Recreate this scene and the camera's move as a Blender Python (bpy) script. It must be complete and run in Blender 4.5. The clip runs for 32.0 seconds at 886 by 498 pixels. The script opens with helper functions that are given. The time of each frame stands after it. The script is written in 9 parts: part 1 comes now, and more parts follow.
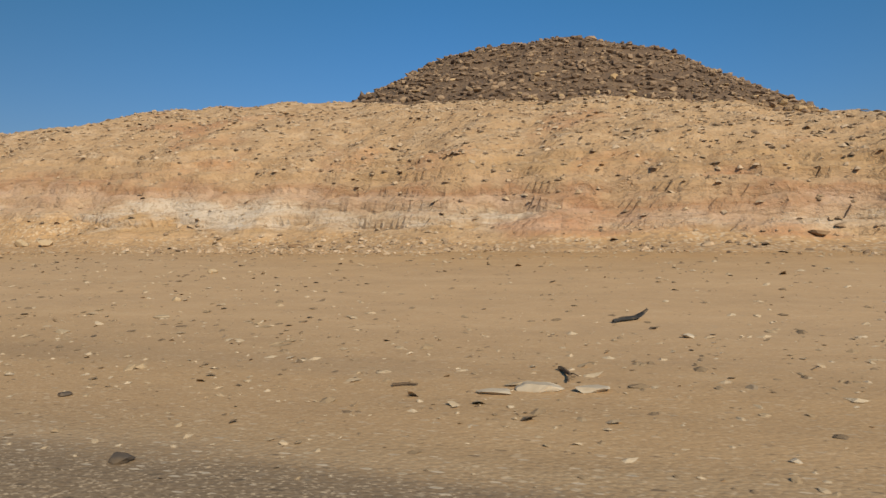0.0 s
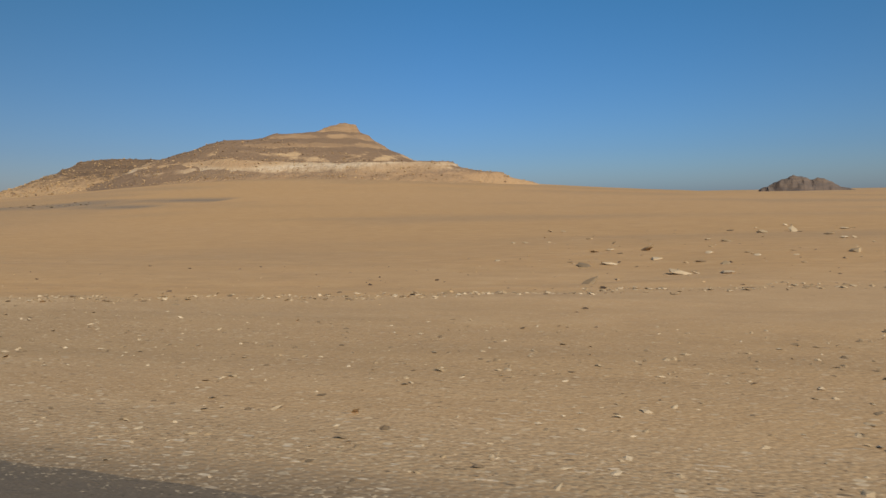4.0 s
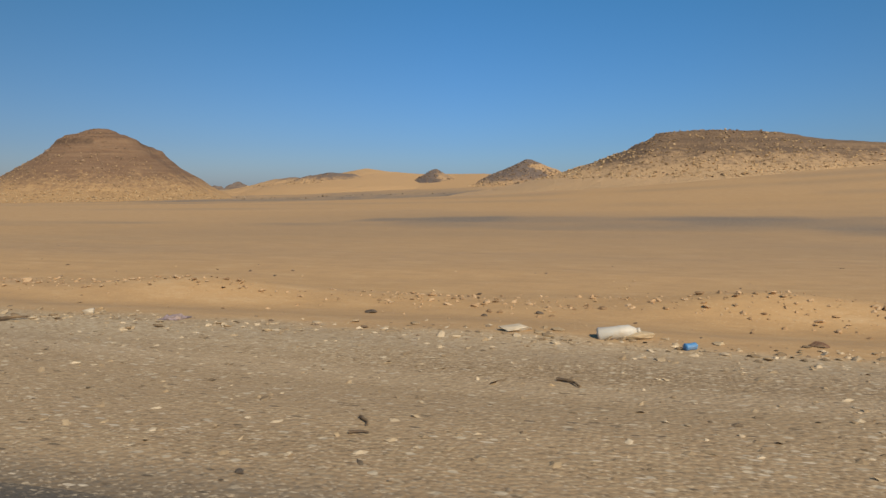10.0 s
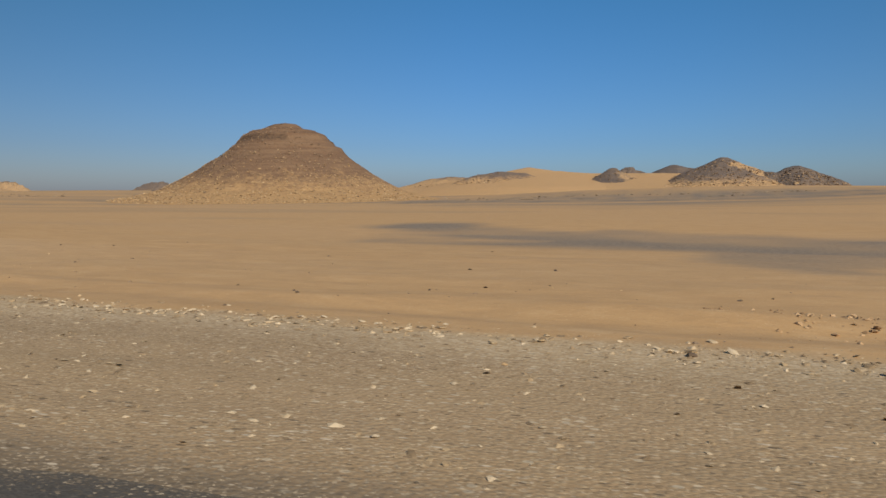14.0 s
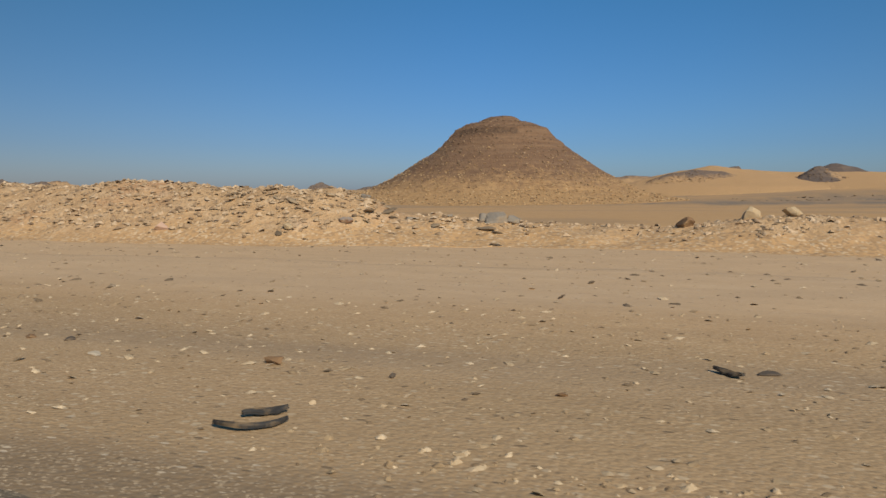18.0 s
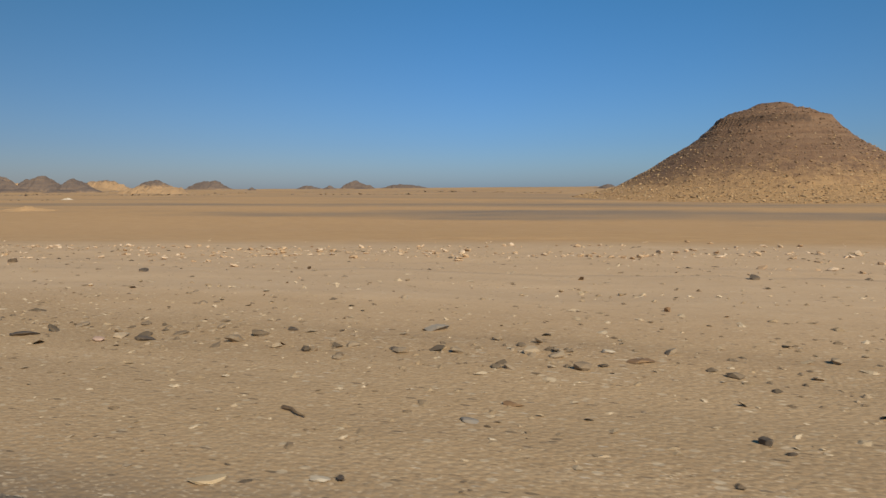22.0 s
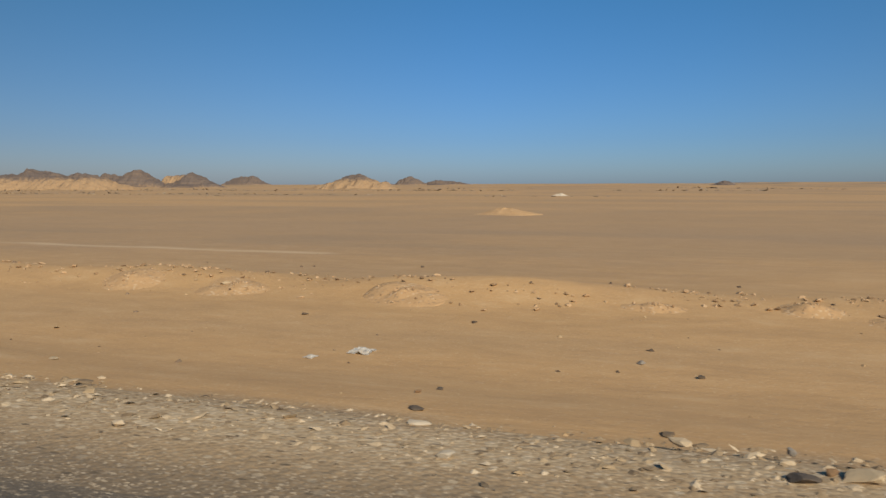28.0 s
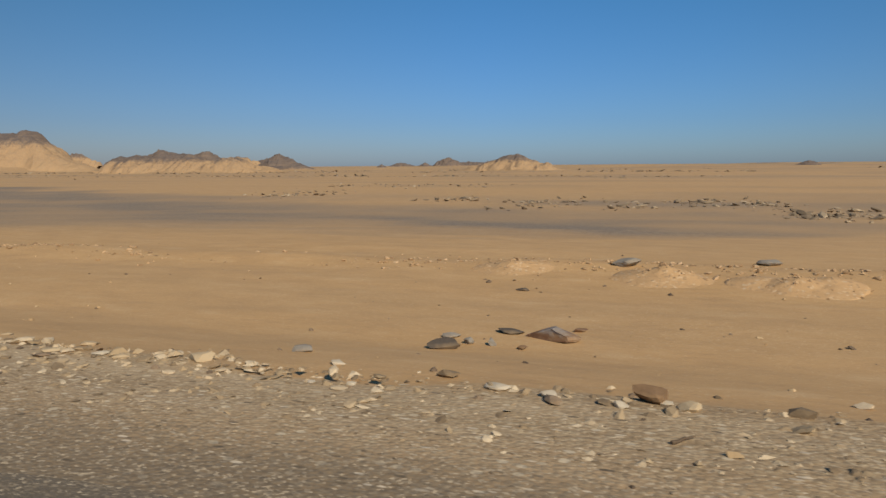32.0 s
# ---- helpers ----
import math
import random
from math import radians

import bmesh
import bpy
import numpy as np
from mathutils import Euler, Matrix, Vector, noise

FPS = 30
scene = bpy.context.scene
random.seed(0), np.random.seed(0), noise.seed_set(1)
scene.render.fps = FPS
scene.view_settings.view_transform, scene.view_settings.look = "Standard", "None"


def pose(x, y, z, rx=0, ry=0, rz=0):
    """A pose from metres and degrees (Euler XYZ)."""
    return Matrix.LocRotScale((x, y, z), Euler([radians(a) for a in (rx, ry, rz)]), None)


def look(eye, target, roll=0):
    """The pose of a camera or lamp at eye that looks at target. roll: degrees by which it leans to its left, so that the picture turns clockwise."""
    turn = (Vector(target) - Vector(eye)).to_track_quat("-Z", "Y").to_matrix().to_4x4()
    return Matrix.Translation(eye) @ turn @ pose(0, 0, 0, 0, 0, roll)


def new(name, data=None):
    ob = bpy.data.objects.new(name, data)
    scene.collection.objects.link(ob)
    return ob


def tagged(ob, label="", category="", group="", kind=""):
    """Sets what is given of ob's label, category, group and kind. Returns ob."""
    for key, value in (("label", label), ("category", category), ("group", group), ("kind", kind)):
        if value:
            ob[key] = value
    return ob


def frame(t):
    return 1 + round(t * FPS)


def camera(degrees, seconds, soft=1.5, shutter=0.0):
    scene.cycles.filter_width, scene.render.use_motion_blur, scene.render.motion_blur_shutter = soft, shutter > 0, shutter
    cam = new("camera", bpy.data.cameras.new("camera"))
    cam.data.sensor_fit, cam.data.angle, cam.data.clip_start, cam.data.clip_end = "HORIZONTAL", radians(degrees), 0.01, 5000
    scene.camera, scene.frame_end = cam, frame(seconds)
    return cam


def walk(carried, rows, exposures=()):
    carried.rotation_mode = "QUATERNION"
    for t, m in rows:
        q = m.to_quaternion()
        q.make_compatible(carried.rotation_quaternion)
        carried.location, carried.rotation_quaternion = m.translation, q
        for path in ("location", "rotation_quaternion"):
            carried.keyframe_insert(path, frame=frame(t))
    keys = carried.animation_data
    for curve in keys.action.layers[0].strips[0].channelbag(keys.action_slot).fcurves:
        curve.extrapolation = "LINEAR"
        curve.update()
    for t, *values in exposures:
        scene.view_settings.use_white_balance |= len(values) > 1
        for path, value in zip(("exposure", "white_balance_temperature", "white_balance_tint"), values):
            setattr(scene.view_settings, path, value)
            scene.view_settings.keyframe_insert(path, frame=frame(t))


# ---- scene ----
# seconds, x, y, z, tilt down, turn to the left, roll
PATH = [
    (0.0, 0.00, -10.371, 2.606, 3.02, 15.42, -0.99), (0.5, -14.63, -9.861, 2.584, 3.27, 15.45, -0.94), (1.0, -29.26, -9.351, 2.563, 3.40, 15.48, -0.81),
    (1.5, -43.90, -8.850, 2.545, 3.46, 15.63, -0.85), (2.0, -58.54, -8.356, 2.525, 3.53, 15.63, -0.93), (2.5, -73.17, -7.871, 2.501, 3.63, 15.79, -1.04),
    (3.0, -87.79, -7.384, 2.466, 3.62, 15.53, -1.07), (3.5, -102.40, -6.898, 2.422, 3.71, 15.62, -1.00), (4.0, -116.97, -6.421, 2.370, 4.47, 15.60, -0.95),
    (4.5, -131.46, -5.944, 2.314, 5.24, 15.53, -0.94), (5.0, -145.84, -5.463, 2.255, 6.00, 15.40, -0.96), (5.5, -160.08, -4.974, 2.193, 6.76, 15.22, -1.03),
    (6.0, -174.14, -4.479, 2.130, 7.47, 15.17, -1.04), (6.5, -188.03, -3.991, 2.069, 7.61, 15.28, -1.04), (7.0, -201.80, -3.518, 2.015, 7.37, 15.40, -1.07),
    (7.5, -215.58, -3.075, 1.968, 6.73, 15.82, -0.90), (8.0, -229.43, -2.670, 1.928, 6.06, 16.06, -0.71), (8.5, -243.30, -2.293, 1.892, 5.46, 16.18, -0.55),
    (9.0, -257.23, -1.937, 1.861, 5.22, 16.23, -0.40), (9.5, -271.12, -1.604, 1.834, 5.14, 16.34, -0.31), (10.0, -284.95, -1.300, 1.811, 5.07, 16.41, -0.26),
    (10.5, -298.81, -1.027, 1.789, 5.02, 16.61, -0.29), (11.0, -312.59, -0.791, 1.770, 5.02, 16.71, -0.29), (11.5, -326.34, -0.586, 1.752, 4.99, 16.86, -0.27),
    (12.0, -340.08, -0.415, 1.735, 5.01, 17.01, -0.26), (12.5, -353.84, -0.278, 1.718, 5.03, 17.20, -0.28), (13.0, -367.65, -0.173, 1.701, 5.02, 17.34, -0.24),
    (13.5, -381.53, -0.095, 1.683, 4.99, 17.48, -0.22), (14.0, -395.47, -0.041, 1.665, 4.98, 17.57, -0.19), (14.5, -409.50, -0.006, 1.646, 4.97, 17.66, -0.16),
    (15.0, -423.62, 0.014, 1.627, 4.96, 17.73, -0.14), (15.5, -437.84, 0.023, 1.607, 4.95, 17.80, -0.12), (16.0, -452.16, 0.023, 1.586, 4.99, 17.88, -0.11),
    (16.5, -466.60, 0.016, 1.565, 5.00, 17.98, -0.08), (17.0, -481.14, 0.002, 1.544, 5.02, 18.08, -0.03), (17.5, -495.74, -0.011, 1.521, 4.99, 18.09, -0.04),
    (18.0, -510.38, -0.017, 1.498, 4.95, 18.04, -0.13), (18.5, -525.07, -0.018, 1.475, 4.78, 18.01, -0.24), (19.0, -539.80, -0.011, 1.451, 4.93, 17.88, -0.34),
    (19.5, -554.60, -0.002, 1.426, 5.03, 18.00, -0.42), (20.0, -569.44, 0.000, 1.400, 5.07, 18.03, -0.41), (20.5, -584.27, -0.002, 1.374, 5.05, 18.03, -0.37),
    (21.0, -599.21, -0.015, 1.346, 5.04, 18.09, -0.38), (21.5, -614.23, -0.042, 1.317, 5.06, 18.08, -0.41), (22.0, -629.23, -0.084, 1.289, 5.10, 18.12, -0.42),
    (22.5, -644.19, -0.140, 1.262, 5.05, 18.08, -0.47), (23.0, -659.15, -0.209, 1.239, 5.09, 18.15, -0.47), (23.5, -674.06, -0.292, 1.221, 5.05, 18.15, -0.48),
    (24.0, -688.87, -0.387, 1.209, 5.14, 18.14, -0.48), (24.5, -703.59, -0.494, 1.205, 5.11, 18.14, -0.52), (25.0, -718.31, -0.611, 1.209, 5.06, 18.18, -0.53),
    (25.5, -733.02, -0.740, 1.219, 5.14, 18.24, -0.55), (26.0, -747.73, -0.876, 1.233, 5.22, 18.25, -0.44), (26.5, -762.40, -1.016, 1.250, 5.30, 18.25, -0.36),
    (27.0, -777.00, -1.158, 1.268, 5.38, 18.25, -0.28), (27.5, -791.52, -1.302, 1.286, 5.46, 18.24, -0.22), (28.0, -805.90, -1.447, 1.303, 5.39, 18.27, -0.20),
    (28.5, -820.21, -1.593, 1.317, 5.40, 18.30, -0.24), (29.0, -834.52, -1.744, 1.332, 5.40, 18.34, -0.20), (29.5, -848.87, -1.898, 1.347, 5.39, 18.33, -0.18),
    (30.0, -863.26, -2.055, 1.363, 5.33, 18.30, -0.18), (30.5, -877.71, -2.218, 1.377, 5.38, 18.35, -0.19), (31.0, -892.19, -2.394, 1.390, 6.04, 18.43, -0.29),
    (31.5, -906.69, -2.576, 1.402, 6.60, 18.45, -0.41), (32.0, -921.21, -2.760, 1.413, 6.90, 18.49, -0.43),
]
cam = camera(65.0, 32.0, soft=1.5, shutter=0.011)
walk(cam, [(t, pose(x, y, z, 90 - tilt, 0, turn) @ pose(0, 0, 0, 0, 0, roll)) for t, x, y, z, tilt, turn, roll in PATH],
     exposures=[(0.0, 0.0, 6650, 10), (1.0, -0.13, 6620, 10), (2.5, -0.13, 6650, 10), (5.5, 0.08, 6650, 10), (9.0, 0.09, 6650, 10), (15.5, -0.02, 6600, 10), (20.0, -0.05, 6600, 10), (23.0, 0.05, 6650, 10), (32.0, 0.01, 6600, 10)])

# ---- sky and sun ----
SUN_AZ, SUN_EL = radians(-46), radians(36)     # from +x towards -y, behind the camera's right shoulder
to_sun = Vector((math.cos(SUN_EL) * math.cos(SUN_AZ), math.cos(SUN_EL) * math.sin(SUN_AZ), math.sin(SUN_EL)))
world = bpy.data.worlds.new("desert_sky")
scene.world = world
world.use_nodes = True
wn = world.node_tree.nodes
sky = wn.new("ShaderNodeTexSky")
sky.sky_type = "NISHITA"
sky.sun_disc = False
sky.sun_elevation = SUN_EL
sky.sun_rotation = math.atan2(to_sun.x, to_sun.y)
sky.altitude, sky.air_density, sky.dust_density, sky.ozone_density = 300, 1.0, 0.6, 3.0
wn["Background"].inputs["Strength"].default_value = 0.1045
up = wn.new("ShaderNodeSeparateXYZ")            # clear dry air: deep blue above, paler and greyer low down
way = wn.new("ShaderNodeTexCoord")
grade = wn.new("ShaderNodeValToRGB")
grade.color_ramp.elements[0].position, grade.color_ramp.elements[0].color = 0.0, (0.41, 0.53, 0.82, 1)
grade.color_ramp.elements[1].position, grade.color_ramp.elements[1].color = 0.30, (0.288, 0.678, 0.904, 1)
grade.color_ramp.elements.new(0.06).color = (0.350, 0.52, 0.825, 1)
side = wn.new("ShaderNodeMapRange")              # redder and duller towards -x, brighter round to +x
side.inputs["From Min"].default_value, side.inputs["From Max"].default_value = -0.8, 0.4
side_grade = wn.new("ShaderNodeValToRGB")
for at, c in ((0.0, (0.95, 0.80, 0.70)), (0.22, (1.0, 0.93, 0.87)), (0.45, (1.0, 1.03, 1.03)), (0.70, (1.03, 1.08, 1.06)), (1.0, (1.10, 1.07, 1.0))):
    e = side_grade.color_ramp.elements.new(at) if at not in (0.0, 1.0) else side_grade.color_ramp.elements[0 if at == 0.0 else len(side_grade.color_ramp.elements) - 1]
    e.color = (*(q / 1.1 for q in c), 1)
both = wn.new("ShaderNodeMix")
both.data_type, both.blend_type = "RGBA", "MULTIPLY"
both.inputs["Factor"].default_value = 1.0
tint = wn.new("ShaderNodeMix")
tint.data_type, tint.blend_type = "RGBA", "MULTIPLY"
tint.inputs["Factor"].default_value = 1.0
wl = world.node_tree.links
wl.new(way.outputs["Generated"], up.inputs["Vector"])
wl.new(up.outputs["Z"], grade.inputs["Fac"])
wl.new(sky.outputs[0], tint.inputs["A"])
wl.new(grade.outputs["Color"], tint.inputs["B"])
wl.new(up.outputs["X"], side.inputs["Value"])
wl.new(side.outputs["Result"], side_grade.inputs["Fac"])
wl.new(tint.outputs["Result"], both.inputs["A"])
wl.new(side_grade.outputs["Color"], both.inputs["B"])
wl.new(both.outputs["Result"], wn["Background"].inputs["Color"])
sun = new("sun", bpy.data.lights.new("sun", "SUN"))
sun.data.energy, sun.data.angle, sun.data.color = 4.4, radians(0.53), (1.0, 0.885, 0.70)
sun.matrix_world = look((0, 0, 60), Vector((0, 0, 60)) - to_sun)

# ---- numeric tools ----
rng = np.random.default_rng(11)
LATTICE = rng.random((256, 256))


def vnoise(x, y, seed=0):
    x, y = np.asarray(x, float) + seed * 17.31, np.asarray(y, float) + seed * 41.77
    ix, iy = np.floor(x).astype(int), np.floor(y).astype(int)
    fx, fy = x - ix, y - iy
    fx, fy = fx * fx * (3 - 2 * fx), fy * fy * (3 - 2 * fy)
    a, b = LATTICE[ix % 256, iy % 256], LATTICE[(ix + 1) % 256, iy % 256]
    c, d = LATTICE[ix % 256, (iy + 1) % 256], LATTICE[(ix + 1) % 256, (iy + 1) % 256]
    return (a * (1 - fx) + b * fx) * (1 - fy) + (c * (1 - fx) + d * fx) * fy - 0.5


def fbm(x, y, octaves=4, seed=0):
    total, amp = 0.0, 1.0
    for k in range(octaves):
        total = total + amp * vnoise(x * 2 ** k, y * 2 ** k, seed + k)
        amp *= 0.5
    return total


def smooth(a, b, v):
    k = np.clip((v - a) / (b - a), 0, 1)
    return k * k * (3 - 2 * k)


# ---- plan: the road's line, the shoulder's edge, the plain ----
ROAD_X = np.array([-2500, -921, -806, -689, -569, -452, -340, -229, -117, 0, 60, 1500.0])
ROAD_Y = np.array([-28, -2.76, -1.45, -0.39, 0, 0.02, -0.42, -2.67, -6.42, -10.37, -12.4, -60])
ROAD_Z = np.array([0.0, 0.01, -0.1, -0.19, 0, 0.19, 0.34, 0.53, 0.97, 1.21, 1.3, 1.3])


def road_y(x):
    return np.interp(x, ROAD_X, ROAD_Y)


def road_z(x):
    return np.interp(x, ROAD_X, ROAD_Z)


def edge(x):
    """How far from the camera's line the gravel shoulder ends."""
    e = np.interp(x, [-960, -925, -884, -882.9, -881.6, -878.8, -877.9, -865, -800, -791, -770, -735, -712, -699, -695, -690, -676, -662, -430, -410, -370, -316, -287, -262, -176, -150, -125, -105],
                  [4.45, 4.42, 4.2, 4.25, 5.4, 5.5, 4.2, 4.1, 3.95, 4.0, 4.3, 4.45, 4.4, 4.45, 5.9, 6.4, 7.6, 11, 13, 8, 5.8, 5.8, 7.1, 7.1, 6.15, 6.3, 9, 15])
    return e + 0.24 * vnoise(x * 0.35, 0 * x, 3) + 0.18 * vnoise(x * 1.3, 0 * x, 4)


def plain(x, y):
    """The open desert's height, far from the road."""
    level = np.interp(x, [-620, -350, -230, -110, 100], [-1.15, -0.6, -0.2, 0.9, 1.2])
    low = np.interp(x, [-1400, -830, -700, -590, -480, -400, -330, -230, -110, 100], [-2.6, -2.6, -3.4, -4.8, -4.4, -3.0, -1.2, -0.4, 0.9, 1.2])
    far = level + (low - level) * smooth(45, 235, y) - 1.5 * smooth(900, 3000, y)
    far = far + 4.5 * np.exp(-((x + 400) / 150) ** 2) * smooth(310, 425, y)
    apron = 5.2 * np.exp(-((x + 178) / 62) ** 2) * smooth(28, 118, y) + 4.6 * np.exp(-((x + 250) / 62) ** 2) * smooth(70, 185, y)
    apron = apron * (1 - 0.8 * smooth(240, 420, y))
    swell = 1.1 * fbm(x / 140, y / 110, 3, 5) * smooth(25, 120, y) + 2.4 * fbm(x / 420, y / 330, 3, 9) * smooth(350, 900, y)
    return far + apron + swell


def ground_z(x, y):
    """Height of the one ground sheet at world x, y."""
    u = y - road_y(x)
    rz = road_z(x)
    e = edge(x)
    wide = smooth(-135, -95, x) + smooth(-665, -625, x) * (1 - smooth(-435, -405, x))
    bank_rise = np.minimum(0.55 * smooth(6, 19, u), 0.41) * smooth(-110, -80, x)
    near = rz - 0.03 * (u - 3.1) * (u > 3.1) * (1 - wide) + bank_rise
    slope = rz - 0.1 - 0.30 * smooth(0, 2.4, u - e) * (1 - wide) - 0.25 * smooth(8, 30, u) * (1 - wide) + 2.0 * smooth(-118, -95, x)
    h = np.where(u < e, near, np.minimum(near, slope) if np.ndim(u) else min(near, slope))
    h = h * (1 - smooth(16, 48, u)) + plain(x, y) * smooth(16, 48, u)
    # low spoil ridge between shoulder and plain
    row = np.interp(x, [-960, -880, -800, -700, -640, -430, -400, -320, -240, -170, -140], [12.0, 11.9, 10.6, 11.5, 12, 12, 10.0, 9.8, 11, 12, 12])
    lump = np.clip(0.25 + 0.9 * fbm(x * 0.16, u * 0.12, 3, 21), 0, 1)
    on = (smooth(-700, -730, x) + smooth(-150, -175, x) * smooth(-425, -395, x))
    h = h + np.interp(x, [-940, -920, -902, -870, -820], [0.08, 0.2, 0.45, 0.5, 0.38]) * np.clip(on, 0, 1) * (0.35 + 0.65 * lump) * np.exp(-((u - row - 0.6 * fbm(x * 0.2, 0 * x, 2, 22)) / 0.8) ** 2) * (1 + 1.3 * fbm(x * 0.35, u * 0.7, 2, 23))
    # wheel ruts and roughness
    h = h + 0.05 * fbm(x * 0.4, u * 0.8, 2, 30) * smooth(3.2, 5, u) + 0.02 * fbm(x * 0.15, u * 2.2, 3, 31) * smooth(3.2, 4.2, u)
    h = np.where(u < 3.1, rz - 0.03 * smooth(3.1, 2.4, u) + 0.0 * h, h)
    h = np.where(u < -9, rz - 0.03 - 0.06 * np.minimum(-9 - u, 12) , h)
    return h


# ---- materials ----
def material(name, build, rough=0.9):
    m = bpy.data.materials.new(name)
    m.use_nodes = True
    nt = m.node_tree
    bsdf = nt.nodes["Principled BSDF"]
    bsdf.inputs["Roughness"].default_value = rough
    bsdf.inputs["Specular IOR Level"].default_value = 0.2
    build(nt, bsdf)
    return m


def node(nt, kind, **props):
    n = nt.nodes.new(kind)
    for k, v in props.items():
        n.inputs[k.replace("_", " ")].default_value = v
    return n


def coords(nt, scale=(1, 1, 1), kind="Object"):
    tc = nt.nodes.new("ShaderNodeTexCoord")
    mp = node(nt, "ShaderNodeMapping", Scale=scale)
    nt.links.new(tc.outputs[kind], mp.inputs["Vector"])
    return mp.outputs["Vector"]


def noise_tex(nt, vec, scale, detail=4.0, rough=0.55):
    n = node(nt, "ShaderNodeTexNoise", Scale=scale, Detail=detail, Roughness=rough)
    nt.links.new(vec, n.inputs["Vector"])
    return n.outputs["Fac"]


def ramp(nt, fac, stops):
    r = nt.nodes.new("ShaderNodeValToRGB")
    el = r.color_ramp.elements
    while len(el) < len(stops):
        el.new(0.5)
    for e, (at, c) in zip(el, stops):
        e.position, e.color = at, (*c, 1)
    nt.links.new(fac, r.inputs["Fac"])
    return r.outputs["Color"]


def mix(nt, fac, a, b, blend="MIX"):
    n = nt.nodes.new("ShaderNodeMix")
    n.data_type, n.blend_type = "RGBA", blend
    for sock, v in ((n.inputs["Factor"], fac), (n.inputs["A"], a), (n.inputs["B"], b)):
        if isinstance(v, (int, float)):
            sock.default_value = v
        elif isinstance(v, tuple):
            sock.default_value = (*v, 1)
        else:
            nt.links.new(v, sock)
    return n.outputs["Result"]


def maths(nt, op, a, b=0.0):
    n = nt.nodes.new("ShaderNodeMath")
    n.operation = op
    for sock, v in ((n.inputs[0], a), (n.inputs[1], b)):
        if isinstance(v, (int, float)):
            sock.default_value = v
        else:
            nt.links.new(v, sock)
    return n.outputs[0]


def attribute(nt, name):
    n = nt.nodes.new("ShaderNodeAttribute")
    n.attribute_name = name
    return n.outputs["Fac"]


def bump(nt, bsdf, height, strength=0.4, distance=0.05):
    b = node(nt, "ShaderNodeBump", Strength=strength, Distance=distance)
    nt.links.new(height, b.inputs["Height"])
    nt.links.new(b.outputs["Normal"], bsdf.inputs["Normal"])


SAND_A, SAND_B = (0.43, 0.256, 0.118), (0.515, 0.324, 0.164)


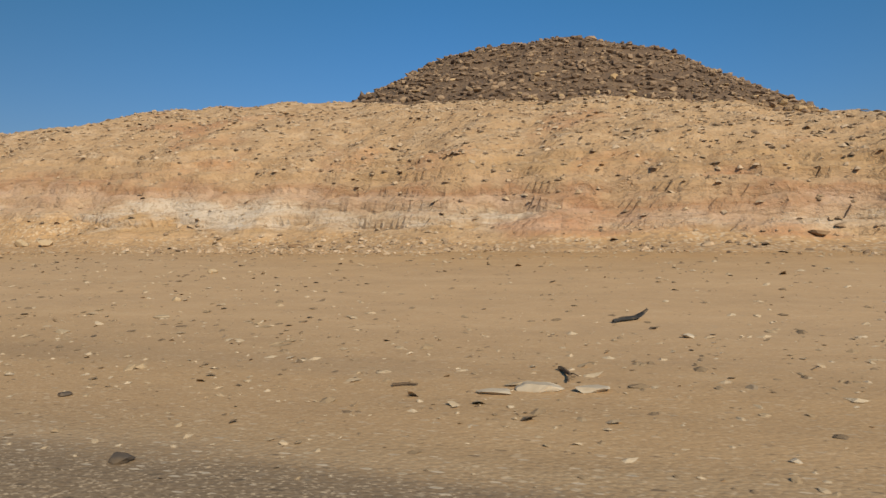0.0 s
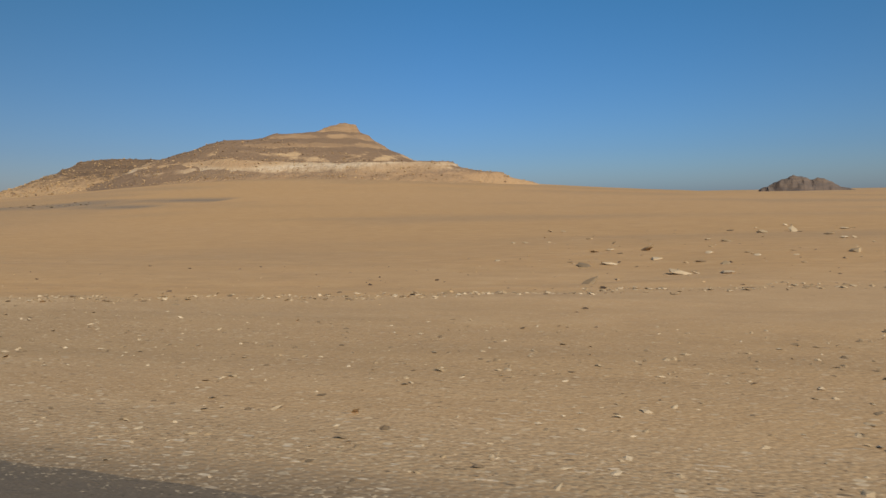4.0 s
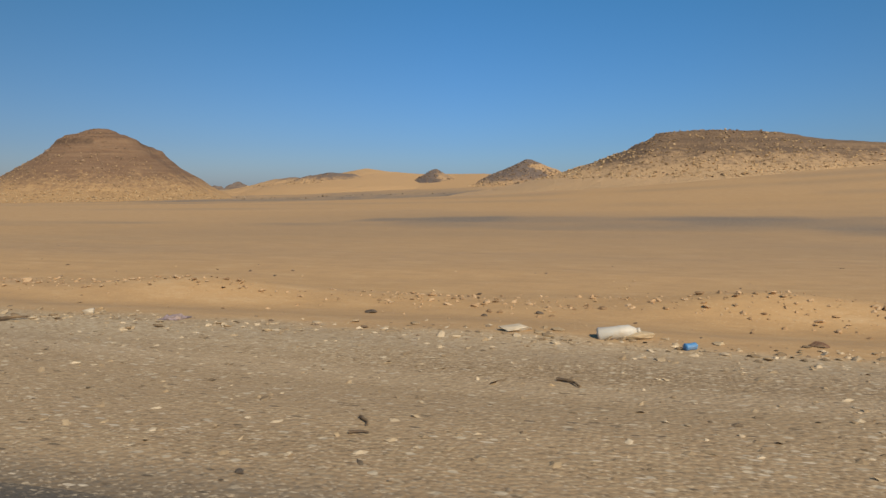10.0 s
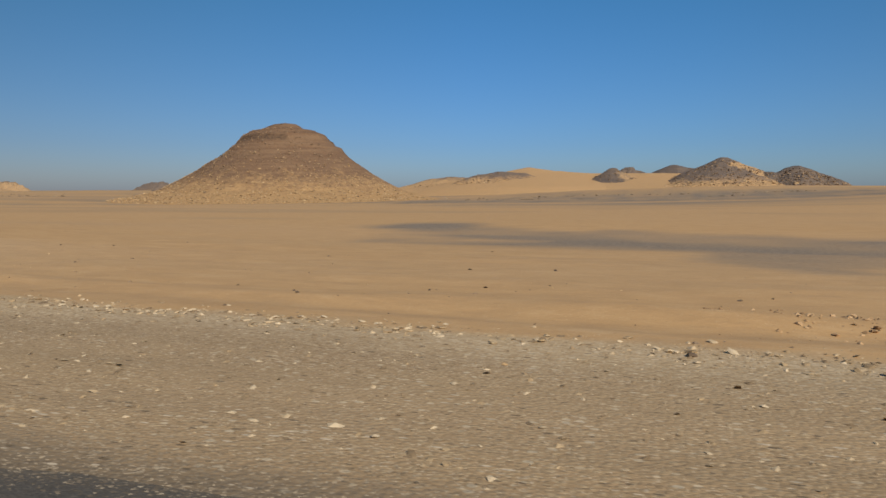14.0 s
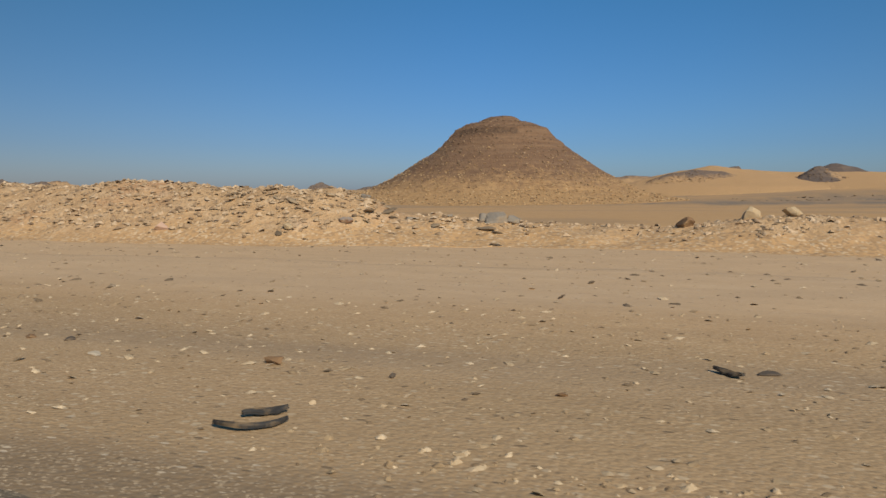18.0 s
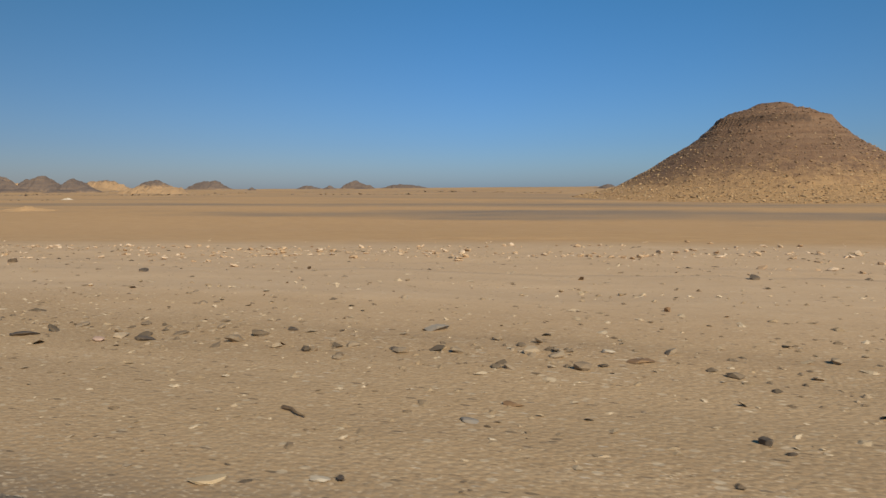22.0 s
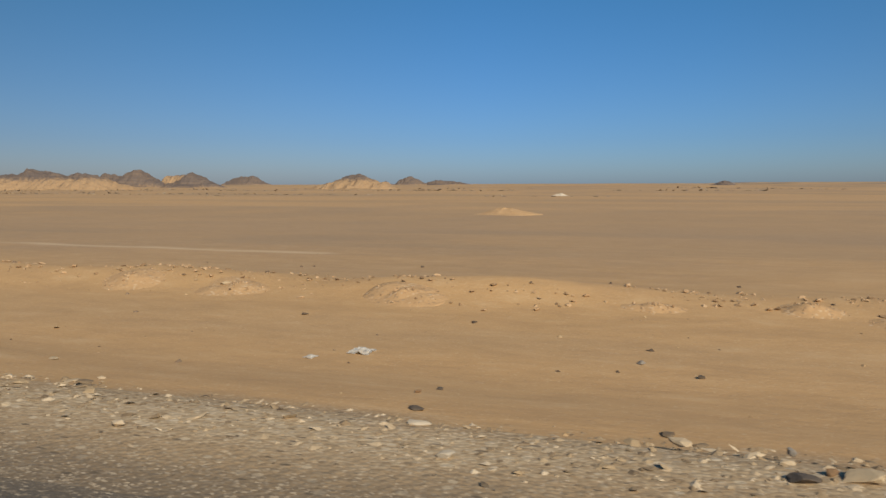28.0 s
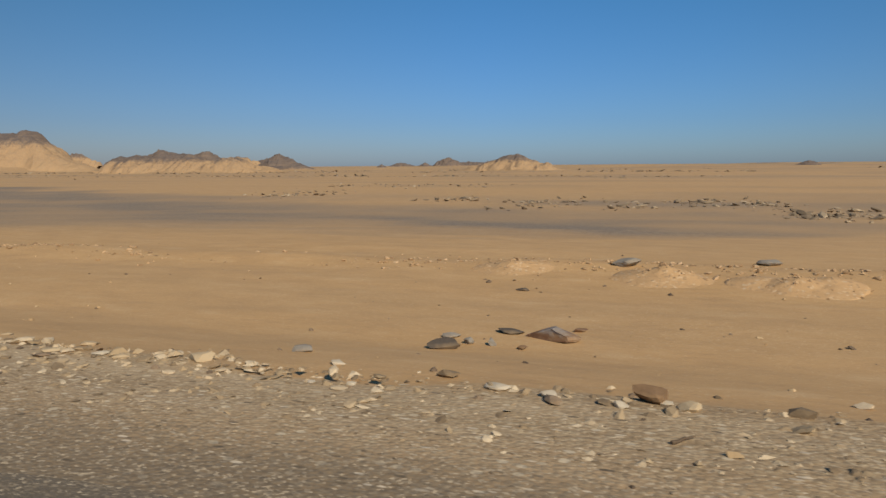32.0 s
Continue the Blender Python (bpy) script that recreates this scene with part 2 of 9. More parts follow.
def build_ground(nt, bsdf):
    v = coords(nt)
    streak = coords(nt, (0.25, 1.0, 1.0))
    big = noise_tex(nt, streak, 0.05, 5)
    mid = noise_tex(nt, streak, 0.9, 5)
    fine = noise_tex(nt, v, 14, 3, 0.7)
    sand = mix(nt, mid, SAND_A, SAND_B)
    sand = mix(nt, ramp(nt, big, [(0.42, (0, 0, 0)), (0.62, (1, 1, 1))]), sand, (0.475, 0.298, 0.155))
    flakes = []
    for size in (30.0, 74.0, 15.0):
        cell = node(nt, "ShaderNodeTexVoronoi", Scale=size, Randomness=1.0)
        nt.links.new(coords(nt, (0.72, 1.0, 1.0)), cell.inputs["Vector"])
        sep = nt.nodes.new("ShaderNodeSeparateColor")
        nt.links.new(cell.outputs["Color"], sep.inputs["Color"])
        flakes.append((sep.outputs[0], cell.outputs["Distance"]))
    stones = [(0.0, (0.12, 0.082, 0.046)), (0.32, (0.235, 0.162, 0.088)), (0.6, (0.375, 0.274, 0.16)), (0.88, (0.51, 0.395, 0.248)), (0.96, (0.66, 0.53, 0.38))]
    picks = ramp(nt, maths(nt, "ADD", flakes[0][1], maths(nt, "MULTIPLY", flakes[0][0], 0.35)), [(0.55, (0, 0, 0)), (0.60, (1, 1, 1))])
    gravel = mix(nt, picks, ramp(nt, flakes[0][0], stones), ramp(nt, flakes[1][0], stones))            # larger stones with finer grit between them
    gaps = ramp(nt, flakes[0][1], [(0.42, (1, 1, 1)), (0.66, (0.70, 0.66, 0.62))])         # spaces between the stones darkened in the colour, as if shaded
    gravel = mix(nt, 1.0, gravel, gaps, "MULTIPLY")
    uneven = noise_tex(nt, coords(nt, (0.4, 1.0, 1.0)), 5.0, 4, 0.7)
    gravel = mix(nt, maths(nt, "MULTIPLY", ramp(nt, uneven, [(0.40, (1, 1, 1)), (0.56, (0, 0, 0))]), 0.28), gravel, (0.21, 0.155, 0.098))
    blown = ramp(nt, noise_tex(nt, coords(nt, (0.12, 0.7, 1.0)), 1.1, 5, 0.65), [(0.30, (0.35, 0.35, 0.35)), (0.62, (1, 1, 1))])
    buried = maths(nt, "SUBTRACT", maths(nt, "MULTIPLY", blown, attribute(nt, "dust")), maths(nt, "MULTIPLY", flakes[1][0], 0.75))
    silt = ramp(nt, flakes[1][0], [(0.0, (0.34, 0.23, 0.128)), (0.6, (0.465, 0.325, 0.190)), (1.0, (0.53, 0.385, 0.235))])
    gravel = mix(nt, maths(nt, "MULTIPLY", ramp(nt, buried, [(-0.0, (0.25, 0.25, 0.25)), (0.14, (1, 1, 1))]), 0.85), gravel, silt)
    pale_track = ramp(nt, noise_tex(nt, coords(nt, (0.04, 1.1, 1)), 0.9, 5), [(0.56, (0, 0, 0)), (0.72, (1, 1, 1))])
    gravel = mix(nt, maths(nt, "MULTIPLY", pale_track, 0.3), gravel, (0.57, 0.44, 0.295))
    chip = maths(nt, "MULTIPLY", ramp(nt, flakes[2][0], [(0.86, (0, 0, 0)), (0.9, (1, 1, 1))]), ramp(nt, flakes[2][1], [(0.30, (1, 1, 1)), (0.36, (0, 0, 0))]))
    gravel = mix(nt, maths(nt, "MULTIPLY", chip, 0.75), gravel, (0.58, 0.48, 0.34))
    patchy = ramp(nt, noise_tex(nt, coords(nt, (0.2, 0.8, 1)), 0.7, 5), [(0.38, (0, 0, 0)), (0.62, (1, 1, 1))])
    gravel = mix(nt, maths(nt, "MULTIPLY", patchy, 0.3), gravel, (0.43, 0.305, 0.17))
    streaks = ramp(nt, noise_tex(nt, coords(nt, (0.05, 1.6, 1)), 1.0, 4), [(0.42, (0, 0, 0)), (0.7, (1, 1, 1))])
    gravel = mix(nt, maths(nt, "MULTIPLY", streaks, 0.3), gravel, (0.25, 0.178, 0.105))
    pebble = ramp(nt, flakes[0][0], [(0.0, (0.41, 0.295, 0.17)), (0.5, (0.56, 0.43, 0.27)), (1.0, (0.67, 0.56, 0.40))])
    gravel = mix(nt, maths(nt, "MULTIPLY", attribute(nt, "crust"), 0.45), gravel, pebble)                  # washed pale stone at the outer lip
    soil = ramp(nt, flakes[1][0], [(0.0, (0.07, 0.06, 0.048)), (0.5, (0.13, 0.105, 0.078)), (0.85, (0.21, 0.165, 0.115)), (0.97, (0.40, 0.32, 0.22))])
    by_road = maths(nt, "ADD", attribute(nt, "near_road"), maths(nt, "MULTIPLY", maths(nt, "SUBTRACT", flakes[1][0], 0.5), 0.5))
    gravel = mix(nt, maths(nt, "MULTIPLY", ramp(nt, by_road, [(0.2, (0, 0, 0)), (0.9, (1, 1, 1))]), 0.8), gravel, soil)               # darker grit beside the asphalt
    grains = ramp(nt, flakes[1][0], [(0.0, (0.22, 0.14, 0.06)), (0.06, (0.44, 0.27, 0.11)), (0.93, (0.47, 0.295, 0.128)), (0.98, (0.62, 0.48, 0.30))])
    sand = mix(nt, 0.35, sand, grains)
    mottle = noise_tex(nt, coords(nt, (0.45, 1.0, 1.0)), 2.2, 6, 0.72)
    sand = mix(nt, maths(nt, "MULTIPLY", ramp(nt, mottle, [(0.36, (1, 1, 1)), (0.52, (0, 0, 0))]), 0.28), sand, (0.30, 0.185, 0.095))
    sand = mix(nt, maths(nt, "MULTIPLY", ramp(nt, mottle, [(0.54, (0, 0, 0)), (0.70, (1, 1, 1))]), 0.35), sand, (0.58, 0.41, 0.235))
    dark = ramp(nt, noise_tex(nt, v, 6, 4, 0.7), [(0.3, (0.16, 0.125, 0.093)), (0.7, (0.29, 0.225, 0.162))])
    col = mix(nt, attribute(nt, "gravel"), sand, gravel)
    where = nt.nodes.new("ShaderNodeSeparateXYZ")
    nt.links.new(v, where.inputs["Vector"])
    far = maths(nt, "LOGARITHM", maths(nt, "MAXIMUM", where.outputs["Y"], 30.0), math.e)
    lie = nt.nodes.new("ShaderNodeCombineXYZ")
    nt.links.new(maths(nt, "MULTIPLY", where.outputs["X"], 0.0022), lie.inputs["X"])
    nt.links.new(maths(nt, "MULTIPLY", far, 3.2), lie.inputs["Y"])
    beds = ramp(nt, noise_tex(nt, lie.outputs["Vector"], 1.6, 6, 0.65), [(0.47, (0, 0, 0)), (0.58, (1, 1, 1))])
    ledge = maths(nt, "MULTIPLY", beds, attribute(nt, "ledge_shade"))                         # thin dark lines far out: varnished edges and their shadow, put into the colour
    col = mix(nt, maths(nt, "MAXIMUM", attribute(nt, "pavement"), ledge), col, dark)
    col = mix(nt, attribute(nt, "trodden"), col, mix(nt, mottle, (0.475, 0.342, 0.215), (0.59, 0.445, 0.30)))
    bits = node(nt, "ShaderNodeTexVoronoi", Scale=24.0, Randomness=1.0)                   # dark slivers and pale flat flakes lying about
    nt.links.new(coords(nt, (0.33, 1.0, 1.0)), bits.inputs["Vector"])
    kinds = nt.nodes.new("ShaderNodeSeparateColor")
    nt.links.new(bits.outputs["Color"], kinds.inputs["Color"])
    small = ramp(nt, maths(nt, "ADD", bits.outputs["Distance"], maths(nt, "MULTIPLY", kinds.outputs[1], 0.2)), [(0.30, (1, 1, 1)), (0.36, (0, 0, 0))])
    lies = maths(nt, "MULTIPLY", small, maths(nt, "MAXIMUM", attribute(nt, "gravel"), attribute(nt, "trodden")))
    col = mix(nt, maths(nt, "MULTIPLY", lies, ramp(nt, kinds.outputs[0], [(0.85, (0, 0, 0)), (0.88, (0.75, 0.75, 0.75))])), col, (0.10, 0.076, 0.052))
    col = mix(nt, maths(nt, "MULTIPLY", lies, ramp(nt, kinds.outputs[2], [(0.86, (0, 0, 0)), (0.90, (0.7, 0.7, 0.7))])), col, (0.60, 0.50, 0.37))
    col = mix(nt, maths(nt, "MULTIPLY", attribute(nt, "track"), 0.55), col, (0.60, 0.465, 0.31))          # chalky dust pressed by wheels
    nt.links.new(col, bsdf.inputs["Base Color"])
    lumps = maths(nt, "SUBTRACT", 1.0, flakes[0][1])
    h = maths(nt, "ADD", maths(nt, "MULTIPLY", maths(nt, "MULTIPLY", lumps, 0.6), attribute(nt, "gravel")), maths(nt, "ADD", maths(nt, "MULTIPLY", maths(nt, "MULTIPLY", mottle, 2.2), maths(nt, "SUBTRACT", 1.0, maths(nt, "MULTIPLY", attribute(nt, "gravel"), 0.8))), maths(nt, "MULTIPLY", fine, 0.25)))
    bump(nt, bsdf, h, 0.55, 0.02)


def build_asphalt(nt, bsdf):
    v = coords(nt)
    grain = noise_tex(nt, v, 60, 3, 0.7)
    patch = noise_tex(nt, coords(nt, (0.1, 1, 1)), 1.2, 4)
    col = ramp(nt, grain, [(0.3, (0.05, 0.046, 0.042)), (0.6, (0.09, 0.082, 0.072)), (0.75, (0.17, 0.145, 0.12))])
    dusty = ramp(nt, patch, [(0.45, (0, 0, 0)), (0.75, (1, 1, 1))])
    col = mix(nt, maths(nt, "MULTIPLY", dusty, 0.5), col, (0.26, 0.19, 0.12))
    grit = node(nt, "ShaderNodeTexVoronoi", Scale=70.0, Randomness=1.0)                  # loose stones, thicker towards the verge
    nt.links.new(coords(nt, (0.72, 1.0, 1.0)), grit.inputs["Vector"])
    sep = nt.nodes.new("ShaderNodeSeparateColor")
    nt.links.new(grit.outputs["Color"], sep.inputs["Color"])
    verge = attribute(nt, "verge")
    drift = maths(nt, "MULTIPLY", maths(nt, "SUBTRACT", noise_tex(nt, coords(nt, (0.3, 1, 1)), 3.0, 4, 0.65), 0.5), 0.6)
    cover = maths(nt, "SUBTRACT", maths(nt, "ADD", maths(nt, "MULTIPLY", verge, 0.85), maths(nt, "MULTIPLY", drift, verge)), maths(nt, "ADD", sep.outputs[0], 0.02))
    stone = ramp(nt, sep.outputs[1], [(0.0, (0.08, 0.066, 0.05)), (0.5, (0.16, 0.125, 0.088)), (0.85, (0.26, 0.205, 0.14)), (0.97, (0.48, 0.39, 0.27))])
    col = mix(nt, ramp(nt, cover, [(0.0, (0, 0, 0)), (0.08, (1, 1, 1))]), col, stone)
    col = mix(nt, maths(nt, "MULTIPLY", verge, 0.3), col, (0.30, 0.225, 0.14))
    nt.links.new(col, bsdf.inputs["Base Color"])
    bump(nt, bsdf, maths(nt, "ADD", grain, maths(nt, "MULTIPLY", grit.outputs["Distance"], -0.6)), 0.5, 0.01)


def rock_mat(name, dark, mid_c, light, rough=0.9, scale=9.0):
    def build(nt, bsdf):
        g = nt.nodes.new("ShaderNodeNewGeometry")
        n = noise_tex(nt, coords(nt), scale, 4, 0.65)
        tone = maths(nt, "ADD", maths(nt, "MULTIPLY", g.outputs["Random Per Island"], 0.75), maths(nt, "MULTIPLY", n, 0.3))
        nt.links.new(ramp(nt, tone, [(0.1, dark), (0.5, mid_c), (0.95, light)]), bsdf.inputs["Base Color"])
        bump(nt, bsdf, n, 0.5, 0.02)
    return material(name, build, rough)


def piece_mat(name, dark, light, rough=0.9, scale=9.0):
    def build(nt, bsdf):
        g = nt.nodes.new("ShaderNodeObjectInfo")
        n = noise_tex(nt, coords(nt), scale, 5, 0.65)
        tone = maths(nt, "ADD", maths(nt, "MULTIPLY", g.outputs["Random"], 0.5), maths(nt, "MULTIPLY", n, 0.5))
        nt.links.new(ramp(nt, tone, [(0.15, dark), (0.85, light)]), bsdf.inputs["Base Color"])
        bump(nt, bsdf, n, 0.6, 0.03)
    return material(name, build, rough)


def hill_mat(name, lower, lower_b, cap, cap_b, band=None):
    """Weathered hill: pale scree below, dark varnished rock above, by the mask that each hill carries; chutes run downhill, beds lie level."""
    def build(nt, bsdf):
        v = coords(nt)
        n1, n2 = noise_tex(nt, v, 0.12, 5, 0.6), noise_tex(nt, v, 1.3, 5, 0.7)
        runs = noise_tex(nt, coords(nt, (1.0, 1.0, 0.18)), 0.42, 5, 0.65)
        beds = ramp(nt, noise_tex(nt, coords(nt, (0.03, 0.03, 1.0)), 0.85, 5, 0.7), [(0.42, (0, 0, 0)), (0.58, (1, 1, 1))])
        speck = ramp(nt, noise_tex(nt, coords(nt, (1.0, 1.0, 0.3)), 0.8, 5, 0.78), [(0.42, (0, 0, 0)), (0.58, (1, 1, 1))])
        low, top = mix(nt, n2, lower, lower_b), mix(nt, n2, cap, cap_b)
        k = maths(nt, "ADD", attribute(nt, "cap"), maths(nt, "ADD", maths(nt, "MULTIPLY", maths(nt, "SUBTRACT", n1, 0.5), 0.8), maths(nt, "MULTIPLY", maths(nt, "SUBTRACT", runs, 0.5), 1.3)))
        k = ramp(nt, k, [(0.22, (0, 0, 0)), (0.78, (1, 1, 1))])
        k = maths(nt, "ADD", maths(nt, "MULTIPLY", k, 0.9), maths(nt, "MULTIPLY", maths(nt, "MULTIPLY", speck, attribute(nt, "scree")), 0.25))
        col = mix(nt, k, low, top)
        ledgy = maths(nt, "MULTIPLY", attribute(nt, "steep"), beds)
        col = mix(nt, maths(nt, "MULTIPLY", ledgy, 0.22), col, (0.36, 0.245, 0.145))
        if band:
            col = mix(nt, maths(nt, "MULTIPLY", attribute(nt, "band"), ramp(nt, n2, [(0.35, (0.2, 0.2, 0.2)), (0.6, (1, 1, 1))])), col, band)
        nt.links.new(col, bsdf.inputs["Base Color"])
        bump(nt, bsdf, maths(nt, "ADD", n2, maths(nt, "ADD", maths(nt, "MULTIPLY", runs, 0.8), maths(nt, "MULTIPLY", beds, 0.25))), 0.8, 0.5)
    return material(name, build, 0.95)


def bedded_mat(name, beds_of, cover, cover_b):
    """A hill of level beds, each of its own colour, where loose brown gravel lies on every flat part."""
    def build(nt, bsdf):
        v = coords(nt)
        n1, n2 = noise_tex(nt, v, 0.10, 5, 0.6), noise_tex(nt, v, 1.1, 6, 0.72)
        runs = noise_tex(nt, coords(nt, (1.0, 1.0, 0.2)), 0.5, 5, 0.65)
        at = maths(nt, "ADD", attribute(nt, "level"), maths(nt, "ADD", maths(nt, "MULTIPLY", maths(nt, "SUBTRACT", n1, 0.5), 0.15), maths(nt, "MULTIPLY", maths(nt, "SUBTRACT", n2, 0.5), 0.12)))
        rockc = ramp(nt, at, beds_of)
        rockc = mix(nt, maths(nt, "MULTIPLY", ramp(nt, n2, [(0.40, (1, 1, 1)), (0.55, (0, 0, 0))]), 0.4), rockc, (0.30, 0.20, 0.12))
        patch = ramp(nt, noise_tex(nt, coords(nt, (0.07, 0.07, 0.5)), 1.0, 5, 0.65), [(0.44, (0, 0, 0)), (0.60, (1, 1, 1))])
        rockc = mix(nt, maths(nt, "MULTIPLY", patch, 0.7), rockc, (0.40, 0.265, 0.15))
        loose = maths(nt, "ADD", maths(nt, "SUBTRACT", 1.0, attribute(nt, "steep")), maths(nt, "ADD", maths(nt, "MULTIPLY", maths(nt, "SUBTRACT", n1, 0.5), 1.1), maths(nt, "MULTIPLY", maths(nt, "SUBTRACT", runs, 0.5), 1.2)))
        loose = maths(nt, "MULTIPLY", ramp(nt, loose, [(0.42, (0, 0, 0)), (0.72, (1, 1, 1))]), attribute(nt, "cap"))
        nt.links.new(mix(nt, loose, rockc, mix(nt, n2, cover, cover_b)), bsdf.inputs["Base Color"])
        bump(nt, bsdf, maths(nt, "ADD", n2, maths(nt, "MULTIPLY", runs, 0.6)), 0.8, 0.4)
    return material(name, build, 0.95)


M_GROUND = material("desert_ground", build_ground, 0.95)
M_ASPHALT = material("asphalt", build_asphalt, 0.85)
M_RUBBLE = rock_mat("limestone_rubble", (0.33, 0.22, 0.13), (0.48, 0.33, 0.195), (0.62, 0.48, 0.335))
M_OUTCROP = rock_mat("weathered_outcrop", (0.10, 0.075, 0.05), (0.21, 0.155, 0.10), (0.42, 0.32, 0.21))
M_DARKROCK = rock_mat("varnished_rock", (0.07, 0.05, 0.036), (0.14, 0.098, 0.065), (0.27, 0.19, 0.12))
M_SCREE = rock_mat("scree_rock", (0.15, 0.10, 0.06), (0.39, 0.26, 0.135), (0.52, 0.37, 0.21))
M_HILLROCK = rock_mat("weathered_hill_block", (0.12, 0.08, 0.053), (0.22, 0.15, 0.098), (0.36, 0.25, 0.155))
M_HILL = hill_mat("hill_rock", (0.42, 0.265, 0.135), (0.54, 0.365, 0.205), (0.115, 0.077, 0.052), (0.195, 0.13, 0.083), (0.72, 0.62, 0.50))
# cone's last colour: dark caprock with the ledge's shadow line put into it
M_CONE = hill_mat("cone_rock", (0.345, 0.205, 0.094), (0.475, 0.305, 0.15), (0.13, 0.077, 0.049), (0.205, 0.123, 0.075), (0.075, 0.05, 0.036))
# far rock kept grey and dull: distance haze put into its colour
M_FARHILL = hill_mat("far_hill_rock", (0.355, 0.23, 0.122), (0.43, 0.28, 0.152), (0.09, 0.073, 0.067), (0.155, 0.122, 0.106))
M_SANDHILL = hill_mat("sand_hill_rock", (0.43, 0.265, 0.13), (0.51, 0.325, 0.165), (0.115, 0.09, 0.078), (0.19, 0.145, 0.12), (0.20, 0.152, 0.108))
M_BEDDED = bedded_mat("bedded_limestone", [(0.05, (0.46, 0.30, 0.16)), (0.21, (0.42, 0.27, 0.15)), (0.245, (0.24, 0.165, 0.11)), (0.28, (0.46, 0.33, 0.205)), (0.32, (0.57, 0.46, 0.335)), (0.355, (0.52, 0.385, 0.245)), (0.385, (0.37, 0.25, 0.15)),
                                               (0.45, (0.52, 0.365, 0.21)), (0.56, (0.47, 0.315, 0.175)), (0.60, (0.27, 0.178, 0.106)), (0.82, (0.275, 0.18, 0.108)), (0.86, (0.31, 0.203, 0.118)), (0.93, (0.285, 0.188, 0.112)), (0.96, (0.17, 0.115, 0.075))],
                      (0.18, 0.12, 0.077), (0.28, 0.185, 0.115))


# ---- mesh tools ----
def mesh_from(name, verts, faces, mat, smooth_shade=False):
    me = bpy.data.meshes.new(name)
    n, m = len(verts), len(faces)
    k = faces.shape[1]
    me.vertices.add(n)
    me.vertices.foreach_set("co", np.ascontiguousarray(verts, np.float32).ravel())
    me.loops.add(m * k)
    me.loops.foreach_set("vertex_index", np.ascontiguousarray(faces, np.int32).ravel())
    me.polygons.add(m)
    me.polygons.foreach_set("loop_start", np.arange(0, m * k, k, dtype=np.int32))
    me.polygons.foreach_set("loop_total", np.full(m, k, np.int32))
    me.polygons.foreach_set("use_smooth", np.full(m, smooth_shade))
    me.update(calc_edges=True)
    me.materials.append(mat)
    return me


def grid_faces(nx, ny):
    i, j = np.meshgrid(np.arange(nx - 1), np.arange(ny - 1), indexing="ij")
    a = i * ny + j
    return np.stack([a, a + ny, a + ny + 1, a + 1], -1).reshape(-1, 4)


def put_mask(me, name, values):
    at = me.attributes.new(name, "FLOAT", "POINT")
    at.data.foreach_set("value", np.ascontiguousarray(values, np.float32).ravel())


def sheet(name, xs, us, height, mat, follow_road=True, smooth_shade=True):
    """A height field on the lines xs along the road and us away from it."""
    X, U = np.meshgrid(xs, us, indexing="ij")
    Y = U + road_y(X) if follow_road else U
    Z = height(X, Y)
    me = mesh_from(name, np.stack([X, Y, Z], -1).reshape(-1, 3), grid_faces(len(xs), len(us)), mat, smooth_shade)
    return me, X, Y, Z


# ---- ground sheet ----
xs = np.concatenate([-np.geomspace(1060, 9000, 40)[::-1], np.arange(-1058, 62, 0.6), np.geomspace(62, 6000, 40)])
us = np.concatenate([-np.geomspace(9.2, 4000, 18)[::-1], np.array([-9, -5, -1, 2.0, 2.4, 2.6, 2.75, 2.9, 3.1]), np.arange(3.3, 22, 0.25), np.geomspace(22, 6000, 95)])
me, X, Y, Z = sheet("ground", xs, us, ground_z, M_GROUND)
U = Y - road_y(X)
grav = 1 - smooth(-0.14, 0.16, U - edge(X) + 0.4 * fbm(X * 0.8, U * 0.8, 3, 40))
yard = np.clip(smooth(-135, -95, X) + smooth(-675, -640, X) * (1 - smooth(-435, -405, X)), 0, 1)
grav = grav * (1 - 0.38 * yard * smooth(4.6, 8, U + 1.2 * fbm(X * 0.1, U * 0.4, 3, 43)) - 0.35 * smooth(6, 10, U)) * (1 - 0.8 * smooth(13.5, 18, U + 4.5 * fbm(X * 0.14, U * 0.3, 4, 42)))
grav = np.maximum(grav * (U > -14), 0.14 * smooth(0.05, 0.35, fbm(X * 0.05, U * 0.3, 3, 41)) * (U < 26))
DARK_PATCHES = [(-388, 24, 9, 6), (-394, 31, 12, 9), (-270, 42, 45, 9), (-252, 37, 22, 7), (-840, 46, 58, 32), (-800, 50, 40, 22), (-950, 34, 46, 16), (-985, 44, 36, 14), (-440, 335, 190, 60), (-330, 300, 120, 40), (-204, 50, 14, 5), (-182, 62, 16, 6), (-700, 110, 110, 26), (-620, 130, 60, 16), (-640, 60, 40, 10)]
pave = 0 * X
for px_, pu_, rx_, ru_ in DARK_PATCHES:
    pave = np.maximum(pave, 1 - smooth(0.55, 1.15, np.hypot((X - px_) / rx_, (U - pu_) / ru_) + 1.0 * fbm(X / (0.5 * rx_), U / (0.5 * ru_), 4, 52)))
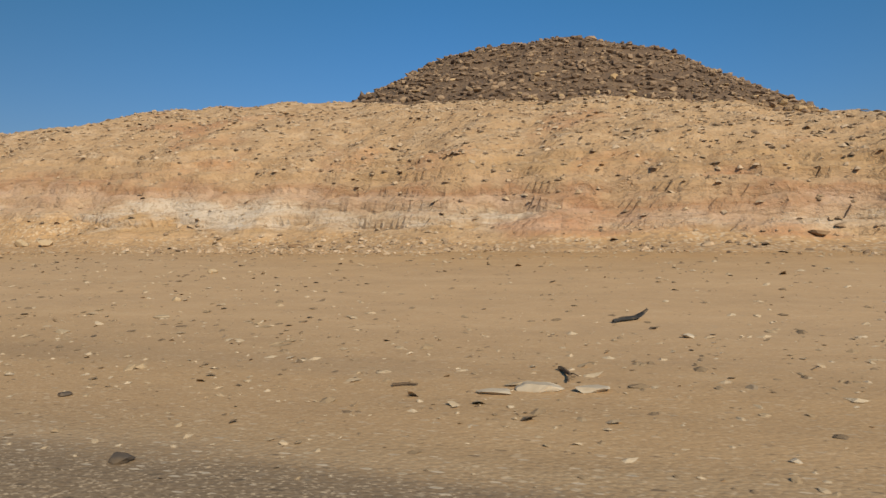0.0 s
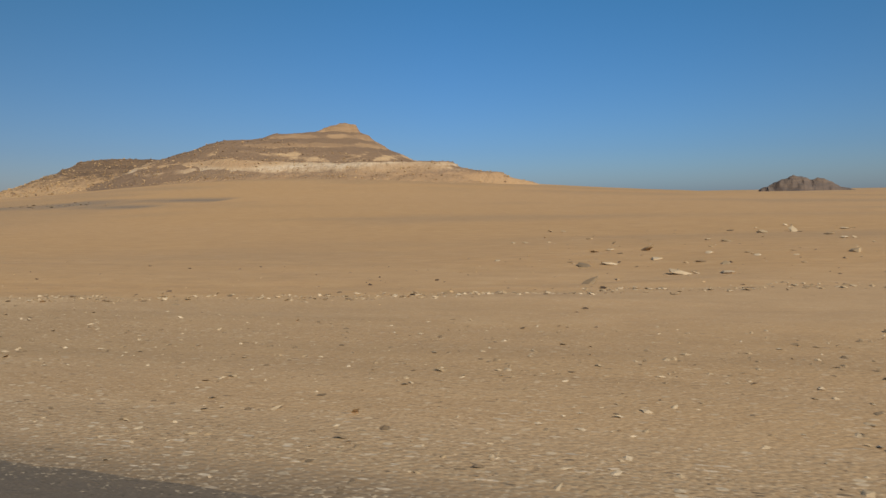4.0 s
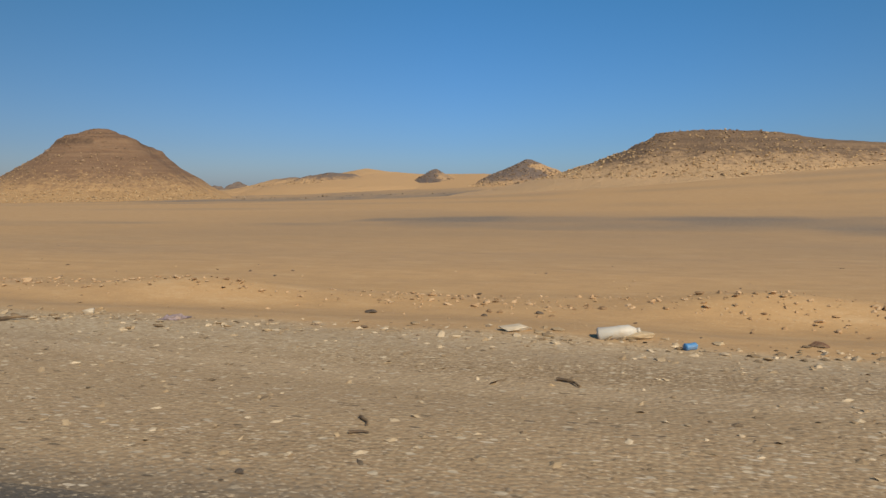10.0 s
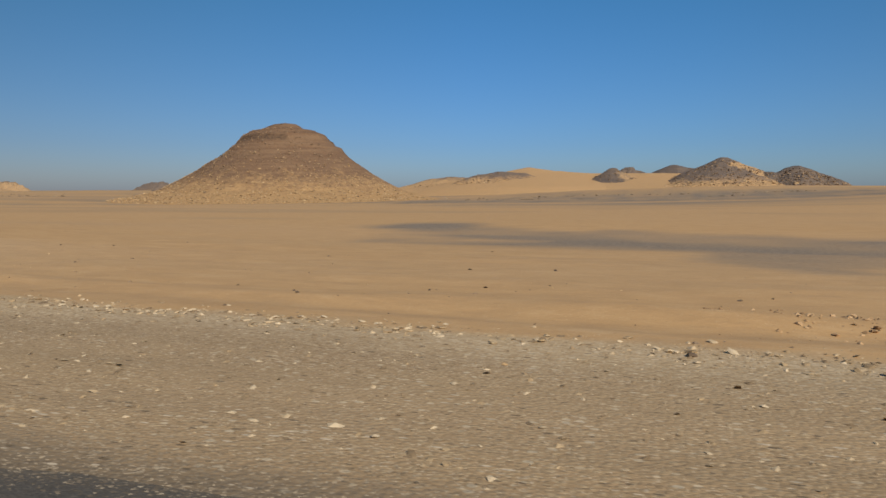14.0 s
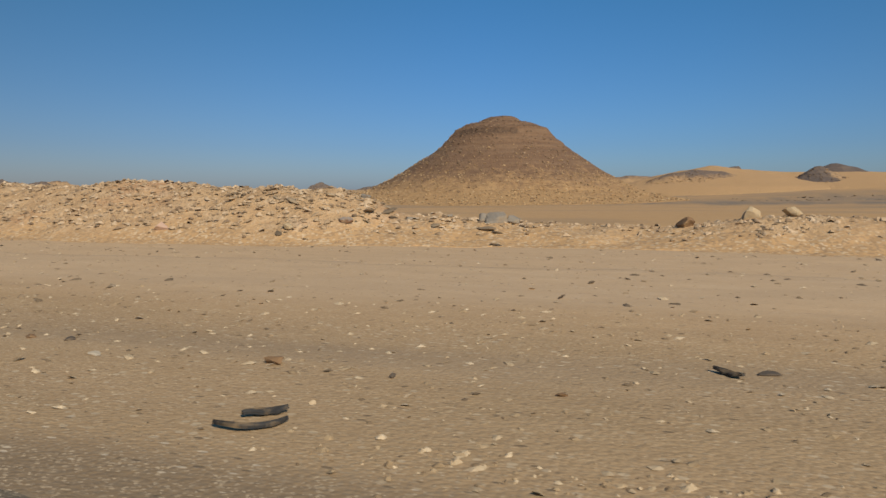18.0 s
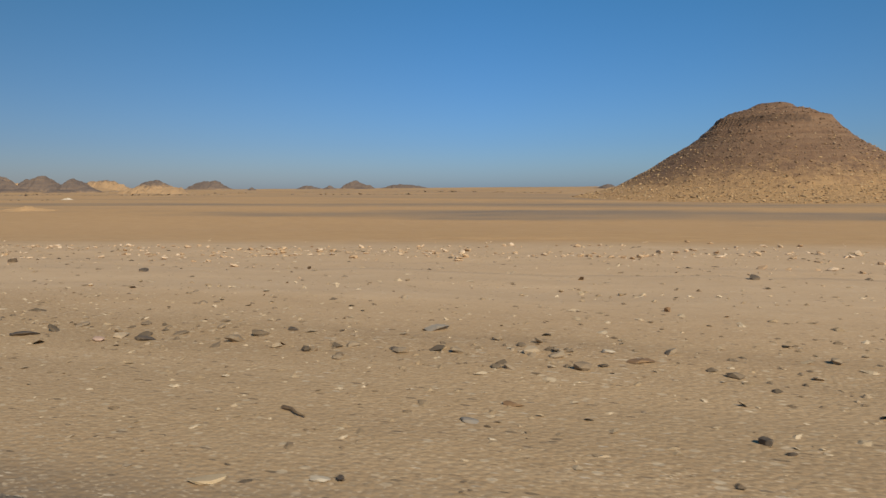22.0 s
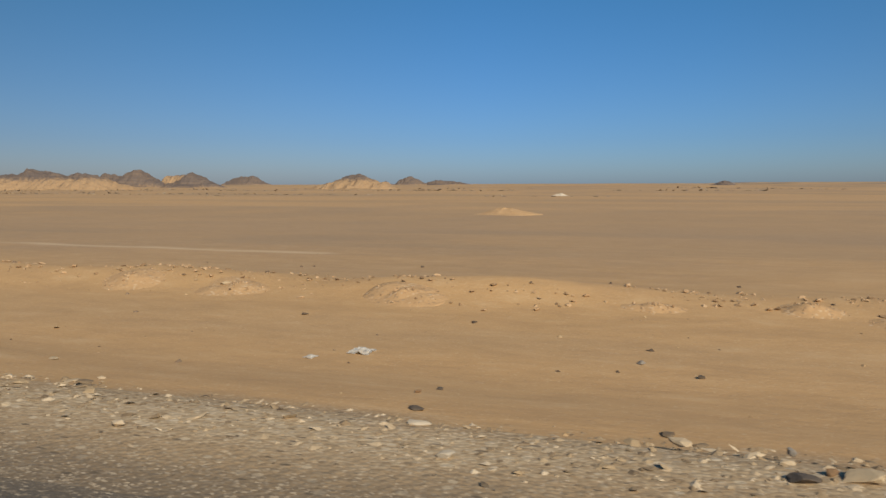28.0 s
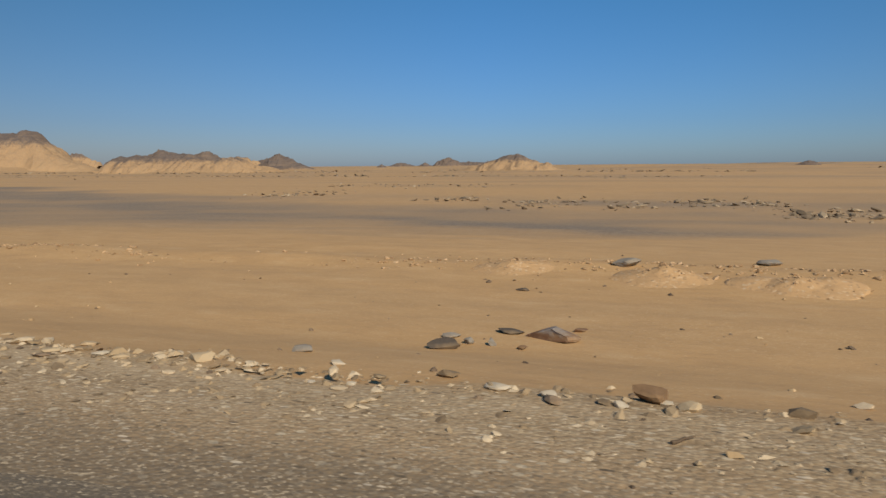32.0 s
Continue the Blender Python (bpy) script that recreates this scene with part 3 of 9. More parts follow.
for ax_, au_, bx_, bu_, wa_, wb_ in [(-410, 42, -380, 16, 5.5, 1.6), (-300, 46, -270, 49, 5, 3), (-268, 40, -225, 41, 5, 6), (-1010, 66, -922, 22, 9, 4), (-560, 290, -300, 255, 26, 26), (-430, 330, -290, 330, 16, 22), (-330, 190, -296, 170, 9, 7), (-212, 50, -196, 60, 3.5, 2.5), (-190, 66, -164, 68, 3, 2)]:
    run = np.clip(((X - ax_) * (bx_ - ax_) + (U - au_) * (bu_ - au_)) / ((bx_ - ax_) ** 2 + (bu_ - au_) ** 2), 0, 1)
    off = np.hypot(X - ax_ - run * (bx_ - ax_), U - au_ - run * (bu_ - au_)) / (wa_ + run * (wb_ - wa_))
    pave = np.maximum(pave, 1.3 * (1 - smooth(0.5, 1.2, off + 0.8 * fbm(X / 9, U / 5, 4, 54))))
for ax_, au_, bx_, bu_, w_, much_ in [(-78, 6.3, -2, 5.7, 0.45, 0.32), (-524, 4.5, -503, 6.0, 0.4, 0.5), (-560, 6.0, -540, 5.6, 0.4, 0.3), (-906, 8.6, -860, 8.5, 0.55, 0.85), (-960, 21, -922, 19, 1.6, 0.5), (-858, 9.0, -820, 8.6, 0.5, 0.3)]:
    run = np.clip(((X - ax_) * (bx_ - ax_) + (U - au_) * (bu_ - au_)) / ((bx_ - ax_) ** 2 + (bu_ - au_) ** 2), 0, 1)
    off = np.hypot(X - ax_ - run * (bx_ - ax_), U - au_ - run * (bu_ - au_)) / w_
    pave = np.maximum(pave, much_ * (1 - smooth(0.4, 1.3, off + 0.9 * fbm(X / 3, U / 0.8, 3, 55))))
pave = pave * (1 - 0.5 * smooth(-740, -780, X) * smooth(-905, -880, X)) * 0.9 * (0.75 + 0.6 * fbm(X / 6, U / 4, 3, 53))
wash = smooth(14, 20, U + 3 * fbm(X / 14, U / 5, 3, 57)) * (1 - smooth(48, 75, U + 14 * fbm(X / 40, U / 16, 3, 58)))
pave = np.maximum(pave, 0.36 * wash * (0.8 + 0.9 * fbm(X / 18, U / 5, 4, 59)) * (smooth(-670, -720, X) * (1 - 0.75 * smooth(-860, -900, X)) + 0.8 * smooth(-150, -180, X) * smooth(-330, -300, X)))
put_mask(me, "ledge_shade", 0.9 * smooth(110, 220, Y) * smooth(-280, -400, X) * (1 - 0.55 * smooth(-620, -720, X)))
speckled = 0.3 * smooth(0.0, 0.4, fbm(X / 30, U / 9, 4, 56)) * smooth(14, 25, U)
pave = np.maximum(pave, speckled)
put_mask(me, "gravel", grav * (1 - 0.38 * smooth(-150, -110, X) * smooth(3.3, 4.4, U) - 0.12 * yard))
put_mask(me, "dust", (0.50 + 0.20 * smooth(-170, -120, X) + 0.18 * smooth(-470, -520, X) - 0.30 * smooth(-705, -735, X)) * (1 + 0.15 * yard * (1 - smooth(4.6, 8, U + 1.2 * fbm(X * 0.1, U * 0.4, 3, 43)))))        # blown sand between the stones
lip = np.exp(-((U - edge(X) + 0.45 + 0.3 * fbm(X * 0.3, 0 * X, 3, 44)) / np.interp(edge(X), [4, 6, 8], [0.34, 0.75, 0.9])) ** 2) * (edge(X) < 9)
put_mask(me, "crust", np.clip(lip * (0.75 + 0.9 * fbm(X * 0.25, U * 0.6, 3, 45)), 0, 1))
late = smooth(-425, -455, X)
put_mask(me, "near_road", (1 - smooth(2.7, 3.5, U + 0.35 * fbm(X * 0.5, U * 1.5, 3, 46) + 0.16 * late - 0.25 * smooth(-140, -165, X) * smooth(-225, -195, X) - 0.3 * smooth(-120, -90, X))) * (1 - 0.15 * late))
track = 0 * X
for ax_, au_, bx_, bu_, w_ in [(-915, 17.2, -889, 15.4, 0.2), (-915, 19.0, -889, 17.2, 0.2), (-845, 17.6, -815, 17.0, 0.25), (-701, 9.1, -686, 9.4, 0.5), (-700, 10.4, -694, 10.4, 0.4), (-560, 8.2, -530, 8.6, 0.5), (-604, 17.5, -585, 17.0, 1.2)]:
    run = np.clip(((X - ax_) * (bx_ - ax_) + (U - au_) * (bu_ - au_)) / ((bx_ - ax_) ** 2 + (bu_ - au_) ** 2), 0, 1)
    off = np.hypot(X - ax_ - run * (bx_ - ax_), U - au_ - run * (bu_ - au_)) / w_
    track = np.maximum(track, 1 - smooth(0.3, 1.5, off + 0.7 * fbm(X / 4, U / 0.8, 3, 64)))
put_mask(me, "track", track)
by_bank = smooth(-150, -110, X)
put_mask(me, "trodden", (0.62 - 0.3 * by_bank) * yard * smooth(5.5, 9.5, U + 1.5 * fbm(X * 0.1, U * 0.4, 3, 47)) * (1 - smooth(17 - 5 * by_bank, 21 - 4 * by_bank, U + 3 * by_bank * fbm(X * 0.15, U * 0.3, 3, 48))))
put_mask(me, "pavement", np.clip(pave, 0, 1))
ground = tagged(new("ground", me), "tan desert sand and gravel plain beside the road", "ground", kind="structure")

# ---- road ----
def road_wear(x, u):
    return u + 0.22 * fbm(x * 0.35, u, 3, 60) + 0.10 * fbm(x * 1.7, u * 3, 3, 61) - 0.24 * smooth(-140, -165, x) * smooth(-225, -195, x) + 0.12 * smooth(-75, -45, x) + 0.42 * (1 - smooth(-435, -405, x)) + 0.12 * smooth(-870, -910, x)


def road_top(x, u):
    """The asphalt's surface: its broken edge sinks into the gravel."""
    return road_z(x) + 0.014 - 0.055 * smooth(2.45, 3.05, road_wear(x, u))


rx = np.concatenate([np.arange(-1400, -1000, 4.0), np.arange(-1000, 40, 0.3), np.arange(40, 300, 4.0)])
ru = np.array([-8.6, -8.5, -5, -2, 0, 1.0, 1.7, 2.1, 2.35, 2.5, 2.6, 2.7, 2.8, 2.9, 3.0, 3.1])
RX, RU = np.meshgrid(rx, ru, indexing="ij")
worn = road_wear(RX, RU)
RZ = road_top(RX, RU) - 0.045 * (RU < -8.55)
me = mesh_from("road", np.stack([RX, road_y(RX) + RU, RZ], -1).reshape(-1, 3), grid_faces(len(rx), len(ru)), M_ASPHALT, True)
put_mask(me, "verge", smooth(2.35, 3.0, worn))
road = tagged(new("road", me), "worn dusty grey asphalt highway lane", "road", kind="structure")


def build_paint(nt, bsdf):
    worn = ramp(nt, noise_tex(nt, coords(nt, (0.6, 2.0, 1)), 7.0, 6, 0.75), [(0.53, (0, 0, 0)), (0.62, (0.8, 0.8, 0.8))])
    nt.links.new(mix(nt, worn, (0.30, 0.25, 0.19), (0.56, 0.50, 0.41)), bsdf.inputs["Base Color"])


def paint_flakes(x0, x1, count, seed):
    """What is left of the edge line: thin flakes of paint of uneven length on the asphalt."""
    g = np.random.default_rng(seed)
    verts, faces = [], []
    for x in np.sort(g.uniform(x0, x1, count)):
        ln, w, u = g.uniform(0.05, 0.34), g.uniform(0.02, 0.05), 2.80 + g.normal(0, 0.018)
        ring = [(x + ln * math.cos(a) * g.uniform(0.6, 1), u + w * math.sin(a) * g.uniform(0.6, 1)) for a in np.linspace(0, 2 * np.pi, 8, endpoint=False)]
        at = len(verts)
        for q, r in ring:
            verts.append((q, float(road_y(q)) + r, float(road_top(np.array(q), np.array(r))) + 0.004))
        faces += [(at, at + k, at + k + 1, at + k + 1) for k in range(1, 7)]
    return mesh_from("edge_line", np.array(verts), np.array([f[:3] for f in faces]), material("worn_road_paint", build_paint, 0.8))


tagged(new("edge_line", paint_flakes(-211, -194, 46, 62)), "flaking remains of white edge line on asphalt", "road marking", kind="structure")

# ---- rocks: shapes and scatter ----
ICO_V = []
p = (1 + 5 ** 0.5) / 2
for a, b in ((1, p), (-1, p), (1, -p), (-1, -p)):
    ICO_V += [(0, a, b), (a, b, 0), (b, 0, a)]
ICO_V = np.array(ICO_V) / np.linalg.norm(ICO_V[0])
dist = np.linalg.norm(ICO_V[:, None] - ICO_V[None], axis=2)
ICO_F = np.array([(i, j, k) for i in range(12) for j in range(i + 1, 12) for k in range(j + 1, 12)
                  if max(dist[i, j], dist[j, k], dist[i, k]) < 1.2])
flip = np.einsum("ij,ij->i", np.cross(ICO_V[ICO_F[:, 1]] - ICO_V[ICO_F[:, 0]], ICO_V[ICO_F[:, 2]] - ICO_V[ICO_F[:, 0]]), ICO_V[ICO_F[:, 0]]) < 0
ICO_F[flip] = ICO_F[flip][:, ::-1]


def rock_shapes(base, count, rough, seed):
    g = np.random.default_rng(seed)
    out = []
    for k in range(count):
        v = base * (1 + rough * (g.random((len(base), 1)) - 0.5)) + rough * 0.35 * (g.random(base.shape) - 0.5)
        cut = 0.45 + 0.35 * g.random(4)
        for c in cut:                                   # chip flat faces off
            n = g.normal(size=3)
            n /= np.linalg.norm(n)
            d = v @ n
            v = v - np.outer(np.maximum(d - c, 0), n)
        out.append(v)
    return np.array(out)


ROCKS = rock_shapes(ICO_V, 14, 0.5, 3)
CHIP_V = np.array([(math.cos(a), math.sin(a), -0.5) for a in (0, 1.26, 2.51, 3.77, 5.03)] + [(0.3, 0.2, 1), (-0.4, 0.1, 0.85), (0.1, -0.4, 0.9)])
CHIP_F = np.array([(0, 1, 5), (1, 2, 6), (2, 3, 6), (3, 4, 7), (4, 0, 7), (1, 6, 5), (3, 7, 6), (0, 5, 7), (5, 6, 7)])
CHIPS = np.array([CHIP_V * (1 + 0.55 * (rng.random((8, 1)) - 0.5)) + 0.3 * (rng.random((8, 3)) - 0.5) for _ in range(16)])      # stones half sunk in the ground
GRIT_V = np.array([(math.cos(a), math.sin(a), -0.4) for a in (0, 1.26, 2.51, 3.77, 5.03)] + [(0.1, 0, 1)])
GRIT_F = np.array([(0, 1, 5), (1, 2, 5), (2, 3, 5), (3, 4, 5), (4, 0, 5)])
GRIT = np.array([GRIT_V * (1 + 0.5 * (rng.random((6, 1)) - 0.5)) + 0.35 * (rng.random((6, 3)) - 0.5) for _ in range(16)])


def scatter(name, x, y, size, mat, shapes, faces, label, seed, flat=0.6, sink=0.25, height=ground_z, stretch=0.6, kind="stuff", category="rocks"):
    """Many loose stones lying on a surface, as one thing."""
    g = np.random.default_rng(seed)
    n = len(x)
    if n == 0:
        return None
    v = shapes[g.integers(0, len(shapes), n)]
    s = np.stack([1 + stretch * g.random(n), 1 + 0 * x, flat * (0.6 + 0.8 * g.random(n))], -1) * (size / 2)[:, None]
    v = v * s[:, None, :]
    a, tilt = g.random(n) * 2 * np.pi, g.normal(0, 0.25, n)
    ct, st = np.cos(tilt)[:, None], np.sin(tilt)[:, None]
    v = np.stack([v[..., 0] * ct - v[..., 2] * st, v[..., 1], v[..., 0] * st + v[..., 2] * ct], -1)
    ca, sa = np.cos(a)[:, None], np.sin(a)[:, None]
    v = np.stack([v[..., 0] * ca - v[..., 1] * sa, v[..., 0] * sa + v[..., 1] * ca, v[..., 2]], -1)
    z = height(x, y) + s[:, 2] * (1 - 2 * sink)
    v = v + np.stack([x, y, z], -1)[:, None, :]
    k = len(shapes[0])
    f = faces[None] + (np.arange(n) * k)[:, None, None]
    ob = new(name, mesh_from(name, v.reshape(-1, 3), f.reshape(-1, 3), mat))
    return tagged(ob, label, category, kind=kind) if label else ob


# ---- hills ----
def hill(name, label, cy, line, depth, slope, base, mat, seed, rough=1.0, cap=0.55, capw=0.3, res=1.5, top_flat=3.0, scree=1.0, group="desert hills", steps=0.0, band=None, front=1.0, crag=1.0):
    """A hill whose skyline along x is `line` at depth cy, falling off on both sides."""
    lx, lz = np.array([q[0] for q in line], float), np.array([q[1] for q in line], float)
    o = np.argsort(lx)
    lx, lz = lx[o], lz[o]
    gx = np.arange(lx[0] - 6 * res, lx[-1] + 6 * res, res)
    top, low = lz.max(), base
    gy = np.arange(cy - max(depth, 3.6 * (top - low)), cy + depth, res)

    def height(x, y):
        dy = (y - cy) + 4 * rough * res * 0.25 * fbm(x / (14 * res), y / (14 * res), 3, seed)
        ridge = np.interp(x + 2.2 * res * rough * fbm(x / (9 * res), y / (9 * res), 3, seed + 3) * smooth(0, 6 * res, np.abs(dy)), lx, lz)
        fall = np.sqrt(dy ** 2 + top_flat ** 2) - top_flat
        k = np.clip((ridge - low) / max(top - low, 0.1), 0, 1)
        h = ridge - slope * np.where(dy < 0, front, 1.0) * fall * (0.55 + 0.6 * smooth(0, 0.5 * depth, np.abs(dy)))
        h = h + rough * res * (0.30 * fbm(x / (3 * res), y / (3 * res), 4, seed + 7) + 0.5 * fbm(x / (11 * res), y / (5 * res), 3, seed + 9) * k)
        tall = (top - low) * crag
        h = h + tall * (0.24 * fbm(x / (0.5 * tall + 2), y / (0.5 * tall + 2), 5, seed + 11) - 0.34 * (np.abs(fbm(x / (0.45 * tall + 2), y / (1.3 * tall + 4), 3, seed + 13)) - 0.15) * smooth(0, 5 * res, np.abs(dy))) * smooth(0.1, 0.5, k)
        rim = np.maximum(np.maximum(lx[0] - x, x - lx[-1]), 0)
        skirt = low + 0.5 * (ridge - low) * (0.8 + 0.5 * fbm(x / (2.2 * tall + 9), 0 * x, 3, seed + 15)) - 0.13 * np.abs(dy) + 0.4 * fbm(x / 19, y / 11, 3, seed + 17)          # sand banked against the near side
        return np.where(dy < 0, np.maximum(h, skirt), h) - 1.5 * rim

    return finish_hill(name, label, gx, gy, height, low, top, mat, seed, res, cap, capw, scree, group, band)


def finish_hill(name, label, gx, gy, height, low, top, mat, seed, res, cap, capw, scree, group, band, drape=0.0):
    me, X, Y, Z = sheet(name, gx, gy, height, mat, follow_road=False, smooth_shade=False)
    keep = Z > ground_z(X, Y) - 2.0 * res
    k = np.clip((Z - low) / max(top - low, 0.1), 0, 1)
    lee = drape * smooth(0.12, 0.36, -np.gradient(Z, gx[1] - gx[0], axis=0) + 0.5 * fbm(X / 22, Y / 22, 3, seed + 33)) * (1 - smooth(0.75, 0.95, k))       # sand blown over one flank
    dark_flank = 0.42 * smooth(0.05, 0.5, np.gradient(Z, gx[1] - gx[0], axis=0) + 0.3 * fbm(X / 26, Y / 26, 3, seed + 35)) * smooth(0.05, 0.4, k)         # the flank facing -x is browner and darker
    put_mask(me, "cap", np.clip(smooth(cap - capw, cap + capw, k) + dark_flank, 0, 1) * (1 - lee))
    run, fall = np.gradient(Z, gx[1] - gx[0], axis=0), np.gradient(Z, gy[1] - gy[0], axis=1)
    put_mask(me, "steep", smooth(0.34, 0.75, np.hypot(run, fall) + 0.2 * fbm(X / 7, Y / 7, 3, seed + 31)))
    put_mask(me, "level", np.clip((Z - 2) / 18, 0, 1))
    put_mask(me, "scree", scree * smooth(0.05, 0.35, k))
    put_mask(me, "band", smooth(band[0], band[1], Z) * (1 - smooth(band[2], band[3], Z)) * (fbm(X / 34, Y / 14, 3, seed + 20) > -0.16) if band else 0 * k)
    bm = bmesh.new()                                     # drop what lies deep under the sand
    bm.from_mesh(me)
    bm.verts.ensure_lookup_table()
    bmesh.ops.delete(bm, geom=[v for v, q in zip(bm.verts, keep.ravel()) if not q], context="VERTS")
    bm.to_mesh(me)
    bm.free()
    ob = tagged(new(name, me), label, "hill", group=group)
    return ob, height, (gx[0], gx[-1], gy[0], gy[-1]), low, top


def rock_hill(name, label, spines, base, mat, seed, reach, res=1.0, rough=1.0, cap=0.5, capw=0.25, scree=1.0, band=None, group="desert hills", steps=0.0, drape=0.0):
    """A hill raised over one or more spines of (x, y, z, flat radius), each with its own slope as (distance, drop)."""
    pts = [q for nodes, _ in spines for q in nodes]
    gx = np.arange(min(q[0] for q in pts) - reach, max(q[0] for q in pts) + reach, res)
    gy = np.arange(min(q[1] for q in pts) - reach, max(q[1] for q in pts) + reach * 0.6, res)
    top, low = max(q[2] for q in pts), base

    def height(x, y):
        wx = x + 1.6 * rough * fbm(x / 11, y / 11, 3, seed)
        wy = y + 1.6 * rough * fbm(x / 11, y / 11, 3, seed + 4)
        best = np.full(np.shape(x), -60.0)
        for nodes, prof in spines:
            pd, pz = [q[0] for q in prof], [q[1] for q in prof]
            for a, b in zip(nodes, nodes[1:] if len(nodes) > 1 else nodes):
                ex, ey = b[0] - a[0], b[1] - a[1]
                k = np.clip(((wx - a[0]) * ex + (wy - a[1]) * ey) / (ex * ex + ey * ey + 1e-9), 0, 1)
                d = np.hypot(wx - a[0] - k * ex, wy - a[1] - k * ey) - (a[3] + k * (b[3] - a[3]))
                fall = np.interp(d, pd, pz) + np.maximum(d - pd[-1], 0) * 0.5
                best = np.maximum(best, a[2] + k * (b[2] - a[2]) - fall)
        k = np.clip((best - low) / max(top - low, 0.1), 0, 1)
        h = best
        if steps:
            q = (h + 0.5 * steps * fbm(x / 30, y / 30, 2, seed + 5)) / steps
            h = h + 0.3 * steps * (np.floor(q) + smooth(0.3, 0.7, q - np.floor(q)) - q) * smooth(0.45, 0.7, k)
        gully = np.abs(fbm(x / 9, y / 24, 3, seed + 9)) - 0.2
        return h + rough * (0.22 * fbm(x / 2.2, y / 2.2, 4, seed + 7) - 0.8 * gully * k * (1 - k) * 2)

    return finish_hill(name, label, gx, gy, height, low, top, mat, seed, res, cap, capw, scree, group, band, drape)


def hill_rocks(ob, height, box, low, top, count, smin, smax, seed, dark_from=0.5, floor_h=0.08):
    """Loose blocks on a hill's near side: dark ones towards the top, paler ones below."""
    g = np.random.default_rng(seed)
    x = g.uniform(box[0], box[1], count * 6)
    y = g.uniform(box[2], (box[2] + box[3]) / 2 + 4, count * 6)
    z = height(x, y)
    k = (z - low) / (top - low)
    ok = (z > ground_z(x, y) + 0.1) & (k > floor_h)
    x, y, k = x[ok][:count], y[ok][:count], k[ok][:count]
    size = smin + (smax - smin) * g.random(len(x)) ** 3
    dark = g.random(len(x)) < smooth(dark_from - 0.3, dark_from + 0.25, k) * 0.9 + 0.06
    for sel, mat, nm in ((dark, M_HILLROCK, "dark_boulders"), (~dark, M_SCREE, "pale_boulders")):
        r = scatter(nm, x[sel], y[sel], size[sel], mat, ROCKS, ICO_F, "", seed + 1, height=height, sink=0.3)
        if r:
            r.parent = ob
            tagged(r, kind="stuff")


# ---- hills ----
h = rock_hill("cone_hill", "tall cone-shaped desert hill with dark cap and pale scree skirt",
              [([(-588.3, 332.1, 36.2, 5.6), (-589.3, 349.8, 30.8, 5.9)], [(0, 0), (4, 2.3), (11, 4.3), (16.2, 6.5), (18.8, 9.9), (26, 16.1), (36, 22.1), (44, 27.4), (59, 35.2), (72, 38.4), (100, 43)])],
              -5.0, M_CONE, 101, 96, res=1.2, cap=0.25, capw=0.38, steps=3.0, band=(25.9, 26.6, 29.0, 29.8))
hill_rocks(*h, 5200, 0.35, 1.2, 102, dark_from=0.45, floor_h=0.0)
h = rock_hill("pyramid_hill", "brown desert hill with small peak above a pale limestone ledge",
              [([(-191, 138, 16.5, 1.0), (-186, 142, 18.0, 0.8), (-182.4, 143, 19.1, 0.7), (-180, 143.3, 18.6, 0.6)], [(0, 0), (1.2, 1.6), (3, 2.7), (9, 6.3), (14, 9.2), (27, 14.8), (45, 19)]),
               ([(-205, 119, 11.8, 2), (-199, 124, 14.4, 2), (-191, 133, 15.9, 3), (-184, 140, 17.0, 2)], [(0, 0), (6, 2), (12, 4.6), (20, 8), (30, 11.6), (45, 16)])],
              3.0, M_BEDDED, 111, 46, res=0.6, rough=1.0, cap=-0.6, capw=0.3, steps=2.4)
hill_rocks(*h, 1300, 0.15, 0.55, 112, dark_from=0.55)
h = rock_hill("limestone_terrace", "stepped terrace of pale limestone with white band",
              [([(-209, 113, 8.8, 4), (-190, 112, 9.9, 4), (-176, 112, 8.7, 4), (-163, 110, 8.3, 4), (-150, 110, 8.1, 3), (-141, 110, 6, 2), (-130, 112, 3, 2)], [(0, 0), (1, 0.7), (3, 2.3), (6, 3.6), (13, 5.4), (26, 8)])],
              2.5, M_BEDDED, 121, 24, res=0.5, rough=0.7, cap=0.45, capw=0.3, scree=0.6)
hill_rocks(*h, 1000, 0.15, 0.5, 122, dark_from=1.2)
h = rock_hill("flat_topped_hill", "long low hill with dark flat crest and pale boulder slope",
              [([(-281, 173, 14.2, 2), (-272, 176, 14.9, 3), (-262, 178, 14.7, 3), (-247, 182, 12.7, 3), (-230, 187, 11.2, 3), (-213, 192, 9, 3)], [(0, 0), (3, 1.8), (8, 4.0), (15, 6.8), (25, 10), (40, 13), (60, 16)])],
              2.5, M_HILL, 131, 50, res=0.9, rough=0.8, cap=0.46, capw=0.42, steps=2.4)
hill_rocks(*h, 2000, 0.25, 0.8, 132, dark_from=0.95)
h = rock_hill("sand_ridge", "long smooth ridge of pale orange sand",
              [([(-522, 470, 8.5, 4), (-500, 478, 13.0, 3), (-485, 479, 15.9, 1.5), (-466, 482, 13.2, 4), (-442, 484, 11.4, 6), (-400, 484, 11.2, 8), (-372, 484, 10.5, 8)], [(0, 0), (8, 1.6), (25, 5.0), (50, 9), (75, 13.5), (100, 20)])],
              -2.0, M_SANDHILL, 141, 90, res=1.8, rough=0.5, cap=1.5, capw=0.2, scree=0.15)
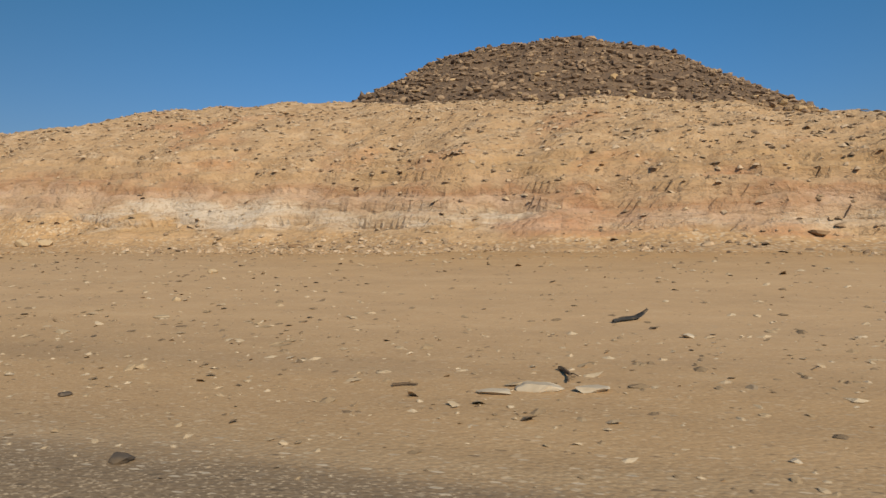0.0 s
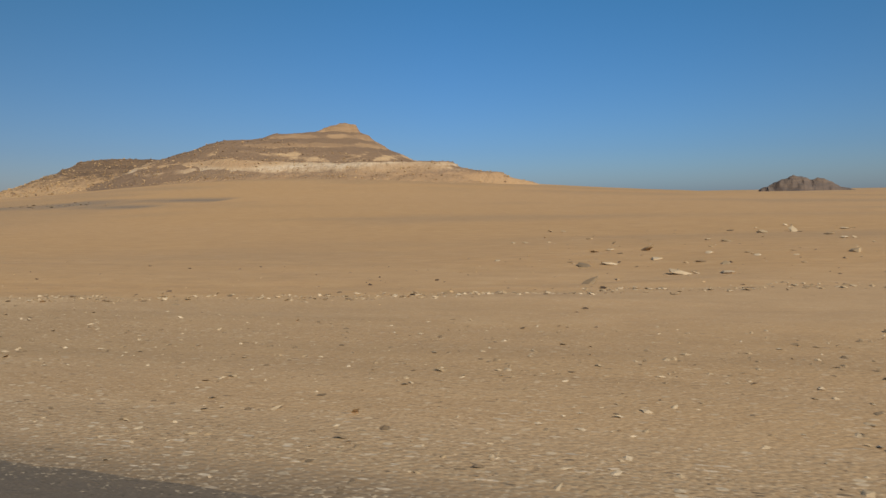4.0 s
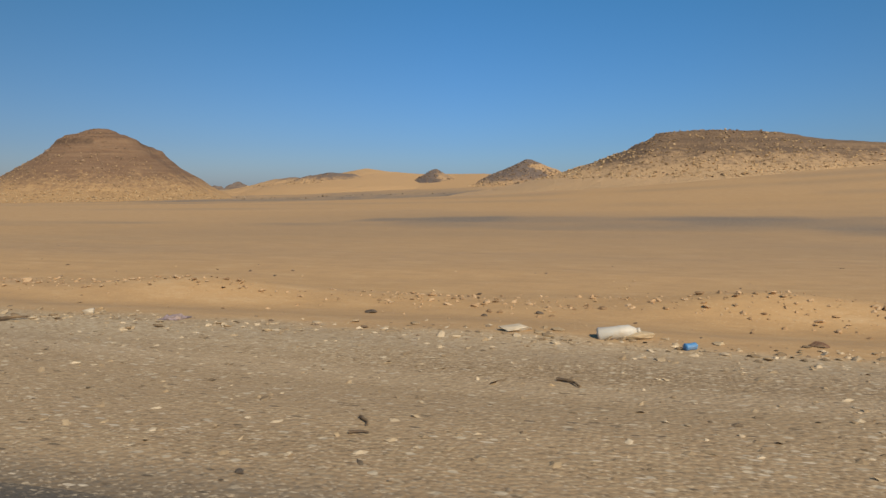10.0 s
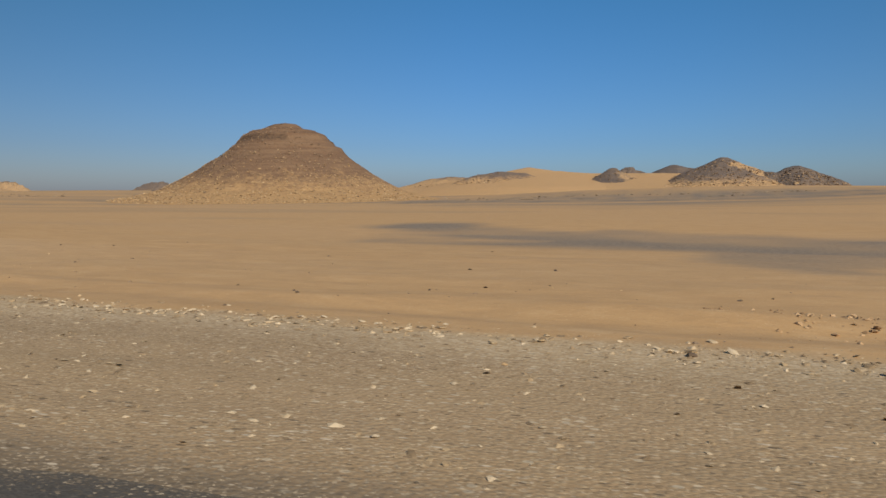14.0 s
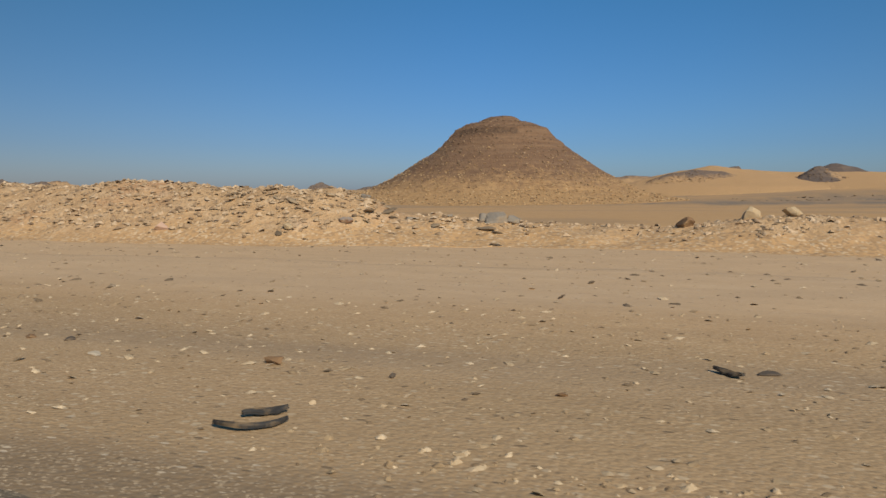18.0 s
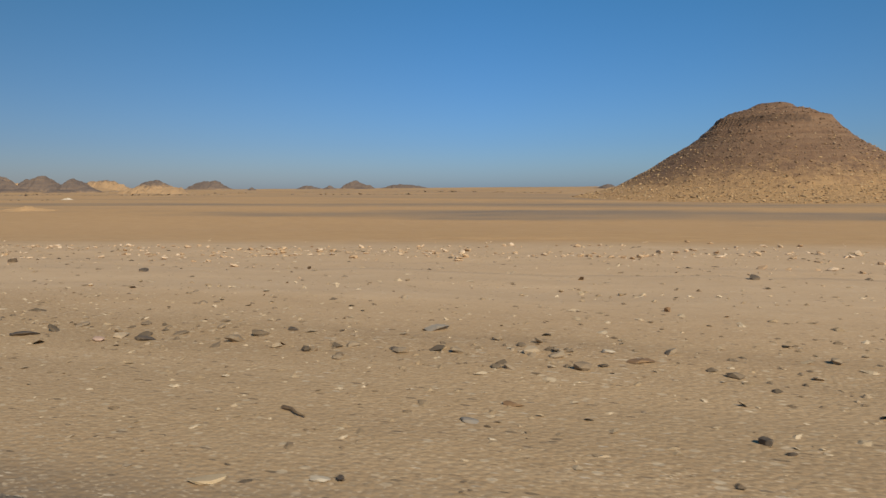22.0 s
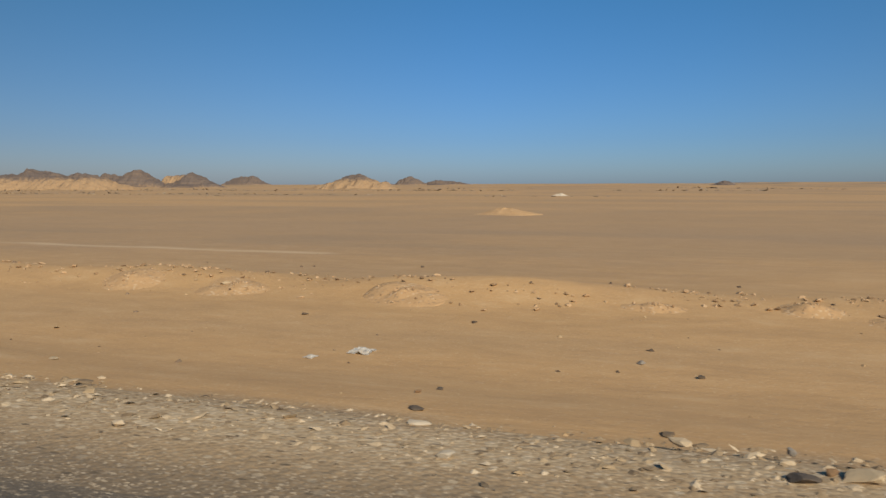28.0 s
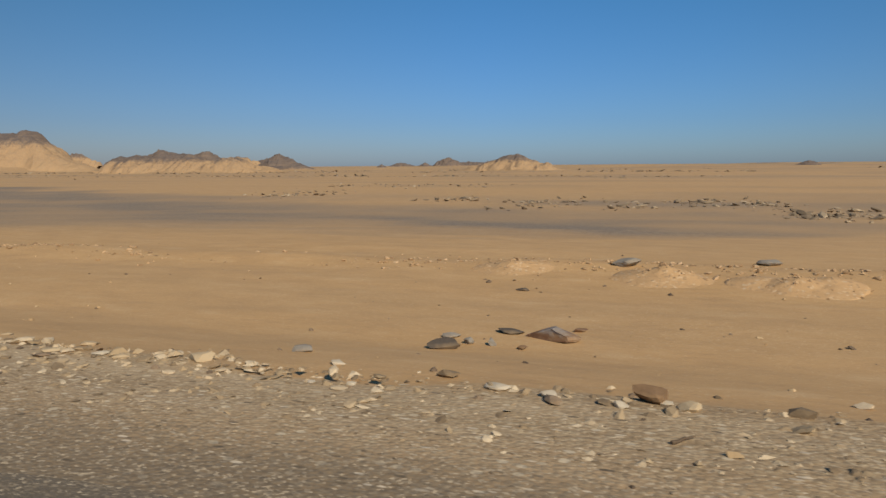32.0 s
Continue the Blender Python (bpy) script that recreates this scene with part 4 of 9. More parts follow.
h = rock_hill("rocky_hummock", "low brown rocky hummock half buried in sand",
              [([(-509, 436, 10.0, 2), (-496, 442, 12.4, 2.5), (-484, 445, 11.4, 2.5), (-470, 444, 8.2, 2)], [(0, 0), (4, 1.3), (12, 4.4), (25, 8.6), (45, 13.5), (70, 18)]),
               ([(-546, 455, 8.3, 2), (-534, 458, 9.6, 2), (-520, 456, 8.6, 2)], [(0, 0), (5, 1.2), (15, 4.2), (30, 7.5), (60, 14)])],
              -2.0, M_SANDHILL, 143, 60, res=1.5, rough=1.2, cap=0.72, capw=0.28, scree=1.0, drape=0.5)
hill_rocks(*h, 900, 0.3, 1.2, 142, dark_from=0.55, floor_h=0.3)
h = rock_hill("dark_cone_hill", "small dark rocky cone rising from sand",
              [([(-427, 462, 14.3, 1.5)], [(0, 0), (4, 2.4), (12, 7), (24, 12), (40, 17)]), ([(-414, 464, 8, 3), (-398, 466, 6.8, 3)], [(0, 0), (8, 2), (24, 7), (40, 12)])],
              0.0, M_FARHILL, 151, 34, res=1.1, rough=1.2, cap=0.25, drape=0.7)
hill_rocks(*h, 420, 0.5, 1.7, 152, dark_from=0.15)
h = rock_hill("sand_draped_hill", "dark hill with sand blown over one flank",
              [([(-361, 459, 19.9, 2)], [(0, 0), (8, 3.4), (20, 9), (35, 15.6), (55, 21)])],
              -1.0, M_SANDHILL, 161, 50, res=1.3, rough=1.6, cap=0.34, capw=0.25, drape=1.0)
hill_rocks(*h, 900, 0.5, 1.8, 162, dark_from=0.25)
h = rock_hill("dark_peak_hill", "dark craggy peak beside the sand-draped hill",
              [([(-321, 452, 14.2, 2.0), (-309, 452, 9.5, 1.5)], [(0, 0), (5, 1.6), (12, 5.5), (22, 11), (36, 17)]), ([(-338, 452, 11.0, 2.0)], [(0, 0), (8, 2.5), (20, 8), (36, 15)])],
              -1.0, M_FARHILL, 167, 44, res=1.3, rough=1.7, cap=0.22, capw=0.22)
hill_rocks(*h, 700, 0.5, 1.8, 168, dark_from=0.1)
h = rock_hill("back_dark_hill", "low dark hill behind the sand-draped hill", [([(-387, 620, 20.8, 3), (-376, 621, 18.0, 3), (-368, 622, 14.5, 3)], [(0, 0), (10, 4), (30, 13), (60, 22)])], 0.0, M_FARHILL, 165, 50, res=2.0, cap=0.2)
h = rock_hill("roadside_dark_hill", "dark brown rubble hill above the road cutting",
              [([(-9.5, 37, 13.5, 1.0), (-5, 38, 14.1, 1.3), (-1.5, 38, 13.5, 0.8)], [(0, 0), (3, 1.0), (8, 3.6), (14, 6.6), (24, 11)]), ([(2.5, 39, 12.0, 0.6), (4.2, 39.5, 12.0, 0.5)], [(0, 0), (1.5, 1.2), (6, 3.4), (14, 7.4)])],
              6.5, M_HILL, 171, 24, res=0.4, rough=0.55, cap=0.12, capw=0.2, steps=0.9)
hill_rocks(*h, 5200, 0.10, 0.55, 172, dark_from=0.1)
FAR = [  # name, label, depth, skyline, cap
    ("far_dome_hill", "distant dark dome-shaped hill", 836, [(-1625, -2), (-1601, 8), (-1575, 20), (-1559, 23.8), (-1540, 18), (-1524, 8.5), (-1500, -3)], 0.3),
    ("far_capped_hill", "distant sand hill with small dark cap", 464, [(-1075, -4), (-1059, -1), (-1040, 4), (-1030, 6.6), (-1024, 7.9), (-1017, 6), (-1000, 0), (-985, -4)], 0.72),
    ("far_peak", "distant bluish rock peak on the horizon", 2000, [(-1650, -8), (-1620, 0), (-1590, 18), (-1573, 25), (-1545, 14), (-1527, 3), (-1490, -8)], 0.3),
    ("far_notched_hill", "distant jagged brown hill", 700, [(-1400, -2), (-1372, 7), (-1360, 12), (-1353, 15), (-1340, 10), (-1326, 3), (-1300, -4)], 0.4),
    ("far_low_hill", "low distant bluish hill", 2552, [(-2670, -9), (-2615, 12), (-2560, 29), (-2531, 34), (-2480, 31), (-2440, 8), (-2380, -9)], 0.3),
    ("far_ridge", "distant low brown ridge", 2843, [(-1900, -10), (-1830, 0), (-1780, 12), (-1755, 13), (-1700, 10), (-1650, 2), (-1580, -10)], 0.3),
    ("far_bump", "tiny distant dark hill", 1898, [(-1740, -8), (-1710, 2), (-1683, 9), (-1660, 4), (-1620, -8)], 0.3),
    ("end_dark_hill", "dark rocky hill with steep crest", 600, [(-1740, 18), (-1700, 34), (-1660, 40), (-1617, 39), (-1606, 34), (-1597, 27), (-1575, 17), (-1550, 8), (-1510, -3)], 0.75),
    ("far_right_hill", "small distant dark hill", 600, [(-22, 2), (-9, 7.6), (2, 12.6), (19, 10.8), (31, 6), (48, 1)], 0.3),
    ("far_low_mesa", "low distant dark mesa", 900, [(-482, 6), (-466, 15), (-450, 24), (-438, 26.5), (-424, 25), (-404, 18.5), (-380, 12), (-350, 4)], 0.3),
    ("far_tiny_hill", "tiny dark hill on the horizon", 1190, [(-760, -5), (-745, -1), (-735, 3.5), (-722, 3), (-708, -5)], 0.2),
    ("end_rock_hills", "low brown rock hills half buried in sand", 400, [(-1331, -2.7), (-1311, 1.5), (-1297, 6.5), (-1286, 7.7), (-1276, 9.7), (-1266, 10.8), (-1260, 12.0), (-1254, 10.3), (-1242, 8.2), (-1225, 6.9), (-1201, 6.0), (-1187, 2.8), (-1173, -0.4)], 0.62),
    ("far_sand_ridge", "distant yellow sand slope with dark rim", 1100, [(-1744, 3.0), (-1718, 15.7), (-1693, 19.7), (-1668, 17.4), (-1650, 9.0), (-1626, 0.6)], 0.95),
    ("far_pale_hill", "distant pale hill with grey cap", 1700, [(-2747, 18.3), (-2715, 36.0), (-2687, 42.8), (-2660, 37.3), (-2631, 24.8), (-2602, 14.1)], 0.8),
    ("far_long_hill", "long dark hill low on the horizon", 900, [(-1765, 6.3), (-1752, 15.5), (-1738, 20.0), (-1721, 18.9), (-1702, 16.1), (-1687, 11.4), (-1673, 5.9)], 0.3),
    ("far_side_hill", "small dark hill beside the dome", 1000, [(-1793, 8.5), (-1779, 19.6), (-1766, 22.5), (-1754, 20.4), (-1742, 14.3), (-1730, 6.2)], 0.35),
    ("far_speck_hill", "tiny dark hill on the horizon", 1900, [(-1635, -2.5), (-1623, 4.2), (-1610, 7.4), (-1598, 2.3), (-1585, -2.9)], 0.3),
    ("far_small_ridge", "tiny dark ridge on the horizon", 1500, [(-1340, -2.5), (-1331, 5.2), (-1317, 7.7), (-1299, 6.3), (-1283, -2.6)], 0.3),
    ("far_dot_hill", "tiny dark hill on the horizon", 1300, [(-1502, -5.0), (-1493, 0.9), (-1486, 3.2), (-1479, 0.8), (-1471, -5.2)], 0.3),
]
for i, (nm, lab, cy, line, cap) in enumerate(FAR):
    size = line[-1][0] - line[0][0]
    h = hill(nm, lab, cy, line, 0.42 * size, max(0.5, 1.35 * (max(q[1] for q in line) + 7) / (0.45 * size)), -4.0, M_FARHILL, 200 + 5 * i, rough=1.1, cap=cap * (0.2 if cap < 0.5 else 0.95), capw=0.26, res=max(1.0, size / 130), top_flat=0.05 * size, group="far hills")
# ---- roadside cutting and rubble berm ----
def seam(frac):
    return np.exp(-((frac - 0.5) / 0.085) ** 2)


def bank_z(x, y):
    """The cutting's face: a foot of sand, a steep layered face, then a rubble slope up to the crest."""
    u = y - road_y(x)
    crest = np.interp(x, [-100, -95, -90, -80, -74, -62, -50, -38, -30, -24, -12, -2, 10, 25, 45, 60], [0.0, 0.3, 0.7, 2.0, 2.35, 2.8, 4.5, 6.1, 5.9, 6.8, 6.4, 5.7, 3.7, 2.3, 2.5, 2.9])
    foot = 18.0 + 2.2 * fbm(x * 0.09, 0 * x, 4, 70) + 0.5 * fbm(x * 0.6, 0 * x, 2, 69)
    d = u - foot
    run = 3 + 1.75 * crest
    q = np.clip(d / run, 0, 1)
    cut = smooth(-80, -35, x)
    face = np.where(q < 0.22, 0.34 * (q / 0.22) ** 1.7, np.interp(q, [0.22, 0.30, 0.6, 1], [0.34, 0.45, 0.76, 1]))
    prof = cut * face + (1 - cut) * np.sin(q * np.pi / 2) ** 0.9
    h = road_z(x) + 0.5 + crest * prof
    h = h + 0.32 * fbm(x * 0.45, u * 0.5, 4, 72) * smooth(0, 0.15, q) + 0.16 * fbm(x * 0.9, u * 2.2, 5, 73) * smooth(0.03, 0.1, q)
    layers = (h - road_z(x)) * 1.9 + 0.06 * x + 0.9 * fbm(x * 0.13, u * 0.13, 4, 71)          # beds dip gently
    frac = layers - np.floor(layers)
    solid = smooth(0.06, 0.12, q) * (1 - smooth(0.28, 0.42, q + 0.16 * fbm(x * 0.15, u * 0.2, 3, 74))) * cut
    split = smooth(-0.05, 0.15, fbm(x * 0.32, layers * 0.9, 3, 76))                              # cracks run out and start again
    block = np.abs(fbm(x * 0.75, layers * 1.3, 4, 68))                                           # broken blocks stand out of the face
    h = h + solid * (0.20 * (smooth(0.5, 0.62, frac) - frac) - 0.24 * seam(frac) * split + 0.28 * (block - 0.2))
    back = np.maximum(d - run - 1.5, 0)
    return np.where(d < 0, h + 0.10 * d - 0.14 * np.maximum(-1.0 - d, 0) + 0.10 * fbm(x * 0.5, u * 0.5, 2, 67) * smooth(0, -0.8, d), h) - 0.12 * back - 1.8 * smooth(-92, -99, x)


def build_bank(nt, bsdf):
    v = coords(nt)
    n = noise_tex(nt, coords(nt, (0.7, 0.7, 1.6)), 1.6, 6, 0.72)
    blotch = noise_tex(nt, coords(nt, (0.25, 0.25, 0.6)), 1.0, 5, 0.6)
    beds = maths(nt, "ADD", attribute(nt, "bed"), maths(nt, "MULTIPLY", maths(nt, "SUBTRACT", blotch, 0.5), 0.9))
    rockc = ramp(nt, beds, [(0.12, (0.50, 0.32, 0.155)), (0.30, (0.53, 0.35, 0.18)), (0.36, (0.57, 0.42, 0.275)), (0.47, (0.59, 0.455, 0.315)), (0.53, (0.555, 0.385, 0.25)), (0.62, (0.57, 0.395, 0.27)), (0.70, (0.44, 0.25, 0.14)), (0.76, (0.53, 0.36, 0.215)), (0.9, (0.51, 0.34, 0.18))])
    rockc = mix(nt, maths(nt, "MULTIPLY", ramp(nt, n, [(0.35, (0, 0, 0)), (0.65, (1, 1, 1))]), 0.45), rockc, (0.50, 0.32, 0.165))
    chalk = ramp(nt, noise_tex(nt, coords(nt, (0.16, 0.16, 1.3)), 1.0, 5, 0.7), [(0.47, (0, 0, 0)), (0.56, (1, 1, 1))])
    within = ramp(nt, beds, [(0.30, (0, 0, 0)), (0.38, (1, 1, 1)), (0.48, (1, 1, 1)), (0.58, (0, 0, 0))])
    rockc = mix(nt, maths(nt, "MULTIPLY", maths(nt, "MULTIPLY", chalk, within), 0.8), rockc, (0.66, 0.56, 0.44))
    vein = node(nt, "ShaderNodeTexVoronoi", Scale=0.9)
    vein.feature = "DISTANCE_TO_EDGE"
    wob = nt.nodes.new("ShaderNodeVectorMath")
    wob.operation = "MULTIPLY_ADD"
    wob.inputs[1].default_value = (0.35, 0.35, 0.30)
    nt.links.new(coords(nt, (0.07, 0.07, 0.9)), wob.inputs[2])
    drift = node(nt, "ShaderNodeTexNoise", Scale=0.9, Detail=4.0)
    nt.links.new(v, drift.inputs["Vector"])
    nt.links.new(drift.outputs["Color"], wob.inputs[0])
    nt.links.new(wob.outputs["Vector"], vein.inputs["Vector"])
    open_joint = ramp(nt, vein.outputs["Distance"], [(0.004, (1, 1, 1)), (0.018, (0, 0, 0))])
    rockc = mix(nt, maths(nt, "MULTIPLY", open_joint, 0.35), rockc, (0.27, 0.155, 0.075))
    rockc = mix(nt, 1.0, rockc, (0.90, 0.89, 0.88), "MULTIPLY")
    loose = ramp(nt, n, [(0.3, (0.39, 0.245, 0.13)), (0.5, (0.49, 0.325, 0.178)), (0.7, (0.56, 0.41, 0.265))])
    col = mix(nt, attribute(nt, "face"), loose, rockc)
    red = ramp(nt, noise_tex(nt, coords(nt, (0.2, 0.2, 0.5)), 1.0, 4), [(0.56, (0, 0, 0)), (0.68, (1, 1, 1))])
    col = mix(nt, maths(nt, "MULTIPLY", red, 0.55), col, (0.47, 0.225, 0.11))
    cell = node(nt, "ShaderNodeTexVoronoi", Scale=13.0, Randomness=1.0)
    nt.links.new(v, cell.inputs["Vector"])
    sep = nt.nodes.new("ShaderNodeSeparateColor")
    nt.links.new(cell.outputs["Color"], sep.inputs["Color"])
    foot = mix(nt, n, (0.43, 0.26, 0.122), (0.52, 0.335, 0.17))
    foot = mix(nt, ramp(nt, sep.outputs[0], [(0.70, (0, 0, 0)), (0.78, (0.75, 0.75, 0.75))]), foot, (0.30, 0.20, 0.115))
    foot = mix(nt, ramp(nt, sep.outputs[1], [(0.78, (0, 0, 0)), (0.86, (0.75, 0.75, 0.75))]), foot, (0.58, 0.45, 0.30))
    col = mix(nt, attribute(nt, "toe"), col, foot)
    col = mix(nt, maths(nt, "MULTIPLY", ramp(nt, sep.outputs[2], [(0.72, (0, 0, 0)), (0.84, (1, 1, 1))]), 0.4), col, (0.33, 0.22, 0.13))          # chips stuck in the face
    nt.links.new(col, bsdf.inputs["Base Color"])
    bump(nt, bsdf, maths(nt, "MULTIPLY", maths(nt, "ADD", n, maths(nt, "MULTIPLY", noise_tex(nt, v, 7.0, 4, 0.7), 0.35)), maths(nt, "SUBTRACT", 1.0, maths(nt, "MULTIPLY", attribute(nt, "toe"), 0.85))), 0.9, 0.18)


M_BANK = material("layered_bank", build_bank, 0.95)
bx, bu = np.arange(-100, 50, 0.21), np.concatenate([np.arange(13.5, 16.5, 0.3), np.arange(16.5, 23.5, 0.085), np.arange(23.5, 46, 0.3)])
me, X, Y, Z = sheet("road_cutting", bx, bu, bank_z, M_BANK, smooth_shade=False)
U = Y - road_y(X)
rel = Z - road_z(X)
put_mask(me, "face", smooth(0.75, 1.0, rel) * (1 - smooth(2.6, 3.4, rel + 1.0 * fbm(X * 0.1, U * 0.1, 3, 75))) * smooth(-75, -40, X))
put_mask(me, "bed", np.clip((rel + 0.03 * X + 1.0 + 0.5 * fbm(X * 0.12, U * 0.1, 3, 77)) / 4.0, 0, 1))
put_mask(me, "toe", 1 - smooth(0.85, 1.15, rel + 1.3 * fbm(X * 0.16, U * 0.3, 4, 78)))
road_cutting = tagged(new("road_cutting", me), "orange and cream layered earth bank strewn with broken rock", "bank", group="roadside banks")

BERM_X = [-592, -580, -575, -570, -564, -556, -551, -546, -539, -530, -524, -520.5, -518.5, -515, -511, -507, -503, -498, -495, -491, -485, -477, -468, -458, -448, -440, -430]
BERM_H = [0.1, 0.2, 0.3, 0.9, 1.1, 1.3, 1.5, 1.75, 1.6, 1.45, 1.45, 1.5, 0.8, 0.45, 0.4, 0.7, 0.65, 1.0, 1.2, 0.75, 1.2, 0.95, 0.75, 0.8, 0.7, 0.4, 0.0]


def berm_z(x, y):
    u = y - road_y(x)
    crest = np.interp(x, BERM_X, BERM_H) * (1 + 0.35 * fbm(x * 0.25, 0 * x, 3, 80))
    c = 20.2 + 1.2 * fbm(x * 0.05, 0 * x, 2, 81)
    q = np.clip(1 - np.abs(u - c) / (2.2 + 1.2 * crest), 0, 1)
    return road_z(x) - 0.12 + crest * smooth(0, 1, q) * 1.08 + 0.16 * fbm(x * 0.9, u * 0.9, 4, 82) * smooth(0, 0.3, q) - 0.5 * (q <= 0) - 1.1 * smooth(-446, -433, x) - 1.1 * smooth(-580, -590, x)


bx, bu = np.arange(-592, -430, 0.4), np.arange(14.5, 27, 0.3)
me, X, Y, Z = sheet("rubble_berm", bx, bu, berm_z, M_BANK, smooth_shade=False)
put_mask(me, "face", 0 * X)
put_mask(me, "bed", 0 * X)
put_mask(me, "toe", 1 - smooth(0.25, 0.75, Z - road_z(X) + 0.8 * fbm(X * 0.3, Y * 0.3, 3, 79)))
rubble_berm = tagged(new("rubble_berm", me), "long pale berm of sand and broken stone", "bank", group="roadside banks")

M_BROKEN = rock_mat("broken_bank_stone", (0.17, 0.115, 0.072), (0.40, 0.28, 0.168), (0.55, 0.415, 0.28))


def bank_rocks(parent, height, n, xr, ur, smin, smax, seed, singles, keep):
    g = np.random.default_rng(seed)
    x, u = g.uniform(*xr, n), g.uniform(*ur, n)
    y = u + road_y(x)
    ok = keep(x, u, height(x, y) - road_z(x)) > g.random(n)
    x, y = x[ok], y[ok]
    size = smin + (smax - smin) * g.random(len(x)) ** 3.5
    big = size > smin + 0.4 * (smax - smin)
    for sel, shp, fc in ((big, CHIPS, CHIP_F), (~big, GRIT, GRIT_F)):
        r = scatter("rubble", x[sel], y[sel], size[sel], M_BROKEN, shp, fc, "", seed + 1, height=height, sink=0.4, flat=0.42)
        r.parent = parent
        tagged(r, kind="stuff")
    for k in range(singles):
        j = g.integers(0, len(x))
        xx = x[j] + g.normal(0, 1)
        yy = y[j] + g.normal(0, 0.5)
        s = g.uniform(0.7, 1.3) * smax * 0.6
        ob = new("rock", ROCK_MESH[k % len(ROCK_MESH)])
        ob.parent = parent
        ob.matrix_basis = Matrix.LocRotScale((xx, yy, float(height(np.array([xx]), np.array([yy]))[0]) + 0.12 * s), Euler((g.normal(0, .3), g.normal(0, .3), g.uniform(0, 6.28))), (s * 0.6, s * 0.5, s * 0.36))


M_ROCK = piece_mat("loose_limestone", (0.13, 0.09, 0.058), (0.44, 0.315, 0.195), scale=5)
ROCK_MESH = [mesh_from("rock", v, ICO_F, M_ROCK) for v in ROCKS]
bank_rocks(road_cutting, bank_z, 70000, (-98, 26), (18.5, 40), 0.04, 0.26, 301, 120,
           lambda x, u, r: (0.12 + 0.75 * smooth(2.3, 3.6, r + 2.0 * fbm(x * 0.12, u * 0.12, 3, 85)) + 0.5 * smooth(-45, -70, x)) * smooth(0.6, 1.0, r))
bank_rocks(rubble_berm, berm_z, 85000, (-584, -436), (16, 24), 0.05, 0.25, 311, 120,
           lambda x, u, r: smooth(0.05, 0.5, r) * (1 - 0.35 * smooth(-512, -490, x)) * (0.25 + 0.65 * smooth(-0.2, 0.25, fbm(x * 0.12, u * 0.3, 3, 86) + 0.1)))

g = np.random.default_rng(91)
x, u = g.uniform(-99, 45, 15000), g.normal(17.6, 1.5, 15000)
keep = (u > 13.6) & (g.random(15000) < smooth(-0.35, 0.3, fbm(x * 0.2, u * 0.4, 3, 92)))
x, u = x[keep], u[keep]
scatter("bank_foot_stones", x, u + road_y(x), 0.03 + 0.20 * g.random(len(x)) ** 4, M_BROKEN, CHIPS, CHIP_F, "stones rolled down to the foot of the earth bank", 93, flat=0.42,
        height=lambda x_, y_: np.maximum(bank_z(x_, y_), ground_z(x_, y_)), category="rubble")

# ---- gravel stones on the shoulder ----


def strip(name, n, xr, ur_of, smin, smax, power, label, seed, mat, shapes=GRIT, faces=GRIT_F):
    g = np.random.default_rng(seed)
    x = g.uniform(*xr, n)
    lo, hi = ur_of(x)
    u = lo + (hi - lo) * g.random(n)
    size = smin + (smax - smin) * g.random(n) ** power
    return scatter(name, x, u + road_y(x), size, mat, shapes, faces, label, seed + 1, flat=0.26, sink=0.3, category="gravel", stretch=1.1)


M_CHIP = rock_mat("cream_gravel", (0.15, 0.105, 0.064), (0.365, 0.262, 0.152), (0.60, 0.475, 0.32), scale=20)
for k in range(10):
    xr = (-1000 + 105 * k, -895 + 105 * k)
    strip("shoulder_gravel", 11500, xr, lambda x: (3.2 + 0 * x, np.minimum(edge(x) + 0.15, 8.0)), 0.018, 0.07, 2.6, "grey and cream gravel stones on the road shoulder", 400 + k, M_CHIP)
for k in range(5):
    strip("verge_grit", 2600, (-1000 + 210 * k, -790 + 210 * k), lambda x: (2.72 + 0 * x, 3.35 + 0 * x), 0.012, 0.045, 3.0, "dark grit along the broken asphalt edge", 411 + k, M_OUTCROP)
strip("field_gravel", 32000, (-105, 40), lambda x: (4.5 + 0 * x, 18.5 + 0 * x), 0.022, 0.13, 4.5, "scattered cream stones on flat ground below the bank", 421, M_CHIP)
strip("field_gravel", 26000, (-668, -425), lambda x: (4 + 0 * x, 17.5 + 0 * x), 0.022, 0.11, 4.5, "scattered cream stones on flat ground below the berm", 423, M_CHIP)


def clumped(name, xr, n, u_of, spread, smin, smax, power, mat, label, seed, gap, flat=0.42):
    """Stones strewn along a line, thick in some places and thin in others."""
    g = np.random.default_rng(seed)
    x = np.concatenate([g.uniform(a, b, int(n * (b - a) / sum(d - c for c, d in xr))) for a, b in xr])
    u = u_of(x) + g.normal(0, 1, len(x)) * spread
    ok = g.random(len(x)) < smooth(-gap, gap, fbm(x * 0.35, u * 0.8, 3, seed) + 0.08)
    x, u = x[ok], u[ok]
    size = smin + (smax - smin) * g.random(len(x)) ** power
    big = size > 0.09
    for sel, shp, fc in ((big, ROCKS, ICO_F), (~big, CHIPS, CHIP_F)):
        scatter(name, x[sel], u[sel] + road_y(x[sel]), size[sel], mat, shp, fc, label, seed + 3, flat=flat, sink=0.25, category="gravel")


